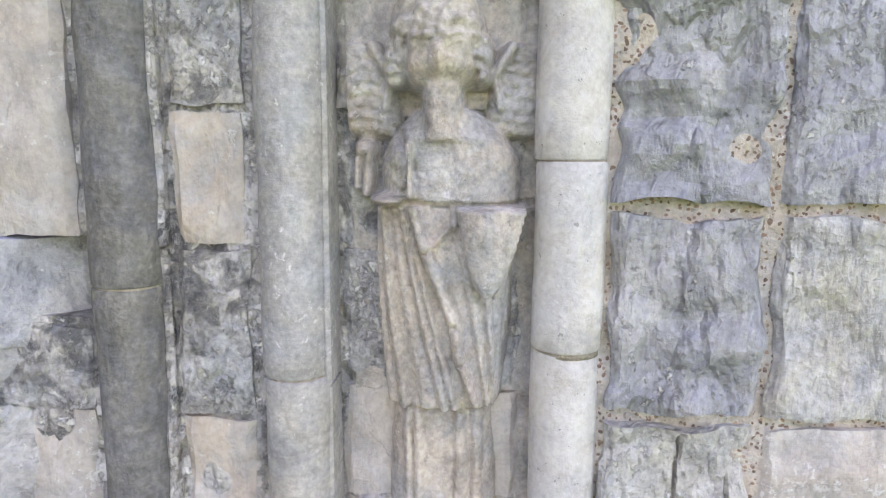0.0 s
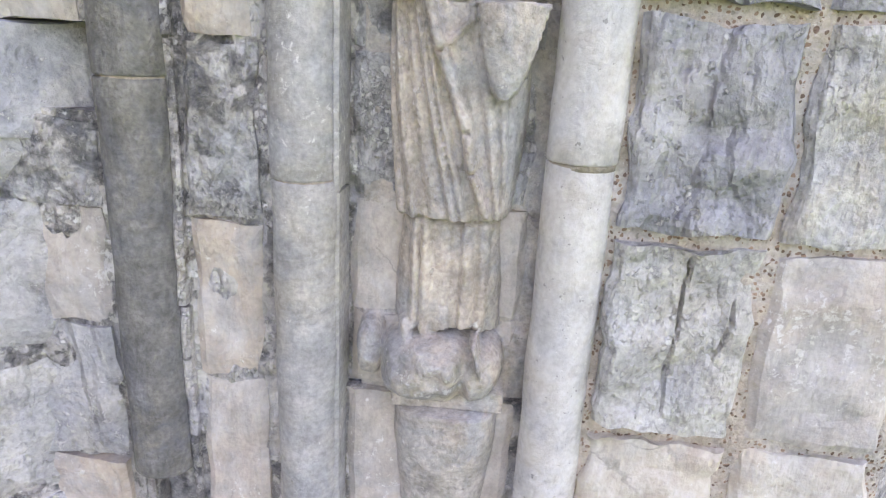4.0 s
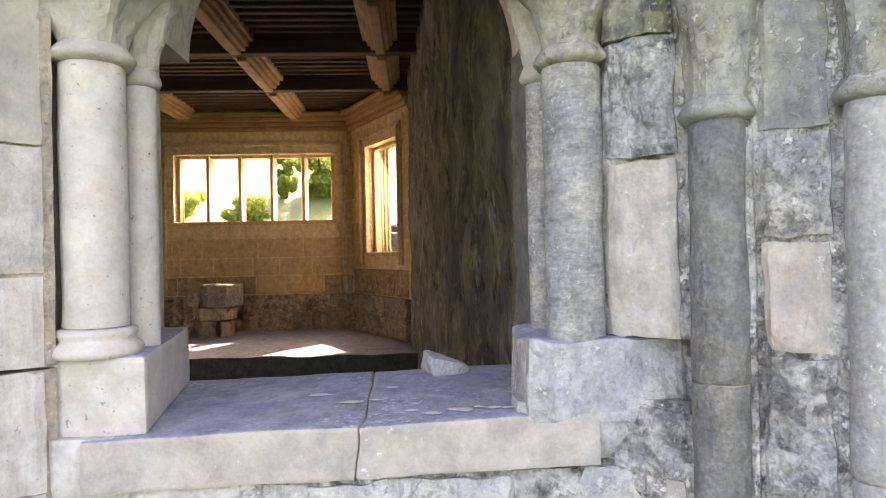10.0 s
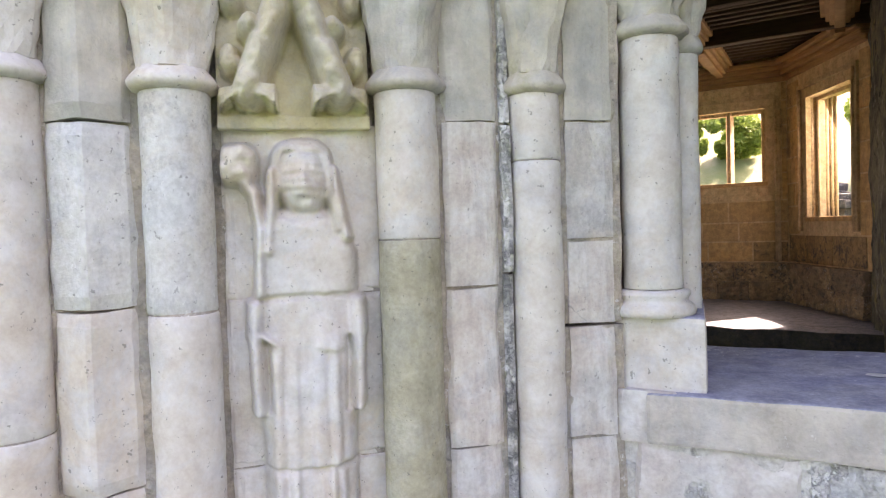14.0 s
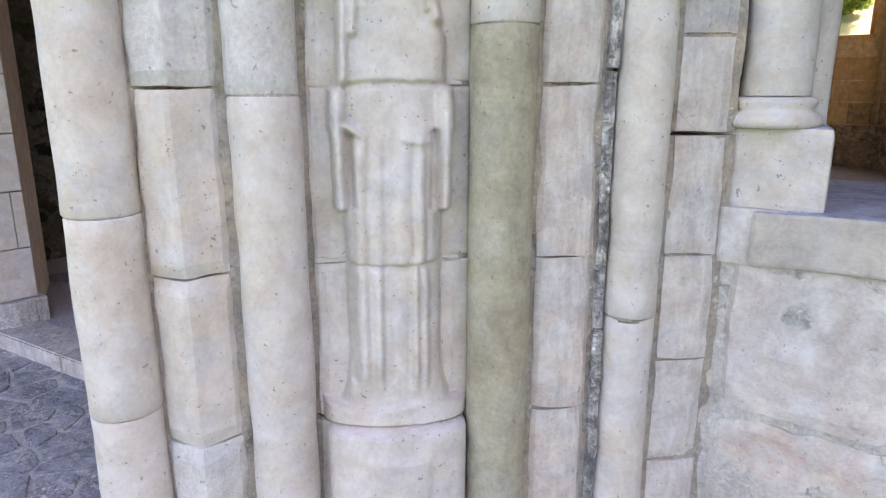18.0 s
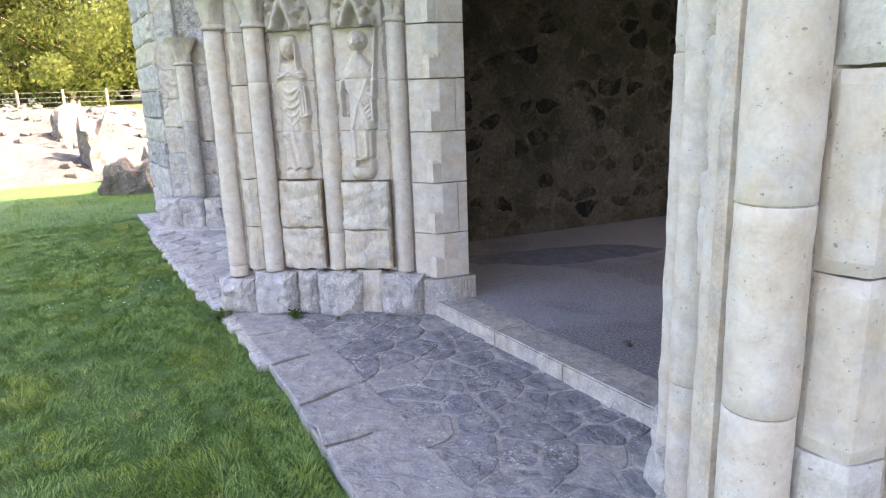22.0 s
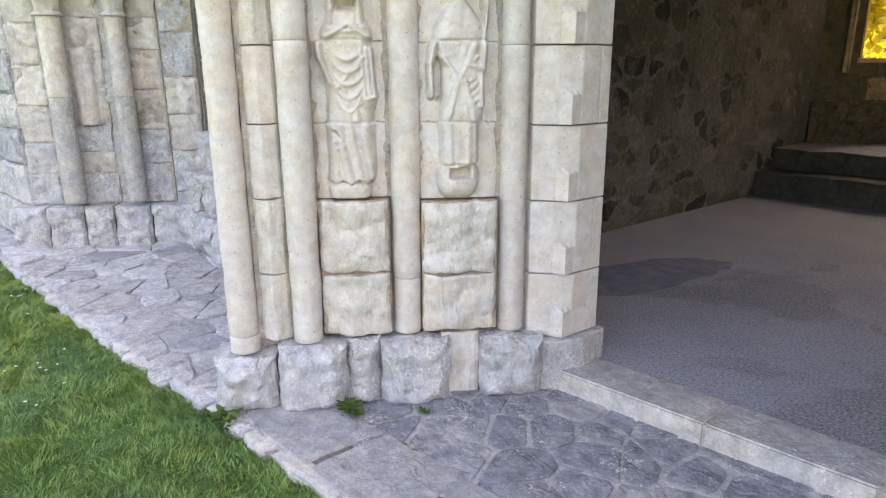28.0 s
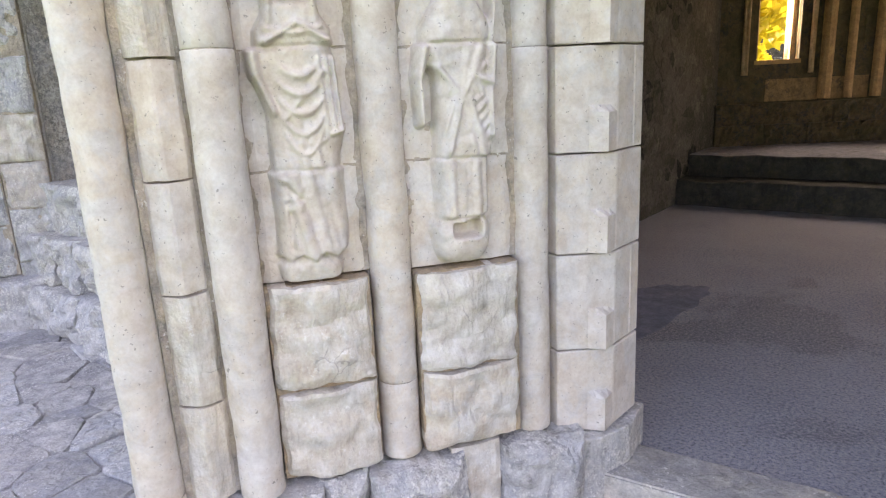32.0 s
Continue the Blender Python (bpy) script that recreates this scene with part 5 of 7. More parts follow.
def limb(v, z, a, b, r, d):
    """A rounded ridge from a to b."""
    ax, az, bx, bz = *a, *b
    ll = (bx - ax) ** 2 + (bz - az) ** 2
    t = max(0.0, min(1.0, ((v - ax) * (bx - ax) + (z - az) * (bz - az)) / ll))
    q = 1 - ((v - ax - t * (bx - ax)) ** 2 + (z - az - t * (bz - az)) ** 2) / r ** 2
    return d * math.sqrt(q) if q > 0 else 0.0


def slab(v, z, w0, w1, z0, z1, d, v0=0.0):
    """A body whose half width goes from w0 at z0 to w1 at z1, rounded across."""
    if not z0 <= z <= z1:
        return 0.0
    f = (z - z0) / (z1 - z0)
    w = w0 + (w1 - w0) * f
    q = 1 - abs((v - v0) / w) ** 3
    return d * q ** 0.5 if q > 0 else 0.0


def carved(name, jamb, uc, half, z0, z1, out, field, material, label, seed, step=0.006, category="statue", group="statues", joints=(), wear=0.0025, worn=0):
    """A figure or ornament in relief. worn: how often its folds are smoothed."""
    def height(u, z):
        v = -(u - uc)
        h = field(v, z)
        for j in joints:
            if abs(z - j - 0.004 * rough(u, 0, j, 30, seed)) < 0.004:
                h -= 0.012
        return h + wear * rough(u, 0, z, 40, seed) + wear * 1.6 * rough(u, 0, z, 13, seed) + wear * 0.5 * rough(u, 0, z, 95, seed)

    bm2 = relief(uc - half, uc + half, z0, z1, out, height, step, step, 0.08)
    for _ in range(worn):
        bmesh.ops.smooth_vert(bm2, verts=bm2.verts[:], factor=0.5, use_axis_x=False, use_axis_y=True, use_axis_z=False)
    return tagged(part(name, bm2, material, m=jamb, smooth=True), label, category, group)


def swag(v, z, vc, zc, half, k, r, d):
    """A fold that hangs between two points like a slack cord."""
    x = (v - vc) / half
    if abs(x) > 1:
        return 0.0
    q = abs(z - zc - k * (x * x)) / r
    return d * (1 - q ** 1.6) * (1 - abs(x) ** 4) if q < 1 else 0.0


def face(v, z, vc, zc, rv, rz, d, seed):
    """A worn face: brow, sunk eyes, nose and mouth hardly left."""
    h = dome(v, z, vc, zc, rv, rz, d)
    if h > 0.1 * d:
        x, y = (v - vc) / rv, (z - zc) / rz
        h -= d * 0.09 * (math.exp(-((abs(x) - 0.38) / 0.22) ** 2 - ((y - 0.12) / 0.13) ** 2))
        h += d * 0.13 * math.exp(-(x / 0.14) ** 2 - ((y + 0.08) / 0.25) ** 2)
        h -= d * 0.10 * math.exp(-(x / 0.34) ** 2 - ((y + 0.48) / 0.07) ** 2)
        h += d * 0.06 * rough(v, 0, z, 55, seed) + d * 0.05 * rough(v, 0, z, 110, seed)
    return h


def curls(v, z, seed):
    return 0.011 * abs(rough(v, 0, z, 42, seed)) + 0.006 * rough(v, 0, z, 95, seed)


def feathers(v, z, s):
    """Rows of overlapping feather scales on a wing."""
    row = z / 0.017 + 0.25 * math.sin(v * 70)
    k = math.floor(row)
    x = (s * v) / 0.022 + 0.5 * (k % 2)
    fx, fz = x - math.floor(x) - 0.5, row - k
    edge = abs(fx) * 1.6 + 0.1 - fz
    return 0.008 * (1 - fz) if edge < 0.1 else 0.003


def pleats(v, z, left, right, n, seed, d, wob=0.12):
    """Fine folds side by side between two edges, parted by sharp creases; no two alike."""
    x = (v - left) / (right - left)
    if not 0 < x < 1:
        return 0.0
    x = x * n + wob * rough(seed, 0, z, 9, seed) + 0.18 * math.sin(x * n * 2.3 + seed)
    k = math.floor(x)
    f = x - k
    return d * (0.55 + 0.45 * math.sin(k * 4.7 + seed * 2)) * (4 * f * (1 - f)) ** 0.7


def boxy(v, z, vc, zc, rv, rz, d, power=4):
    """A swelling with squarish outline and a blunt top."""
    q = 1 - abs((v - vc) / rv) ** power - abs((z - zc) / rz) ** power
    return d * q ** 0.4 if q > 0 else 0.0


def angel(v, z):
    h = 0.0
    if z < 1.168:
        w = 0.070 + 0.006 * math.sin(z * 14)
        h = slab(v, z, w + 0.008, w + 0.008, 0.996 + 0.007 * math.sin(v * 55), 1.168, 0.056)
        if h > 0.02:
            h += pleats(v, z, -0.082, 0.082, 8, 2.0, 0.015, 0.15)
        h = max(h, limb(v, z, (-0.06, 1.0), (-0.052, 0.955), 0.016, 0.07))
    elif z < 1.466:
        f = (z - 1.168) / 0.298
        left, right = -0.082 - 0.016 * math.sin(min(1.0, f * 1.25) * 1.6), 0.086 + 0.016 * math.sin(min(1.0, f * 1.6) * 1.57) - 0.012 * max(0.0, f - 0.6)
        x = (2 * v - left - right) / (right - left)
        h = 0.066 * (1 - abs(x) ** 3.5) ** 0.5 if abs(x) < 1 else 0.0
        cord = limb(v, z, (-0.040, 1.462), (-0.024, 1.41), 0.010, 1) or limb(v, z, (-0.024, 1.41), (0.017, 1.305), 0.010, 1) or limb(v, z, (0.017, 1.305), (0.026, 1.25), 0.009, 1) or limb(v, z, (0.026, 1.25), (0.050, 1.185), 0.008, 1)
        edge = -0.036 + 0.085 * (1.462 - z) / 0.28
        if h > 0.015:
            h += pleats(v, z, left - 0.004, edge, 7, 1.0, 0.019) if v < edge else pleats(v, z, edge, right + 0.004, 6, 3.0, 0.016)
            h += 0.010 * math.exp(-((z - 1.425 - 0.02 * math.sin(v * 60)) / 0.006) ** 2) * (-0.03 < v < 0.02)
        if cord:
            h = max(h, 0.074 + 0.020 * cord)
        # the shield, narrowing to its foot
        if 1.342 < z:
            f = min(1.0, (z - 1.342) / 0.118)
            mid, half = 0.063 + 0.005 * f, 0.046 * f ** 0.48 + 0.001
            x = (v - mid) / half
            if abs(x) < 1:
                h = max(h, 0.114 - 0.014 * abs(x) ** 3 - 0.008 * (1 - f))
    else:
        slope = max(0.0, (z - 1.525) / 0.075) ** 1.6
        w1, w2 = -0.092 + 0.050 * slope, 0.111 - 0.066 * slope
        if z < 1.60 and w1 < v < w2:
            x = (2 * v - w1 - w2) / (w2 - w1)
            h = (0.078 - 0.012 * slope) * (1 - abs(x) ** 3) ** 0.5
            h += 0.005 * math.exp(-((z - 1.560 + 0.9 * v * v) / 0.009) ** 2) * (-0.05 < v < 0.07)
            h -= 0.014 * math.exp(-((v + 0.052 - 0.010 * math.sin(z * 55)) / 0.005) ** 2) * (z < 1.57)
        h = max(h, limb(v, z, (-0.046, 1.55), (-0.043, 1.48), 0.007, 0.104), dome(v, z, -0.072, 1.472, 0.036, 0.013, 0.098))
        h = max(h, slab(v, z, 0.034, 0.032, 1.555, 1.64, 0.092, -0.002))
        # the worn head: a blunt mass of curls above a face that is almost gone
        head = max(boxy(v, z, -0.010, 1.690, 0.068, 0.070, 0.104, 3), boxy(v, z, -0.060, 1.662, 0.024, 0.038, 0.074), boxy(v, z, 0.044, 1.665, 0.024, 0.040, 0.074))
        if head > 0.02:
            head += 1.6 * curls(v, z, 4) * (z > 1.685 or abs(v + 0.01) > 0.045)
            head -= 0.014 * math.exp(-((abs(v + 0.004) - 0.046) / 0.006) ** 2) * (z < 1.69)
            if abs(v + 0.004) < 0.044 and z < 1.695:
                x, y = (v + 0.004) / 0.044, (z - 1.655) / 0.04
                head += 0.012 * (1 - x * x) + 0.007 * math.exp(-(x / 0.2) ** 2 - (y / 0.5) ** 2) - 0.006 * math.exp(-((abs(x) - 0.45) / 0.25) ** 2 - ((y - 0.35) / 0.22) ** 2) - 0.004 * math.exp(-((y + 0.42) / 0.10) ** 2) + 0.004 * rough(v, 0, z, 70, 6)
        h = max(h, head)
        for s, vc, tilt in ((-1, -0.112, 0.16), (1, 0.106, -0.1)):
            x, y = (v - vc - tilt * (1.63 - z)) / 0.044, (z - 1.626) / 0.068
            if h < 0.045 and abs(x) < 1 and abs(y) < 1:
                q = 1 - x ** 4 - y ** 4
                if q > 0:
                    h = max(h, 0.032 * q ** 0.4 + 1.3 * feathers(v, z, s))
            h = max(h, limb(v, z, (vc - s * 0.012, 1.684), (vc - s * 0.036, 1.645), 0.012, 0.050), limb(v, z, (vc - s * 0.036, 1.645), (vc - s * 0.028, 1.60), 0.010, 0.046))
        # leaf scroll beside the arm
        h = max(h, limb(v, z, (-0.108, 1.535), (-0.112, 1.482), 0.010, 0.040), limb(v, z, (-0.125, 1.53), (-0.127, 1.49), 0.007, 0.032), dome(v, z, -0.112, 1.545, 0.020, 0.018, 0.042) + 0.006 * rough(v, 0, z, 80, 9) * (math.hypot(v + 0.112, z - 1.545) < 0.02))
    # the beast under the feet
    if z < 0.998:
        beast = max(boxy(v, z, -0.002, 0.932, 0.098, 0.060, 0.112, 2.8) - 0.022 * math.exp(-((v - 0.034 - 0.1 * (z - 0.93)) / 0.012) ** 2), boxy(v, z, -0.118, 0.945, 0.022, 0.050, 0.055, 3), limb(v, z, (0.046, 1.0), (0.060, 0.94), 0.007, 0.114))
        if beast > 0.02:
            beast += 0.016 * rough(v, 0, z, 17, 7) + 0.008 * rough(v, 0, z, 50, 8)
        h = max(h, beast, 0.05 * (abs(v - 0.01) < 0.09) * (z < 0.89))
    return h


carved("statue", JAMB_B, 0.503, 0.138, 0.855, 1.80, -0.05, angel, STATUE_OLD, "headworn winged figure with a shield, weathered grey stone relief", 1.0, 0.003, joints=(1.468, 1.168))


def corbel(v, z):
    w = 0.086 - 0.10 * max(0.0, 0.80 - z)
    x = abs((v - 0.008) / w)
    return (0.078 - 0.16 * max(0.0, 0.83 - z)) * (1 - x ** 3) ** 0.5 + 0.008 * rough(v, 0, z, 22, 3) if x < 1 else 0.0


carved("corbel", JAMB_B, 0.503, 0.130, 0.62, 0.853, -0.045, corbel, STATUE_OLD, "rounded worn corbel below the winged figure", 1.5, 0.007, "carving", "corbels")
def lady(v, z):
    if z < 1.146:
        w = 0.090 + 0.020 * max(0.0, 1 - (z - 0.86) / 0.10) ** 2
        h = slab(v, z, w, 0.090 if z > 0.96 else w, 0.85, 1.15, 0.056)
        if h > 0.015:
            h += pleats(v, z, -0.094, 0.094, 8, 5.0, 0.022) * min(1.0, max(0.0, (z - 0.885) / 0.05)) * (0.6 + 0.4 * min(1.0, (1.146 - z) / 0.02))
            h -= 0.016 * math.exp(-((v + 0.082) / 0.004) ** 2) * (z > 0.91)
        return max(h, 0.066 * math.sqrt(max(0.0, 1 - (v / 0.145) ** 2)) * (z < 0.862 + 0.01 * math.sin(v * 30)))
    h = 0.0
    if z < 1.474:
        w = 0.088 + 0.010 * min(1.0, (z - 1.15) / 0.2)
        h = slab(v, z, w, w, 1.13, 1.49, 0.060)
        skirt = -0.078 < v < 0.086 and z < 1.40
        if h > 0.015 and skirt:
            h += pleats(v, z, -0.074 + 0.10 * max(0.0, z - 1.36), 0.084, 6, 7.0, 0.015, 0.25) * min(1.0, (1.40 - z) / 0.05)
        # wide sleeves hang from the bent arms
        for s, low in ((-1, 1.244), (1, 1.242)):
            arm = limb(v, z, (s * 0.094, 1.46), (s * 0.096, 1.40), 0.020, 0.064) or 0.0
            arm = max(arm, limb(v, z, (s * 0.097, 1.42), (s * 0.094, low + 0.016), 0.015, 0.068))
            h = max(h, arm)
            gap = math.exp(-((v - s * (0.076 - 0.004 * (1.40 - z) / 0.15)) / 0.005) ** 2) * (low + 0.01 < z < 1.395)
            h -= 0.022 * gap
        # forearms cross the waist, the cloth drops from them
        h = max(h, limb(v, z, (-0.085, 1.405), (-0.050, 1.38), 0.010, 0.066), limb(v, z, (-0.052, 1.385), (-0.046, 1.31), 0.007, 0.064))
        if h > 0.03 and 0.0 < v < 0.084:
            h += 0.010 * min(1.0, max(0.0, (z - 1.366 - 6 * (v - 0.05) ** 2) / 0.006)) * min(1.0, v / 0.03, (1.44 - z) / 0.05 if z < 1.44 else 0.0)
        return h
    w1, w2 = -0.094 + 0.010 * max(0.0, (z - 1.55) / 0.05), 0.100 - 0.030 * max(0.0, (z - 1.56) / 0.05)
    if z < 1.64 and w1 < v < w2:
        x = (2 * v - w1 - w2) / (w2 - w1)
        h = 0.060 * (1 - abs(x) ** 5) ** 0.5 * min(1.0, (1.66 - z) / 0.04)
    veil = max(boxy(v, z, -0.001, 1.715, 0.061, 0.062, 0.070, 2.8), limb(v, z, (-0.056, 1.71), (-0.064, 1.56), 0.013, 0.072), limb(v, z, (0.054, 1.71), (0.078, 1.585), 0.016, 0.070), limb(v, z, (0.05, 1.70), (0.062, 1.60), 0.012, 0.068))
    if veil > 0.01:
        veil += 0.004 * math.sin(v * 170 + z * 25) * (abs(v) > 0.046) + 0.005 * rough(v, 0, z, 40, 6)
        x, y = (v - 0.004) / 0.052, (z - 1.69) / 0.085
        if x * x + y * y < 1.0 and z < 1.745:
            veil = min(veil, 0.052)
    h = max(h, veil)
    brow = face(v, z, 0.002, 1.692, 0.050, 0.074, 0.088, 13)
    if brow > 0.01:
        brow += 0.003 * math.sin(z * 420 + 9 * v) * (z > 1.66)
    h = max(h, brow)
    h -= 0.008 * math.exp(-((z - 1.618 - 7.5 * (v - 0.002) ** 2) / 0.006) ** 2) * (abs(v) < 0.048)
    h = max(h, limb(v, z, (-0.084, 1.475), (-0.080, 1.60), 0.014, 0.068), limb(v, z, (-0.080, 1.60), (-0.090, 1.67), 0.013, 0.060), limb(v, z, (-0.090, 1.67), (-0.112, 1.70), 0.016, 0.052), boxy(v, z, -0.118, 1.726, 0.038, 0.042, 0.064, 3))
    ball = math.hypot(v + 0.118, z - 1.726)
    return h + (0.013 * rough(v, 0, z, 48, 14) + 0.007 * rough(v, 0, z, 100, 15) if ball < 0.042 else 0)


carved("statue", JAMB_A, 0.683, 0.150, 0.82, 1.805, -0.036, lady, PALE, "veiled female figure with worn face, pale stone relief", 2.0, 0.003, joints=(1.474, 1.146), worn=3)


def square_head(v, z):
    h = 0.064 * math.sqrt(max(0.0, 1 - (v / 0.14) ** 2))
    h += slab(v, z, 0.062, 0.062, 0.56, 0.775, 0.010)
    return h - 0.012 * (math.hypot(abs(v) - 0.022, z - 0.642) < 0.008) - 0.010 * (math.hypot(v, z - 0.668) < 0.006)


carved("mask_carving", JAMB_A, 0.683, 0.135, 0.50, 0.818, 0.006, square_head, PALE, "worn square corbel face below the veiled figure", 3.0, 0.006, "carving", "corbels")


def king(v, z):
    h = 0.0
    if z < 1.242:
        left, right = -0.102 + 0.008 * math.sin((z - 0.98) * 12), 0.108 - 0.10 * max(0.0, 1.08 - z)
        x = (2 * v - left - right) / (right - left)
        if z > 0.985 + 0.018 * abs(math.sin(v * 48)):
            h = 0.066 * (1 - abs(x) ** 3) ** 0.5 if abs(x) < 1 else 0.0
        if h > 0.012:
            lean = 0.16 * (1.242 - z)
            h += pleats(v - lean, z, -0.10, 0.085, 5, 11.0, 0.020, 0.3)
            h -= 0.018 * math.exp(-((v + 0.055 - 0.9 * (1.20 - z) * (z > 1.16)) / 0.006) ** 2) * (1.02 < z < 1.21)
        h = max(h, limb(v, z, (-0.07, 1.225), (-0.012, 1.20), 0.016, 0.078), limb(v, z, (-0.012, 1.20), (-0.050, 1.14), 0.014, 0.076), boxy(v, z, -0.008, 0.958, 0.090, 0.046, 0.068, 3) + (0.009 * rough(v, 0, z, 40, 5) if z < 1.0 else 0))
    elif z < 1.566:
        left = -0.088 - 0.034 * math.exp(-((z - 1.535) / 0.06) ** 2)
        right = 0.098 + 0.022 * math.exp(-((z - 1.35) / 0.06) ** 2)
        x = (2 * v - left - right) / (right - left)
        h = 0.068 * (1 - abs(x) ** 3) ** 0.5 if abs(x) < 1 else 0.0
        if h > 0.015:
            drop = 0.0
            for zc, half, sag in ((1.522, 0.055, 0.030), (1.490, 0.066, 0.046), (1.455, 0.072, 0.062), (1.415, 0.070, 0.075), (1.372, 0.060, 0.085)):
                drop = max(drop, swag(v, z, 0.004, zc - sag, half, sag, 0.013, 0.016))
            h += drop
            h += pleats(v + 0.18 * (z - 1.25), z, -0.088, 0.05, 5, 13.0, 0.012, 0.3) * (z < 1.375 - 0.5 * v) * (drop == 0)
        h = max(h, limb(v, z, (-0.108, 1.555), (-0.104, 1.50), 0.020, 0.076), limb(v, z, (-0.104, 1.50), (-0.066, 1.40), 0.016, 0.074), limb(v, z, (0.066, 1.50), (-0.040, 1.385), 0.014, 0.078))
        for a in (0.070, 0.090, 0.108):
            h = max(h, limb(v, z, (a - 0.012, 1.535), (a, 1.34 + 0.15 * (a - 0.07)), 0.009, 0.075))
        h = max(h, limb(v, z, (0.075, 1.335), (0.112, 1.345), 0.009, 0.080), limb(v, z, (0.06, 1.325), (0.0, 1.275), 0.010, 0.076))
    else:
        w = 0.104 - 0.045 * max(0.0, (z - 1.61) / 0.07)
        h = 0.062 * (1 - abs(v / w) ** 4) ** 0.5 * min(1.0, (1.70 - z) / 0.03) if z < 1.70 and abs(v) < w else 0.0
        h += 0.016 * math.exp(-((z - 1.60 - 3 * v * v) / 0.008) ** 2) * (abs(v) < 0.08)
        h = max(h, limb(v, z, (-0.075, 1.58), (0.01, 1.625), 0.016, 0.084), limb(v, z, (0.085, 1.58), (0.02, 1.62), 0.016, 0.082))
    if z > 1.60:
        hair = max(limb(v, z, (-0.044, 1.79), (-0.060, 1.63), 0.017, 0.066), limb(v, z, (0.044, 1.79), (0.060, 1.63), 0.017, 0.066), boxy(v, z, 0, 1.795, 0.056, 0.058, 0.082, 3))
        h = max(h, hair + (curls(v, z, 24) * 0.7 if hair > 0.01 else 0), face(v, z, 0, 1.757, 0.040, 0.062, 0.112, 25))
        h -= 0.020 * math.exp(-((abs(v) - 0.041) / 0.005) ** 2) * (1.70 < z < 1.80)
    return h


def saint(v, z):
    h = 0.0
    if z < 1.239:
        h = slab(v, z, 0.082, 0.088, 1.062, 1.245, 0.066)
        if h > 0.012:
            h += pleats(v, z, -0.078, 0.078, 6, 17.0, 0.014, 0.12)
        foot = boxy(v, z, -0.006, 1.0, 0.090, 0.085, 0.072, 2.8) if z < 1.062 else 0.0
        h = max(h, foot + 0.009 * rough(v, 0, z, 28, 6) * (z < 1.06))
        if 1.002 < z < 1.046 + 0.004 * math.sin(v * 60) and -0.040 < v < 0.046:
            h = max(0.004, h - 0.06)
    elif z < 1.563:
        left, right = -0.078 - 0.02 * (z > 1.50), 0.100
        x = (2 * v - left - right) / (right - left)
        h = 0.068 * (1 - abs(x) ** 3) ** 0.5 if abs(x) < 1 else 0.0
        if h > 0.015:
            cross = z - 1.418
            if cross > 0:
                spread = 0.012 + 0.75 * cross
                h += pleats(v + 0.006, z, -spread, spread, 4, 19.0, 0.014, 0.1) if abs(v + 0.006) < spread else 0.010 * abs(math.sin(abs(v) * 190 + z * 90))
            else:
                spread = 0.030 - 0.42 * cross
                h += pleats(v - 0.02 * cross, z, -spread, spread * 0.9, 5, 23.0, 0.018, 0.2)
                h += 0.012 * abs(math.sin((z - 0.8 * v) * 95)) * (v > spread * 0.8)
        h = max(h, limb(v, z, (-0.070, 1.50), (-0.006, 1.418), 0.018, 0.076), limb(v, z, (0.070, 1.50), (-0.004, 1.418), 0.018, 0.075), limb(v, z, (0.0, 1.425), (-0.045, 1.26), 0.014, 0.080), limb(v, z, (0.0, 1.425), (0.055, 1.27), 0.014, 0.078))
        # the sleeve that hangs free of the body, the bent arm with the staff hand
        h = max(h, limb(v, z, (-0.104, 1.555), (-0.120, 1.48), 0.020, 0.074), limb(v, z, (-0.122, 1.48), (-0.116, 1.345), 0.015, 0.068), limb(v, z, (0.03, 1.475), (0.092, 1.452), 0.020, 0.082), limb(v, z, (0.102, 1.55), (0.094, 1.45), 0.020, 0.076), limb(v, z, (0.088, 1.45), (0.092, 1.30), 0.012, 0.078))
        h -= 0.050 * math.exp(-((v + 0.090 + 0.05 * (1.40 - z)) / 0.010) ** 4 - ((z - 1.395) / 0.052) ** 4)
    else:
        w = 0.106 - 0.055 * max(0.0, (z - 1.60) / 0.09) ** 1.5
        h = 0.070 * (1 - abs(v / max(w, 0.03)) ** 4) ** 0.5 * min(1.0, (1.74 - z) / 0.04) if z < 1.74 and abs(v) < w else 0.0
    if z > 1.66:
        hair = dome(v, z, 0, 1.795, 0.066, 0.066, 0.096)
        h = max(h, slab(v, z, 0.028, 0.028, 1.66, 1.75, 0.066), hair + (1.5 * curls(v, z, 33) if hair > 0.01 else 0), face(v, z, 0, 1.782, 0.042, 0.056, 0.118, 34))
        h -= 0.018 * math.exp(-((math.hypot(v, (z - 1.782) * 0.75) - 0.043) / 0.005) ** 2) * (1.735 < z < 1.82)
    if z > 1.54:
        h = max(h, limb(v, z, (0.126, 1.87), (0.100, 1.56), 0.012, 0.062), limb(v, z, (0.118, 1.80), (0.104, 1.70), 0.018, 0.052))
    return h


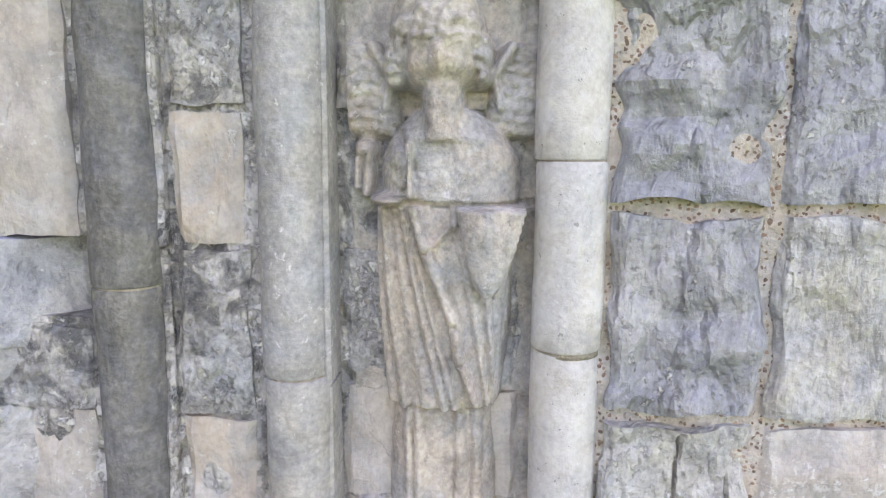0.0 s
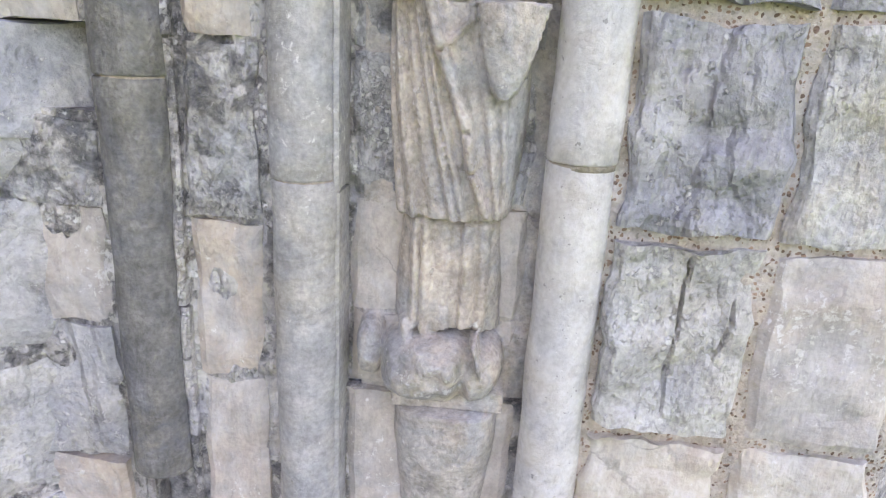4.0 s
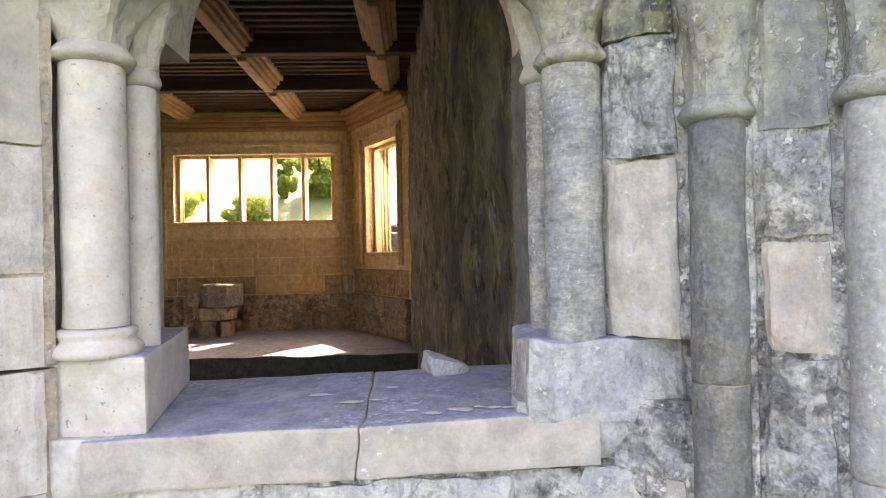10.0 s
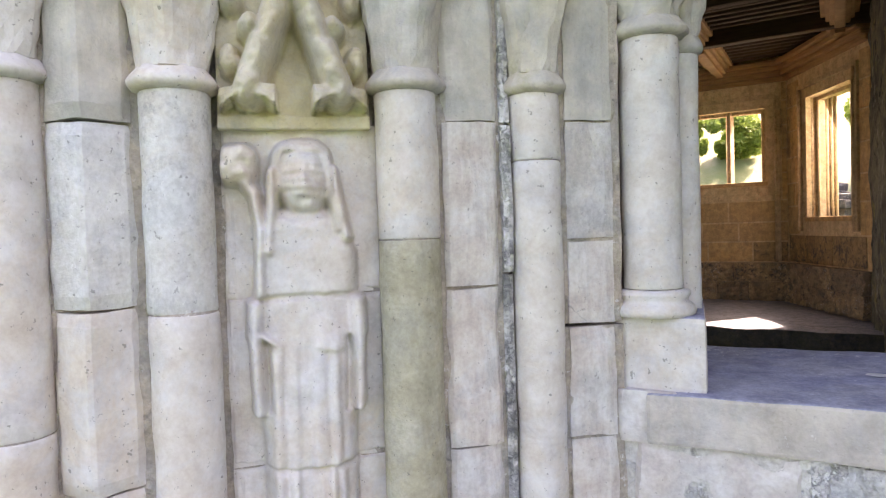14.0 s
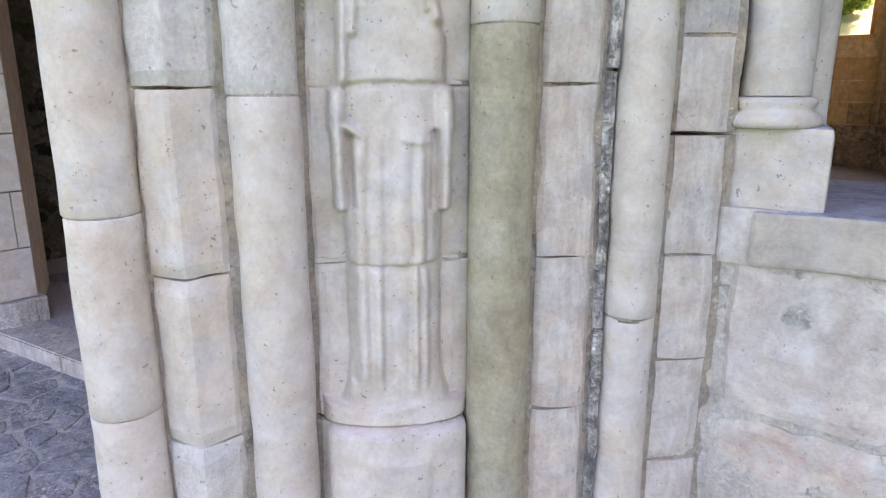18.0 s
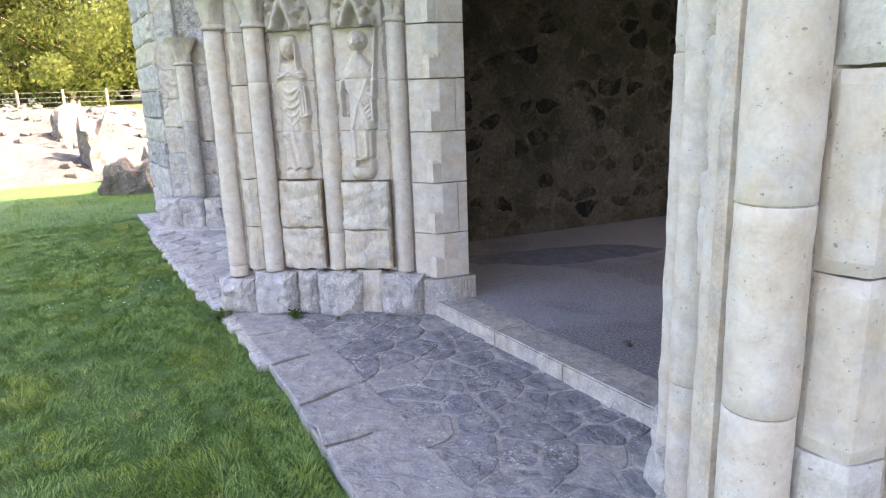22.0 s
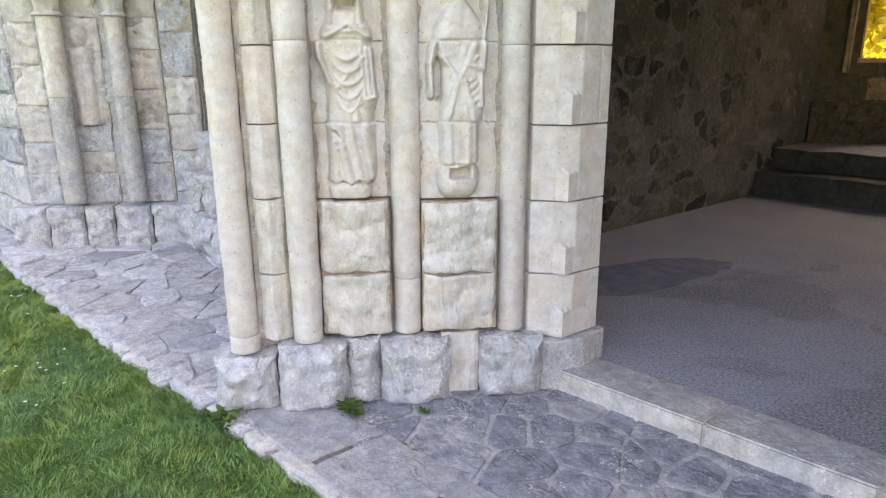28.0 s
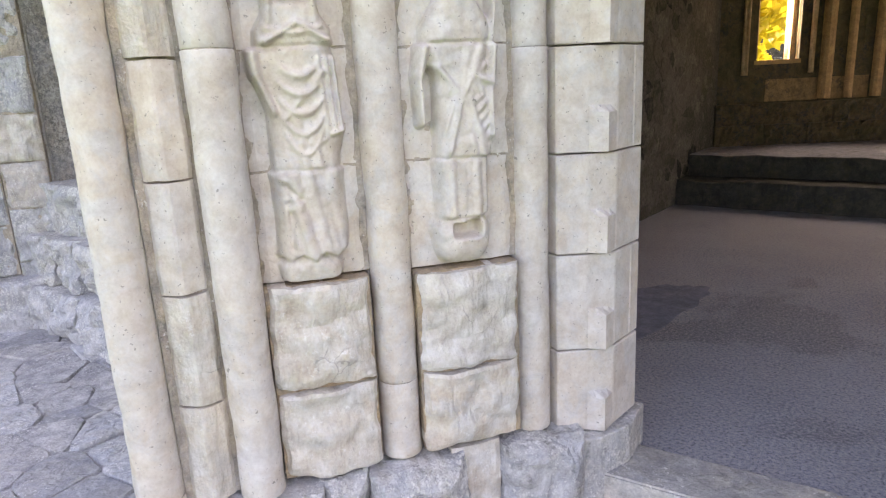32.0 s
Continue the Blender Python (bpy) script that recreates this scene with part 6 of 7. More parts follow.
carved("statue", JAMB_L, 0.992, 0.142, 0.924, 1.875, -0.035, king, PALE, "robed figure with long hair and deep swags, pale sandstone relief", 4.0, 0.0034, joints=(1.242, 1.566), wear=0.004, worn=5)
carved("statue", JAMB_L, 0.535, 0.160, 0.912, 1.875, -0.035, saint, PALE, "robed figure with a staff, pale sandstone relief", 5.0, 0.0034, joints=(1.239, 1.563), wear=0.004, worn=5)
carved("statue", JAMB_D, 0.448, 0.13, 0.90, 1.875, -0.05, king, PALE, "robed figure in the doorway's south jamb", 6.0, 0.012, joints=(1.26, 1.545))
carved("statue", JAMB_F, 0.906, 0.14, 1.02, 1.86, -0.01, lambda v, z: max(slab(v, z, 0.08, 0.10, 1.02, 1.62, 0.07), dome(v, z, 0, 1.72, 0.07, 0.10, 0.09)), BUFF, "heavily worn figure in the far window jamb", 7.0, 0.015)


def leaves(seed):
    """A stem forked like an upturned Y, with budding knobs and broad leaf feet."""
    def f(v, z):
        h = 0.0
        for s in (-1, 1):
            h = max(h, limb(v, z, (s * 0.014, 2.04), (s * 0.052, 1.94), 0.031, 0.105), limb(v, z, (s * 0.052, 1.94), (s * 0.082, 1.855), 0.033, 0.105), limb(v, z, (s * 0.015, 2.04), (s * 0.020, 2.16), 0.020, 0.070))
            bud = max(dome(v, z, s * 0.074, 1.972, 0.027, 0.027, 0.095), dome(v, z, s * 0.066, 2.085, 0.030, 0.026, 0.080), dome(v, z, s * 0.115, 1.915, 0.020, 0.034, 0.060), dome(v, z, s * 0.11, 2.03, 0.024, 0.03, 0.05))
            h = max(h, bud + (0.012 * abs(rough(v, 0, z, 50, seed)) if bud > 0.01 else 0))
            if 1.822 < z < 1.862 and 0.034 < s * v < 0.137:
                edge = 1.822 + 0.022 * math.sin((s * v - 0.034) / 0.103 * math.pi)
                if z > edge:
                    h = max(h, 0.100 - 1.2 * max(0.0, s * v - 0.09) - 0.5 * max(0.0, z - 1.845))
        h += 0.012 * rough(v, 0, z, 30, seed) + 0.006 * rough(v, 0, z, 80, seed) if h > 0.015 else 0
        return max(h, 0.010 if z < 1.818 else 0)

    return f


carved("leaf_carving", JAMB_A, 0.692, 0.142, 1.793, 2.15, -0.02, leaves(1), CAP_YELLOW, "forked leafy stem carved above the veiled figure", 8.0, 0.004, "carving", "leaf carvings")
carved("leaf_carving", JAMB_B, 0.51, 0.138, 1.802, 2.15, -0.02, leaves(2), CAP_OLD, "weathered forked leafy stem carved above the angel", 9.0, 0.0045, "carving", "leaf carvings")
for u, half, s in ((0.992, 0.15, 3), (0.535, 0.165, 4)):
    carved("leaf_carving", JAMB_L, u, half, 1.88, 2.15, -0.01, leaves(s), CAP, "leafy capital carving of the doorway", 9.0 + s, 0.008, "carving", "leaf carvings")


# ---------------------------------------------------------------- cells for paving and rubble
def clip(poly, p, n):
    """The part of poly on the side of p that n points away from."""
    res = []
    for i in range(len(poly)):
        a, b = poly[i], poly[(i + 1) % len(poly)]
        da, db = (a[0] - p[0]) * n[0] + (a[1] - p[1]) * n[1], (b[0] - p[0]) * n[0] + (b[1] - p[1]) * n[1]
        if da <= 0:
            res.append(a)
        if da * db < 0:
            k = da / (da - db)
            res.append((a[0] + (b[0] - a[0]) * k, a[1] + (b[1] - a[1]) * k))
    return res


def cells(points, inset, bounds):
    pts = np.array(points)
    for i, p in enumerate(points):
        poly = bounds(p)
        d = ((pts - pts[i]) ** 2).sum(1)
        for j in np.argsort(d)[1:18]:
            q = points[j]
            n = (q[0] - p[0], q[1] - p[1])
            ln = math.hypot(*n)
            n = (n[0] / ln, n[1] / ln)
            poly = clip(poly, ((p[0] + q[0]) / 2 - n[0] * inset, (p[1] + q[1]) / 2 - n[1] * inset), n)
            if len(poly) < 3:
                break
        if len(poly) >= 3:
            yield i, p, poly


def cobble(poly, p, lift, drop, seed, tilt=0.0, corner=12):
    """A flat-topped stone over a cell: worn corners, sloping shoulders."""
    bm2 = bmesh.new()
    pts = []
    for i in range(len(poly)):
        a, b, c = poly[i - 1], poly[i], poly[(i + 1) % len(poly)]
        k = corner
        for q in (a, c):
            x, y = (b[0] * k + q[0]) / (k + 1), (b[1] * k + q[1]) / (k + 1)
            pts.append((x + 0.008 * rough(x, y, 0, 21, seed), y + 0.008 * rough(x, y, 3, 21, seed)))
    rings = []
    for s, z in ((1.0, -drop), (1.0, lift * 0.3), (0.95, lift * 0.9), (0.6, lift)):
        rings.append([bm2.verts.new((p[0] + (x - p[0]) * s, p[1] + (y - p[1]) * s, z + tilt * (x - p[0]) + lift * 0.35 * rough(x, y, 0, 9, seed) * (z > 0))) for x, y in pts])
    for a, b in zip(rings, rings[1:]):
        for i in range(len(pts)):
            j = (i + 1) % len(pts)
            bm2.faces.new((a[i], a[j], b[j], b[i]))
    bm2.faces.new(rings[-1])
    return bm2


rng = random.Random(11)


def kerb_y(x):
    pts = sorted(KERB)
    for (xa, ya), (xb, yb) in zip(pts, pts[1:]):
        if xa <= x <= xb:
            return ya + (yb - ya) * (x - xa) / (xb - xa)
    return pts[0][1]


# flagstones along the kerb, in front of the doorway
x, last, last_d = -5.45, 0.0, 0.36
while x < -1.6:
    w = rng.uniform(0.42, 0.64)
    a, b = x + 0.016, min(x + w, -1.5) - 0.016
    d = 0.34 + rng.uniform(-0.03, 0.08)
    skew = rng.uniform(-0.07, 0.07)
    bm = bmesh.new()
    prism(bm, [(a, kerb_y(a) + 0.005), (b, kerb_y(b) + 0.005), (b - 0.05 + skew, kerb_y(b) + d), (a - 0.05 + last, kerb_y(a) + last_d)], -0.1, 0.006)
    last, last_d = skew, d + rng.uniform(-0.05, 0.05)
    for v in bm.verts:
        v.co.z += 0.006 * (v.co.z > 0)
    bmesh.ops.bevel(bm, geom=bm.edges[:], offset=0.008, segments=1, affect="EDGES")
    bmesh.ops.subdivide_edges(bm, edges=bm.edges[:], cuts=4, use_grid_fill=True)
    for v in bm.verts:
        v.co += Vector((0.016 * rough(*v.co, 6, 1) + 0.008 * rough(*v.co, 17, 1), 0.022 * rough(*v.co, 6, 2) + 0.01 * rough(*v.co, 17, 2), 0.009 * rough(*v.co, 5, 3) + 0.004 * rough(*v.co, 16, 3)))
    part("flagstone", bm, FLAG, pavement)
    x += w
bm = bmesh.new()
prism(bm, [(-5.4, kerb_y(-5.4) + 0.02), (-4.2, kerb_y(-4.2) + 0.02), (-1.65, kerb_y(-1.65) + 0.02), (-1.65, kerb_y(-1.65) + 0.38), (-4.2, kerb_y(-4.2) + 0.38), (-5.4, kerb_y(-5.4) + 0.38)], -0.05, -0.001 + 0.0035)
part("joint_soil", bm, SOIL, pavement, "dark gritty soil in the joints between flagstones")
# crazy paving between flags and step
points = []
for _ in range(2600):
    q = (rng.uniform(-9.2, -1.9), rng.uniform(-0.25, 1.5))
    near = 0.12 + 0.30 * abs(rough(q[0], q[1], 0, 3.2, 5)) if q[0] > -5.6 else 0.16 + 0.5 * abs(rough(q[0], q[1], 0, 2.5, 6))
    inner = q[1] > kerb_y(q[0]) + (0.46 if q[0] > -5.45 else 0.02) and q[1] < 1.34 + (q[0] + 4.7) * 0.09 + (0.0 if q[0] > -4.8 else 0.1)
    if inner and all((q[0] - r[0]) ** 2 + ((q[1] - r[1]) * 1.25) ** 2 > near ** 2 for r in points):
        points.append(q)
for i, p, poly in cells(points, 0.007, lambda p: [(p[0] - 0.3, max(p[1] - 0.25, kerb_y(p[0]) + 0.0)), (p[0] + 0.3, max(p[1] - 0.25, kerb_y(p[0]))), (p[0] + 0.3, p[1] + 0.25), (p[0] - 0.3, p[1] + 0.25)]):
    slate = p[0] > -5.6
    k = rng.uniform(0.92, 1.03) if slate else rng.uniform(1.0, 1.08)
    poly = [(p[0] + (x - p[0]) * k, p[1] + (y - p[1]) * k) for x, y in poly]
    poly = [(x + 0.06 * rough(x, y, 0, 5, 1), y + 0.06 * rough(x, y, 4, 5, 2)) for x, y in poly]
    part("paving_stone", cobble(poly, p, rng.uniform(0.003, 0.011) if slate else rng.uniform(0.008, 0.024), 0.05, i, rng.uniform(-0.02, 0.02) if slate else rng.uniform(-0.05, 0.05), 6), (PAVE if i % 7 else FLAG) if slate else (LIMEWASH, PAVE_MORTAR, LIMEWASH, FLAG, PAVE_MORTAR)[i % 5], pavement)
# rough kerb stones
x = -9.2
while x < -4.55:
    w = rng.uniform(0.18, 0.42)
    bm = bmesh.new()
    box(bm, 0.004, w - 0.004, -0.04 - 0.03 * rng.random(), 0.06, -0.12, 0.004, 0.025)
    bmesh.ops.subdivide_edges(bm, edges=bm.edges[:], cuts=2, use_grid_fill=True)
    for v in bm.verts:
        v.co += Vector((0.012 * rough(v.co.x + x, v.co.y, v.co.z, 9, 1), 0.035 * rough(v.co.x + x, v.co.y, v.co.z, 9, 2), 0.010 * rough(v.co.x + x, v.co.y, v.co.z, 9, 3)))
    slope = math.degrees(math.atan2(kerb_y(x + w) - kerb_y(x), w))
    part("kerb_stone", bm, LIMEWASH if rng.random() < 0.5 else STEP, pavement, m=pose(x, kerb_y(x), 0, 0, 0, slope))
    x += w

# ---------------------------------------------------------------- rubble of the inner side wall
wall_in = bpy.data.objects["wall_inner_north"]
RUB = line_frame((-6.055, 6.6), (-6.200, 1.96))
rubs, z = [], 0.16
while z < 2.85:
    high, u = rng.uniform(0.11, 0.19), rng.uniform(-0.2, 0.0)
    while u < 4.62:
        wide = rng.uniform(0.15, 0.46)
        if wide < 0.2 and high > 0.16 and rng.random() < 0.6:
            rubs += [(u + wide / 2, z - high * 0.25), (u + wide / 2 + 0.02, z + high * 0.25)]
        else:
            rubs.append((u + wide / 2, z + rng.uniform(-0.035, 0.035) + 0.05 * rough(u, z, 0, 1.7, 4)))
        u += wide
    z += high
for i, p, poly in cells(rubs, 0.004, lambda p: [(p[0] - 0.24, p[1] - 0.13), (p[0] + 0.24, p[1] - 0.13), (p[0] + 0.24, p[1] + 0.13), (p[0] - 0.24, p[1] + 0.13)]):
    if rng.random() < 0.12:
        continue
    k = rng.uniform(0.66, 0.98)
    poly = [(p[0] + (x - p[0]) * k, p[1] + (y - p[1]) * k) for x, y in poly]
    for _ in range(2):
        poly = [(a[0] * f + b[0] * (1 - f), a[1] * f + b[1] * (1 - f)) for a, b in zip(poly, poly[1:] + poly[:1]) for f in (0.75, 0.25)]
    poly = [(x + 0.07 * rough(x, y, 0, 5, 1) + 0.035 * rough(x, y, 0, 15, 3), y + 0.05 * rough(x, y, 4, 5, 2) + 0.03 * rough(x, y, 4, 15, 4)) for x, y in poly]
    bm = cobble(poly, p, 0.001 + 0.003 * rng.random(), 0.03, i * 1.7, 0, 3)
    for v in bm.verts:
        v.co = Vector((v.co.x, v.co.z, v.co.y))
    bmesh.ops.reverse_faces(bm, faces=bm.faces[:])
    part("rubble_stone", bm, RUBBLE, wall_in, m=RUB)


# ---------------------------------------------------------------- ashlar of the apse
def ashlar(parent, m, length, openings, z0, z1, material, seed):
    r = random.Random(seed)
    z = z0
    while z < z1 - 0.05:
        hgt = min(r.uniform(0.24, 0.34), z1 - z)
        u = -r.uniform(0, 0.3)
        while u < length:
            w = r.uniform(0.35, 0.75)
            a, b = max(u, 0.0), min(u + w, length)
            for lo, hi in ([(a, b)] if not any(o[0] - 0.17 < b and o[1] + 0.17 > a and o[2] - 0.05 < z + hgt and o[3] + 0.17 > z for o in openings) else [(a, min(b, o[0] - 0.17)) for o in openings] + [(max(a, o[1] + 0.17), b) for o in openings]):
                if hi - lo > 0.06 and not any(o[0] - 0.16 < hi and o[1] + 0.16 > lo and o[2] - 0.05 < z + hgt - 0.02 and o[3] + 0.17 > z for o in openings):
                    bm2 = bmesh.new()
                    box(bm2, lo + 0.009, hi - 0.009, -0.01, 0.004 + 0.008 * r.random(), z + 0.009, z + hgt - 0.009, 0.004)
                    # most blocks of the lowest course are of a darker ochre
                    dark_block = z < 1.1 and r.random() < 0.7
                    part("ashlar_block", bm2, DARK_OCHRE if dark_block else material, parent, m=m if parent is None else Matrix.Identity(4))
            u += w
        z += hgt


ashlar(apse_1, M1, 2.76, [(0.24, 2.40, 2.06, 2.97)], 1.06, 3.27, OCHRE, 1)
ashlar(apse_2, M2, 1.77, [(0.37, 1.30, 1.60, 2.97)], 1.06, 3.27, OCHRE, 2)
ashlar(apse_3, M3, 2.865, [(1.95, 2.42, 1.53, 2.97)], 1.06, 3.27, OCHRE_STAINED_DIM, 3)
for parent, length in ((apse_1, 2.76), (apse_2, 1.77), (apse_3, 2.865)):
    r = random.Random(int(length * 100))
    for n in range(2):
        u = 0.0
        while u < length - 0.05:
            w = min(r.uniform(0.3, 0.7), length - u)
            bm = relief(u + 0.005, u + w - 0.005, PLAT + n * 0.24, PLAT + n * 0.24 + 0.232, 0.09, lambda a, z: 0.035 * rough(a, 0, z, 7, n) + 0.03 * rough(a, 0, z, 22, n), 0.035, 0.03, 0.0)
            part("bench_stone", bm, OCHRE_STAINED_DIM if parent is apse_3 else BENCH, parent)
            u += w

# rough face of the dark south wall
bm = relief(0, 5.45, 0.0, 3.6, 0.02, lambda u, z: 0.03 * rough(u, 0, z, 2.2, 1) + 0.02 * rough(u, 0, z, 7, 2) + 0.012 * rough(u, 0, z, 18, 3), 0.06, 0.06, 0.03)
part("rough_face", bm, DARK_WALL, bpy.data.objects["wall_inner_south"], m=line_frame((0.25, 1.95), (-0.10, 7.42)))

# area lamps added in the apse window openings to strengthen the skylight
for m, u0, u1, z0, z1, watts, aim in ((M3, 1.95, 2.42, 1.53, 2.97, 10, (-1.2, 8.2, 1.5)), (M1, 0.24, 2.40, 2.06, 2.97, 3, (-2.0, 5.5, 1.0)), (M2, 0.37, 1.30, 1.60, 2.97, 3, (-2.6, 7.6, 1.2))):
    lamp = new("window_fill_lamp", bpy.data.lights.new("window_fill_lamp", "AREA"))
    lamp.data.shape, lamp.data.size, lamp.data.size_y, lamp.data.energy, lamp.data.color = "RECTANGLE", u1 - u0, z1 - z0, watts, (1.0, 0.95, 0.88)
    lamp.matrix_world = look(m @ Vector(((u0 + u1) / 2, -0.38, (z0 + z1) / 2)), aim)

# ---------------------------------------------------------------- grass blades, weeds
def uneven(r, xs, ys, size):
    """Random heights, about -1 to 1, on a lattice of the given size, blended between its points."""
    x, y = (xs - xs.min()) / size, (ys - ys.min()) / size
    i, j = x.astype(int), y.astype(int)
    g = r.uniform(-1, 1, (i.max() + 2, j.max() + 2))
    f, h = x - i, y - j
    f, h = f * f * (3 - 2 * f), h * h * (3 - 2 * h)
    return (g[i, j] * (1 - f) + g[i + 1, j] * f) * (1 - h) + (g[i, j + 1] * (1 - f) + g[i + 1, j + 1] * f) * h


def blades(n, x0, x1, y0, seed, tall):
    r = np.random.RandomState(seed)
    xs = r.uniform(x0, x1, n)
    ks = np.array(sorted(KERB))
    edge = np.where(xs < -10.6, 1.0, np.interp(xs, ks[:, 0], ks[:, 1]))
    ys = edge - 0.02 - (edge - y0) * r.uniform(0, 1, n) ** 1.25
    tuft, swirl = uneven(r, xs, ys, 0.11) + 0.6 * uneven(r, xs, ys, 0.045), uneven(r, xs, ys, 0.22) + 0.5 * uneven(r, xs, ys, 0.08)
    h = tall * r.uniform(0.55, 1.25, n) * np.clip(1.0 + 0.45 * tuft, 0.45, 1.7)
    a = r.uniform(0, 2 * np.pi, n)
    lean = r.uniform(0.3, 1.2, n) * h
    b = 4.0 * swirl + r.normal(0, 0.9, n)
    w = r.uniform(0.0012, 0.003, n)
    base = np.stack([xs, ys, np.full(n, -0.055)], 1)
    side = np.stack([np.cos(a) * w, np.sin(a) * w, np.zeros(n)], 1)
    mid = base + np.stack([np.cos(b) * lean * 0.3, np.sin(b) * lean * 0.3, h * 0.6], 1)
    tip = base + np.stack([np.cos(b) * lean, np.sin(b) * lean, h], 1)
    vs = np.stack([base - side, base + side, mid + side * 0.8, mid - side * 0.8, tip], 1).reshape(-1, 3)
    k = np.arange(n) * 5
    me = bpy.data.meshes.new("grass")
    quads = np.stack([k, k + 1, k + 2, k + 3], 1).tolist()
    tris = np.stack([k + 3, k + 2, k + 4], 1).tolist()
    me.from_pydata(vs.tolist(), [], quads + tris)
    me.materials.append(BLADES)
    return tagged(place("grass", me), "short mown grass blades", "grass", kind="stuff")


blades(240000, -10.5, -2.2, -2.6, 5, 0.034)
blades(50000, -2.2, 2.6, -2.2, 8, 0.026)
blades(30000, -16.0, -10.0, -2.2, 7, 0.045)
blades(9000, -10.5, -2.2, -0.16, 6, 0.045)


def weed(x, y, z, s, seed, label="small green weed growing by the base stones", leaf=None):
    r = random.Random(seed)
    bm2 = bmesh.new()
    for _ in range(70):
        a, d, e = r.uniform(0, 6.28), r.uniform(0.1, 1) * s, r.uniform(0.15, 1) * s * 0.7
        p = Vector((math.cos(a) * d, math.sin(a) * d * 0.7, e))
        u = Vector((math.cos(a), math.sin(a), r.uniform(-0.2, 0.8))).normalized() * s * 0.28
        v = Vector((-math.sin(a), math.cos(a), r.uniform(-0.3, 0.3))).normalized() * s * 0.15
        q = [bm2.verts.new(p + w) for w in (-u, v, u, -v)]
        bm2.faces.new(q)
    for i in range(5):
        a = i * 1.26
        q = [bm2.verts.new(w) for w in ((-0.003, 0, 0), (0.003, 0, 0), (math.cos(a) * s * 0.6, math.sin(a) * s * 0.4, s * 0.5))]
        bm2.faces.new(q)
    tagged(part("weed", bm2, leaf or WEED, m=pose(x, y, z)), label, "plant", "weeds")


weed(-5.17, 0.46, 0.0, 0.07, 1)
weed(-4.95, 0.70, 0.0, 0.03, 2)
weed(-5.50, 0.03, -0.03, 0.09, 3)
weed(-3.46, 1.87, 0.094, 0.035, 4, "small dark tuft on the floor inside the doorway", SOIL)


def daisies(n, seed):
    """Tiny white flower heads in the lawn."""
    r = random.Random(seed)
    bm2 = bmesh.new()
    for _ in range(n):
        x, y = r.uniform(-8.8, -6.2), r.uniform(-1.2, -0.3)
        c = bm2.verts.new((x, y, -0.022))
        ring = [bm2.verts.new((x + 0.008 * math.cos(k * 1.047), y + 0.008 * math.sin(k * 1.047), -0.018 + r.uniform(-0.002, 0.002))) for k in range(6)]
        for k in range(6):
            bm2.faces.new((c, ring[k], ring[(k + 1) % 6]))
    tagged(part("daisies", bm2, PETAL), "tiny white daisies in the mown lawn", "flowers", kind="stuff")


daisies(60, 4)


def blot(name, x, y, z, rx, ry, turn, material, label, category, seed, thick=0.003, kind="", n=26):
    """A thin flat patch with an uneven outline."""
    bm2 = bmesh.new()
    rim = []
    for i in range(n):
        a = 2 * math.pi * i / n
        k = 1 + 0.35 * rough(math.cos(a), math.sin(a), 0, 1.6, seed) + 0.15 * rough(math.cos(a), math.sin(a), 0, 5, seed)
        rim.append((rx * k * math.cos(a), ry * k * math.sin(a)))
    prism(bm2, rim, -0.004, thick)
    return tagged(part(name, bm2, material, m=pose(x, y, z, 0, 0, turn)), label, category, kind=kind)


blot("floor_patch", -5.30, 2.75, 0.095, 0.82, 0.27, 74, TARMAC, "darker patched strip in the gravelly floor", "floor", 3, 0.002, "structure", 48)
# lime splashes on the window sill
bm = bmesh.new()
r = random.Random(8)
for x, y, s in ((-0.009, 1.385, 0.022), (-0.067, 1.368, 0.013), (0.063, 1.387, 0.012), (-0.158, 1.643, 0.012), (-0.191, 1.515, 0.010), (-0.25, 1.506, 0.016), (0.03, 1.40, 0.010), (0.09, 1.38, 0.009), (-0.33, 1.60, 0.018), (-0.11, 1.40, 0.008)):
    c = bm.verts.new((x, y, 1.2608 + (x + 0.2) * 0.022))
    rim = [bm.verts.new((x + s * (0.5 + r.random()) * math.cos(k * 0.57) * 1.5, y + s * (0.5 + r.random()) * math.sin(k * 0.57) * 0.8, 1.2590 + (x + 0.2) * 0.022)) for k in range(11)]
    for k in range(11):
        bm.faces.new((c, rim[k], rim[(k + 1) % 11]))
tagged(part("lime_splashes", bm, PETAL), "white lime splashes dried on the window sill", "stain", kind="stuff")


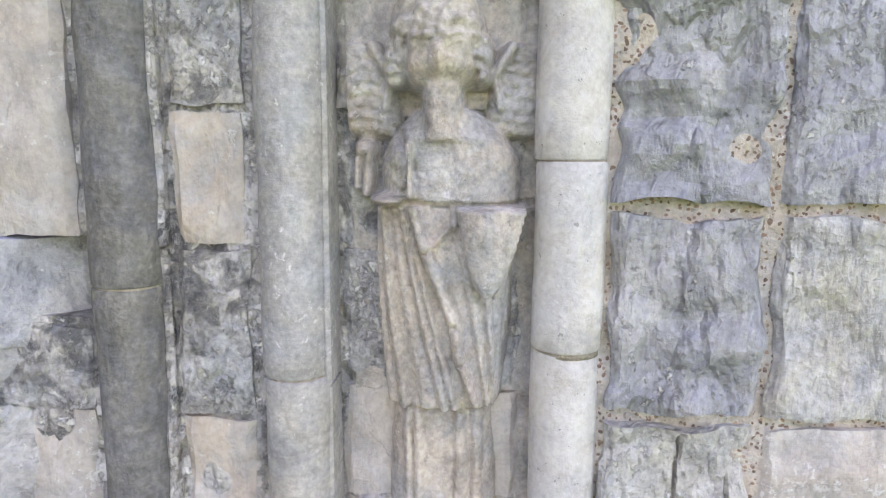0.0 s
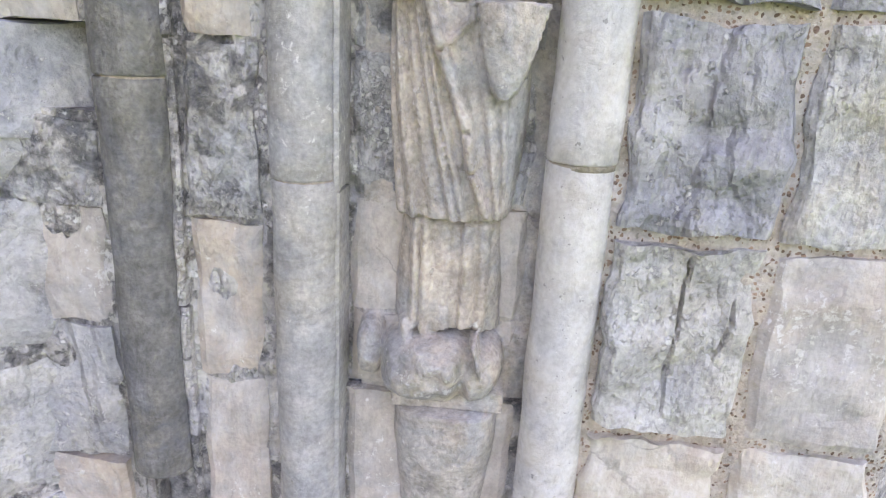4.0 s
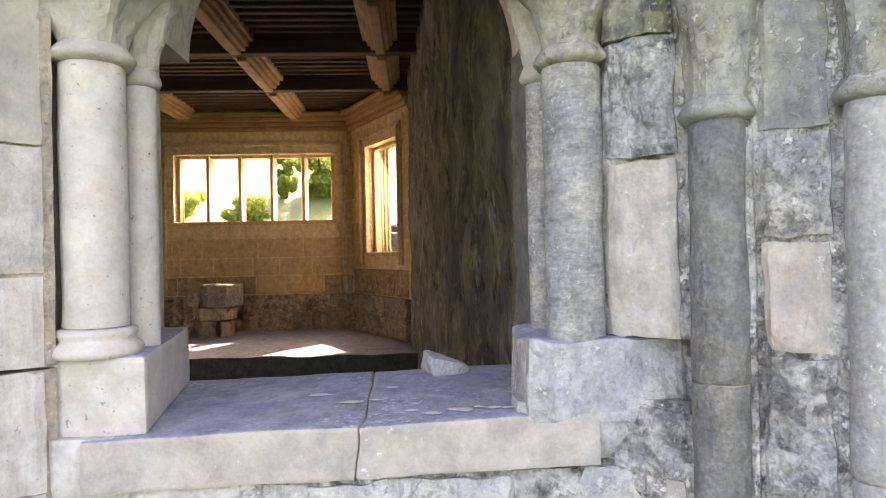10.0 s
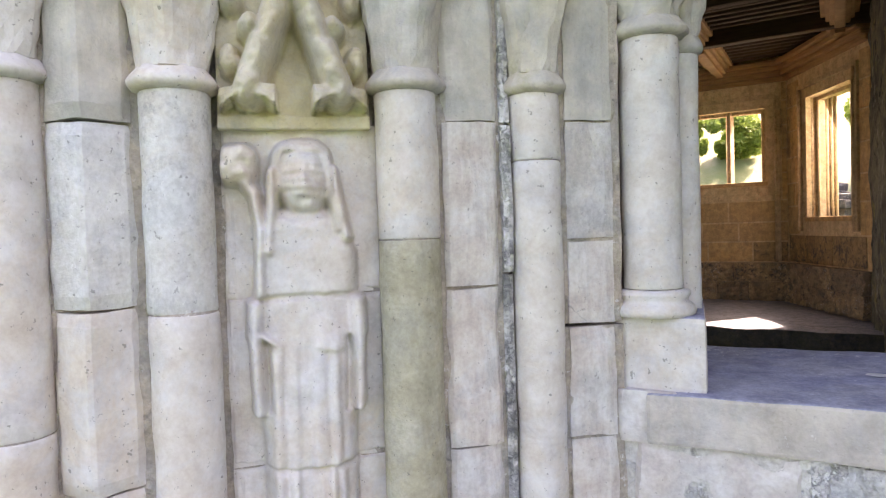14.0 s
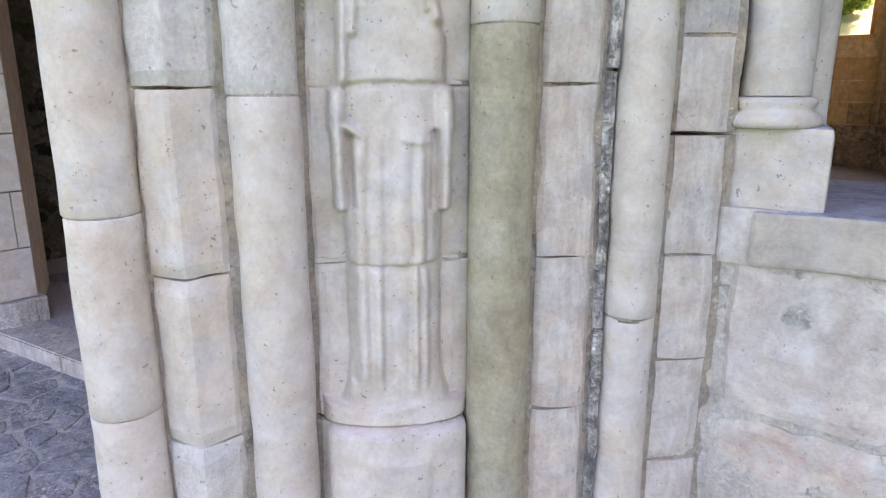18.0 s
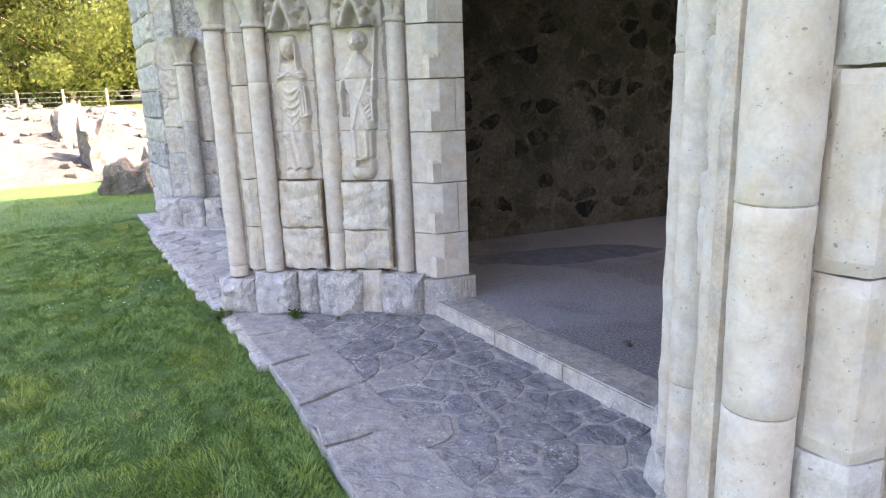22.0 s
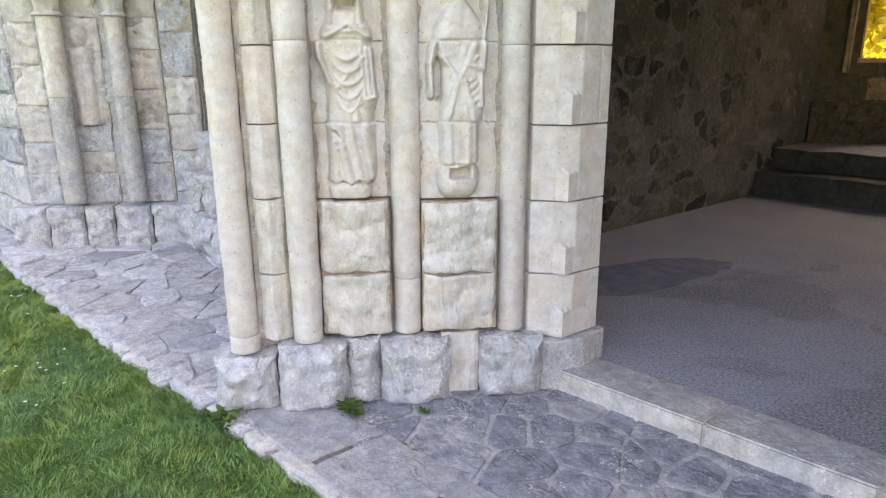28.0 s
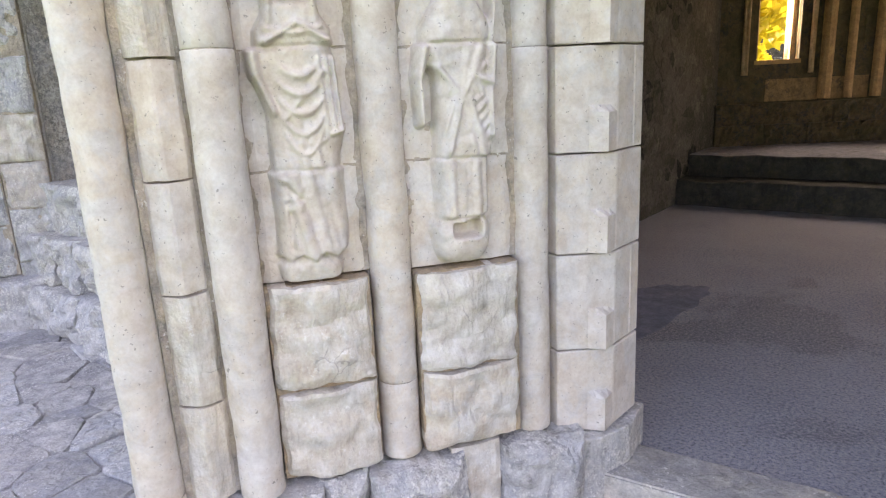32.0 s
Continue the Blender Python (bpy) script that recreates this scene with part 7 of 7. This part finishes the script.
# ---------------------------------------------------------------- outside: ruins, fence, hedge trees
def ruin(x0, x1, y0, y1, h, label, seed, n=40):
    t = thing("ruined_wall", Matrix.Translation(((x0 + x1) / 2, (y0 + y1) / 2, -0.05 + 0.05 * max(0, -(x0 + x1) / 2 - 14) + 0.42 * max(0.0, (y0 + y1) / 2 - 12.5))), label, "ruin", "ruined walls")
    w, d = x1 - x0, y1 - y0
    rng = random.Random(seed)
    for i in range(n):
        bm2 = bmesh.new()
        s = rng.uniform(0.12, 0.3)
        box(bm2, -s, s, -s * 0.7, s * 0.7, -s * 0.45, s * 0.45, s * 0.18)
        for v in bm2.verts:
            v.co *= 1 + 0.25 * rough(*v.co, 3, i + seed)
        u, k = rng.uniform(-0.5, 0.5), rng.uniform(-0.5, 0.5)
        top = h * (0.45 + 0.55 * abs(rough(u * w, k * d, 0, 0.5, seed)))
        part("rubble_stone", bm2, RUIN, t, m=pose(u * w, k * d, rng.uniform(0.0, top), rng.uniform(-15, 15), rng.uniform(-15, 15), rng.uniform(0, 180)))
    bm2 = bmesh.new()
    box(bm2, -w / 2 + 0.1, w / 2 - 0.1, -d / 2 + 0.1, d / 2 - 0.1, 0, h * 0.5, 0.1)
    part("rubble_core", bm2, RUIN, t)


def mound(x0, x1, y0, y1, high, seed, label):
    """A bank of tumbled rubble with loose stones on it."""
    hill = lambda x, y: high * max(0.0, 1 - ((2 * x - x0 - x1) / (x1 - x0)) ** 4) * max(0.0, 1 - ((2 * y - y0 - y1) / (y1 - y0)) ** 4) * (0.75 + 0.5 * rough(x, y, 0, 0.35, seed)) + 0.12 * rough(x, y, 0, 1.3, seed) + 0.03 * abs(rough(x, y, 0, 4, seed))
    slope = lambda x: -0.06 + 0.05 * max(0.0, -x - 14)
    n, m = int((x1 - x0) / 0.18), int((y1 - y0) / 0.18)
    bm2 = bmesh.new()
    g = [[bm2.verts.new((x0 + (x1 - x0) * i / n, y0 + (y1 - y0) * j / m, slope(x0 + (x1 - x0) * i / n) + hill(x0 + (x1 - x0) * i / n, y0 + (y1 - y0) * j / m))) for i in range(n + 1)] for j in range(m + 1)]
    for p, q in zip(g, g[1:]):
        for i in range(n):
            bm2.faces.new((p[i], p[i + 1], q[i + 1], q[i]))
    t = tagged(part("rubble_mound", bm2, RUIN), label, "ruin")
    r = random.Random(seed)
    for i in range(280):
        x, y, k = r.uniform(x0 + 0.4, x1 - 0.4), r.uniform(y0 + 0.4, y1 - 0.4), r.uniform(0.06, 0.17)
        bm2 = bmesh.new()
        box(bm2, -k, k, -k * 0.7, k * 0.7, -k * 0.4, k * 0.4, k * 0.2)
        for v in bm2.verts:
            v.co *= 1 + 0.3 * rough(*v.co, 4, i)
        part("rubble_stone", bm2, RUIN, t, m=pose(x, y, slope(x) + hill(x, y) + k * 0.1, r.uniform(-20, 20), r.uniform(-20, 20), r.uniform(0, 180)))


mound(-34, -15.2, -6.5, 1.2, 0.95, 3, "sunlit spread of tumbled ruin stones")


def stump(x, y, w, d, h, turn, seed, label):
    """A jagged upright remnant of a wall."""
    bm2 = bmesh.new()
    box(bm2, -w / 2, w / 2, -d / 2, d / 2, -0.1, h, 0.04)
    bmesh.ops.subdivide_edges(bm2, edges=bm2.edges[:], cuts=5, use_grid_fill=True)
    for v in bm2.verts:
        f = max(0.0, v.co.z / h)
        v.co += Vector((0.10 * rough(*v.co, 4, seed), 0.10 * rough(*v.co, 4, seed + 2), 0.5 * h * f * (rough(v.co.x, v.co.y, 0, 3, seed) - 0.1)))
        v.co.x *= 1 - 0.25 * f
    tagged(part("ruined_wall", bm2, STUMP, m=pose(x, y, -0.06 + 0.05 * max(0, -x - 14), 0, 0, turn)), label, "ruin", "ruined walls")


stump(-19.5, -1.65, 0.75, 0.6, 1.25, 20, 3, "jagged upright stump of a ruined wall")
stump(-16.2, -0.98, 0.75, 0.5, 1.15, 20, 5, "broken upright stump of a ruined wall")
stump(-13.6, -0.35, 1.0, 0.6, 0.55, 60, 7, "low shaded remnant of a ruined wall")
stump(-14.9, 0.25, 1.4, 0.7, 0.6, 10, 9, "low sunlit remnant of a ruined wall")


def post(x, y, z):
    bm2 = bmesh.new()
    lathe(bm2, [(0.07, 0), (0.068, 1.1), (0.05, 1.16)], 10, 0.004, x)
    return bm2


fence = thing("fence", Matrix.Translation((-40, -6, 1.2)), "post and wire field fence", "fence")
for i in range(14):
    part("post", post(i, 0, 0), FENCE, fence, m=pose(0, -9 + i * 2.0, 0))
for k in range(4):
    bm = bmesh.new()
    box(bm, -0.012, 0.012, -9, 17, 0.25 + k * 0.25, 0.27 + k * 0.25)
    part("wire", bm, WIRE, fence)


def tree(x, y, z, h, r, seed, leaf, label, name="tree"):
    rng = random.Random(seed)
    t = thing(name, Matrix.Translation((x, y, z)), label, "tree", "trees")
    bm2 = bmesh.new()
    lathe(bm2, [(0.03 * h, 0), (0.02 * h, h * 0.2), (0.014 * h, h * 0.5), (0.004 * h, h * 0.85)], 8, 0.02, seed)
    for i in range(7):
        a, zz = rng.uniform(0, 6.28), h * rng.uniform(0.2, 0.6)
        p0, p1 = Vector((0, 0, zz)), Vector((math.cos(a) * r * 0.7, math.sin(a) * r * 0.7, zz + h * 0.2))
        d = (p1 - p0).normalized()
        s = d.orthogonal().normalized()
        q = d.cross(s)
        w = 0.008 * h
        lo = [bm2.verts.new(p0 + (s * math.cos(k * 2.09) + q * math.sin(k * 2.09)) * w) for k in range(3)]
        hi = [bm2.verts.new(p1 + (s * math.cos(k * 2.09) + q * math.sin(k * 2.09)) * w * 0.4) for k in range(3)]
        for k in range(3):
            bm2.faces.new((lo[k], lo[(k + 1) % 3], hi[(k + 1) % 3], hi[k]))
    part("trunk", bm2, BARK, t)
    vs, fs = [], []
    clumps = [(Vector((rng.gauss(0, 0.45) * r, rng.gauss(0, 0.45) * r, h * rng.uniform(0.10, 0.95))), rng.uniform(0.18, 0.4) * r) for _ in range(44)]
    for c, cr in clumps:
        for _ in range(380):
            d = Vector((rng.gauss(0, 1), rng.gauss(0, 1), rng.gauss(0, 0.8))).normalized() * cr * rng.uniform(0.55, 1.05)
            p = c + d
            s = rng.uniform(0.05, 0.10) * (h / 6) ** 0.5
            u = Vector((rng.gauss(0, 1), rng.gauss(0, 1), rng.gauss(0, 1))).normalized()
            v = u.orthogonal().normalized()
            k = len(vs)
            vs += [p - u * s * 1.6, p + v * s, p + u * s * 1.6, p - v * s]
            fs.append((k, k + 1, k + 2, k + 3))
    me = bpy.data.meshes.new("crown")
    me.from_pydata([tuple(v) for v in vs], [], fs)
    me.materials.append(leaf)
    place("crown", me, t)


for i in range(13):
    tree(-52 + (i % 3) * 4, -26 + i * 2.9, 1.6, 7 + (i * 37 % 5), 4.0, 50 + i, LEAF if i % 2 else LEAF_DARK, "leafy hedgerow tree beyond the fence")
for i, (x, y, h, r) in enumerate(((-2.75, 20.6, 1.5, 0.75), (-3.95, 20.6, 1.6, 0.4), (-4.65, 18.6, 0.75, 0.45), (-6.75, 19.0, 0.75, 0.6), (1.4, 19, 2.0, 1.2), (-8.4, 20, 1.3, 1.0), (-14, 50, 8, 5), (-2, 54, 7, 5), (12, 50, 9, 5))):
    tree(x, y, 0.42 * (min(y, 30) - 12.5) - 0.1, h, r, 80 + i, LEAF_BRIGHT, "sunlit leafy bush on the bank behind" if h < 4 else "leafy tree far up the bank behind")
ruin(-9.0, 5.0, 15.5, 17.0, 1.1, "sunlit spread of broken stones on the bank", 21, 120)
tree(-7.2, 10.4, -0.06, 4.6, 1.5, 97, LEAF_YELLOW, "yellow-green leafy bush outside the canted wall")
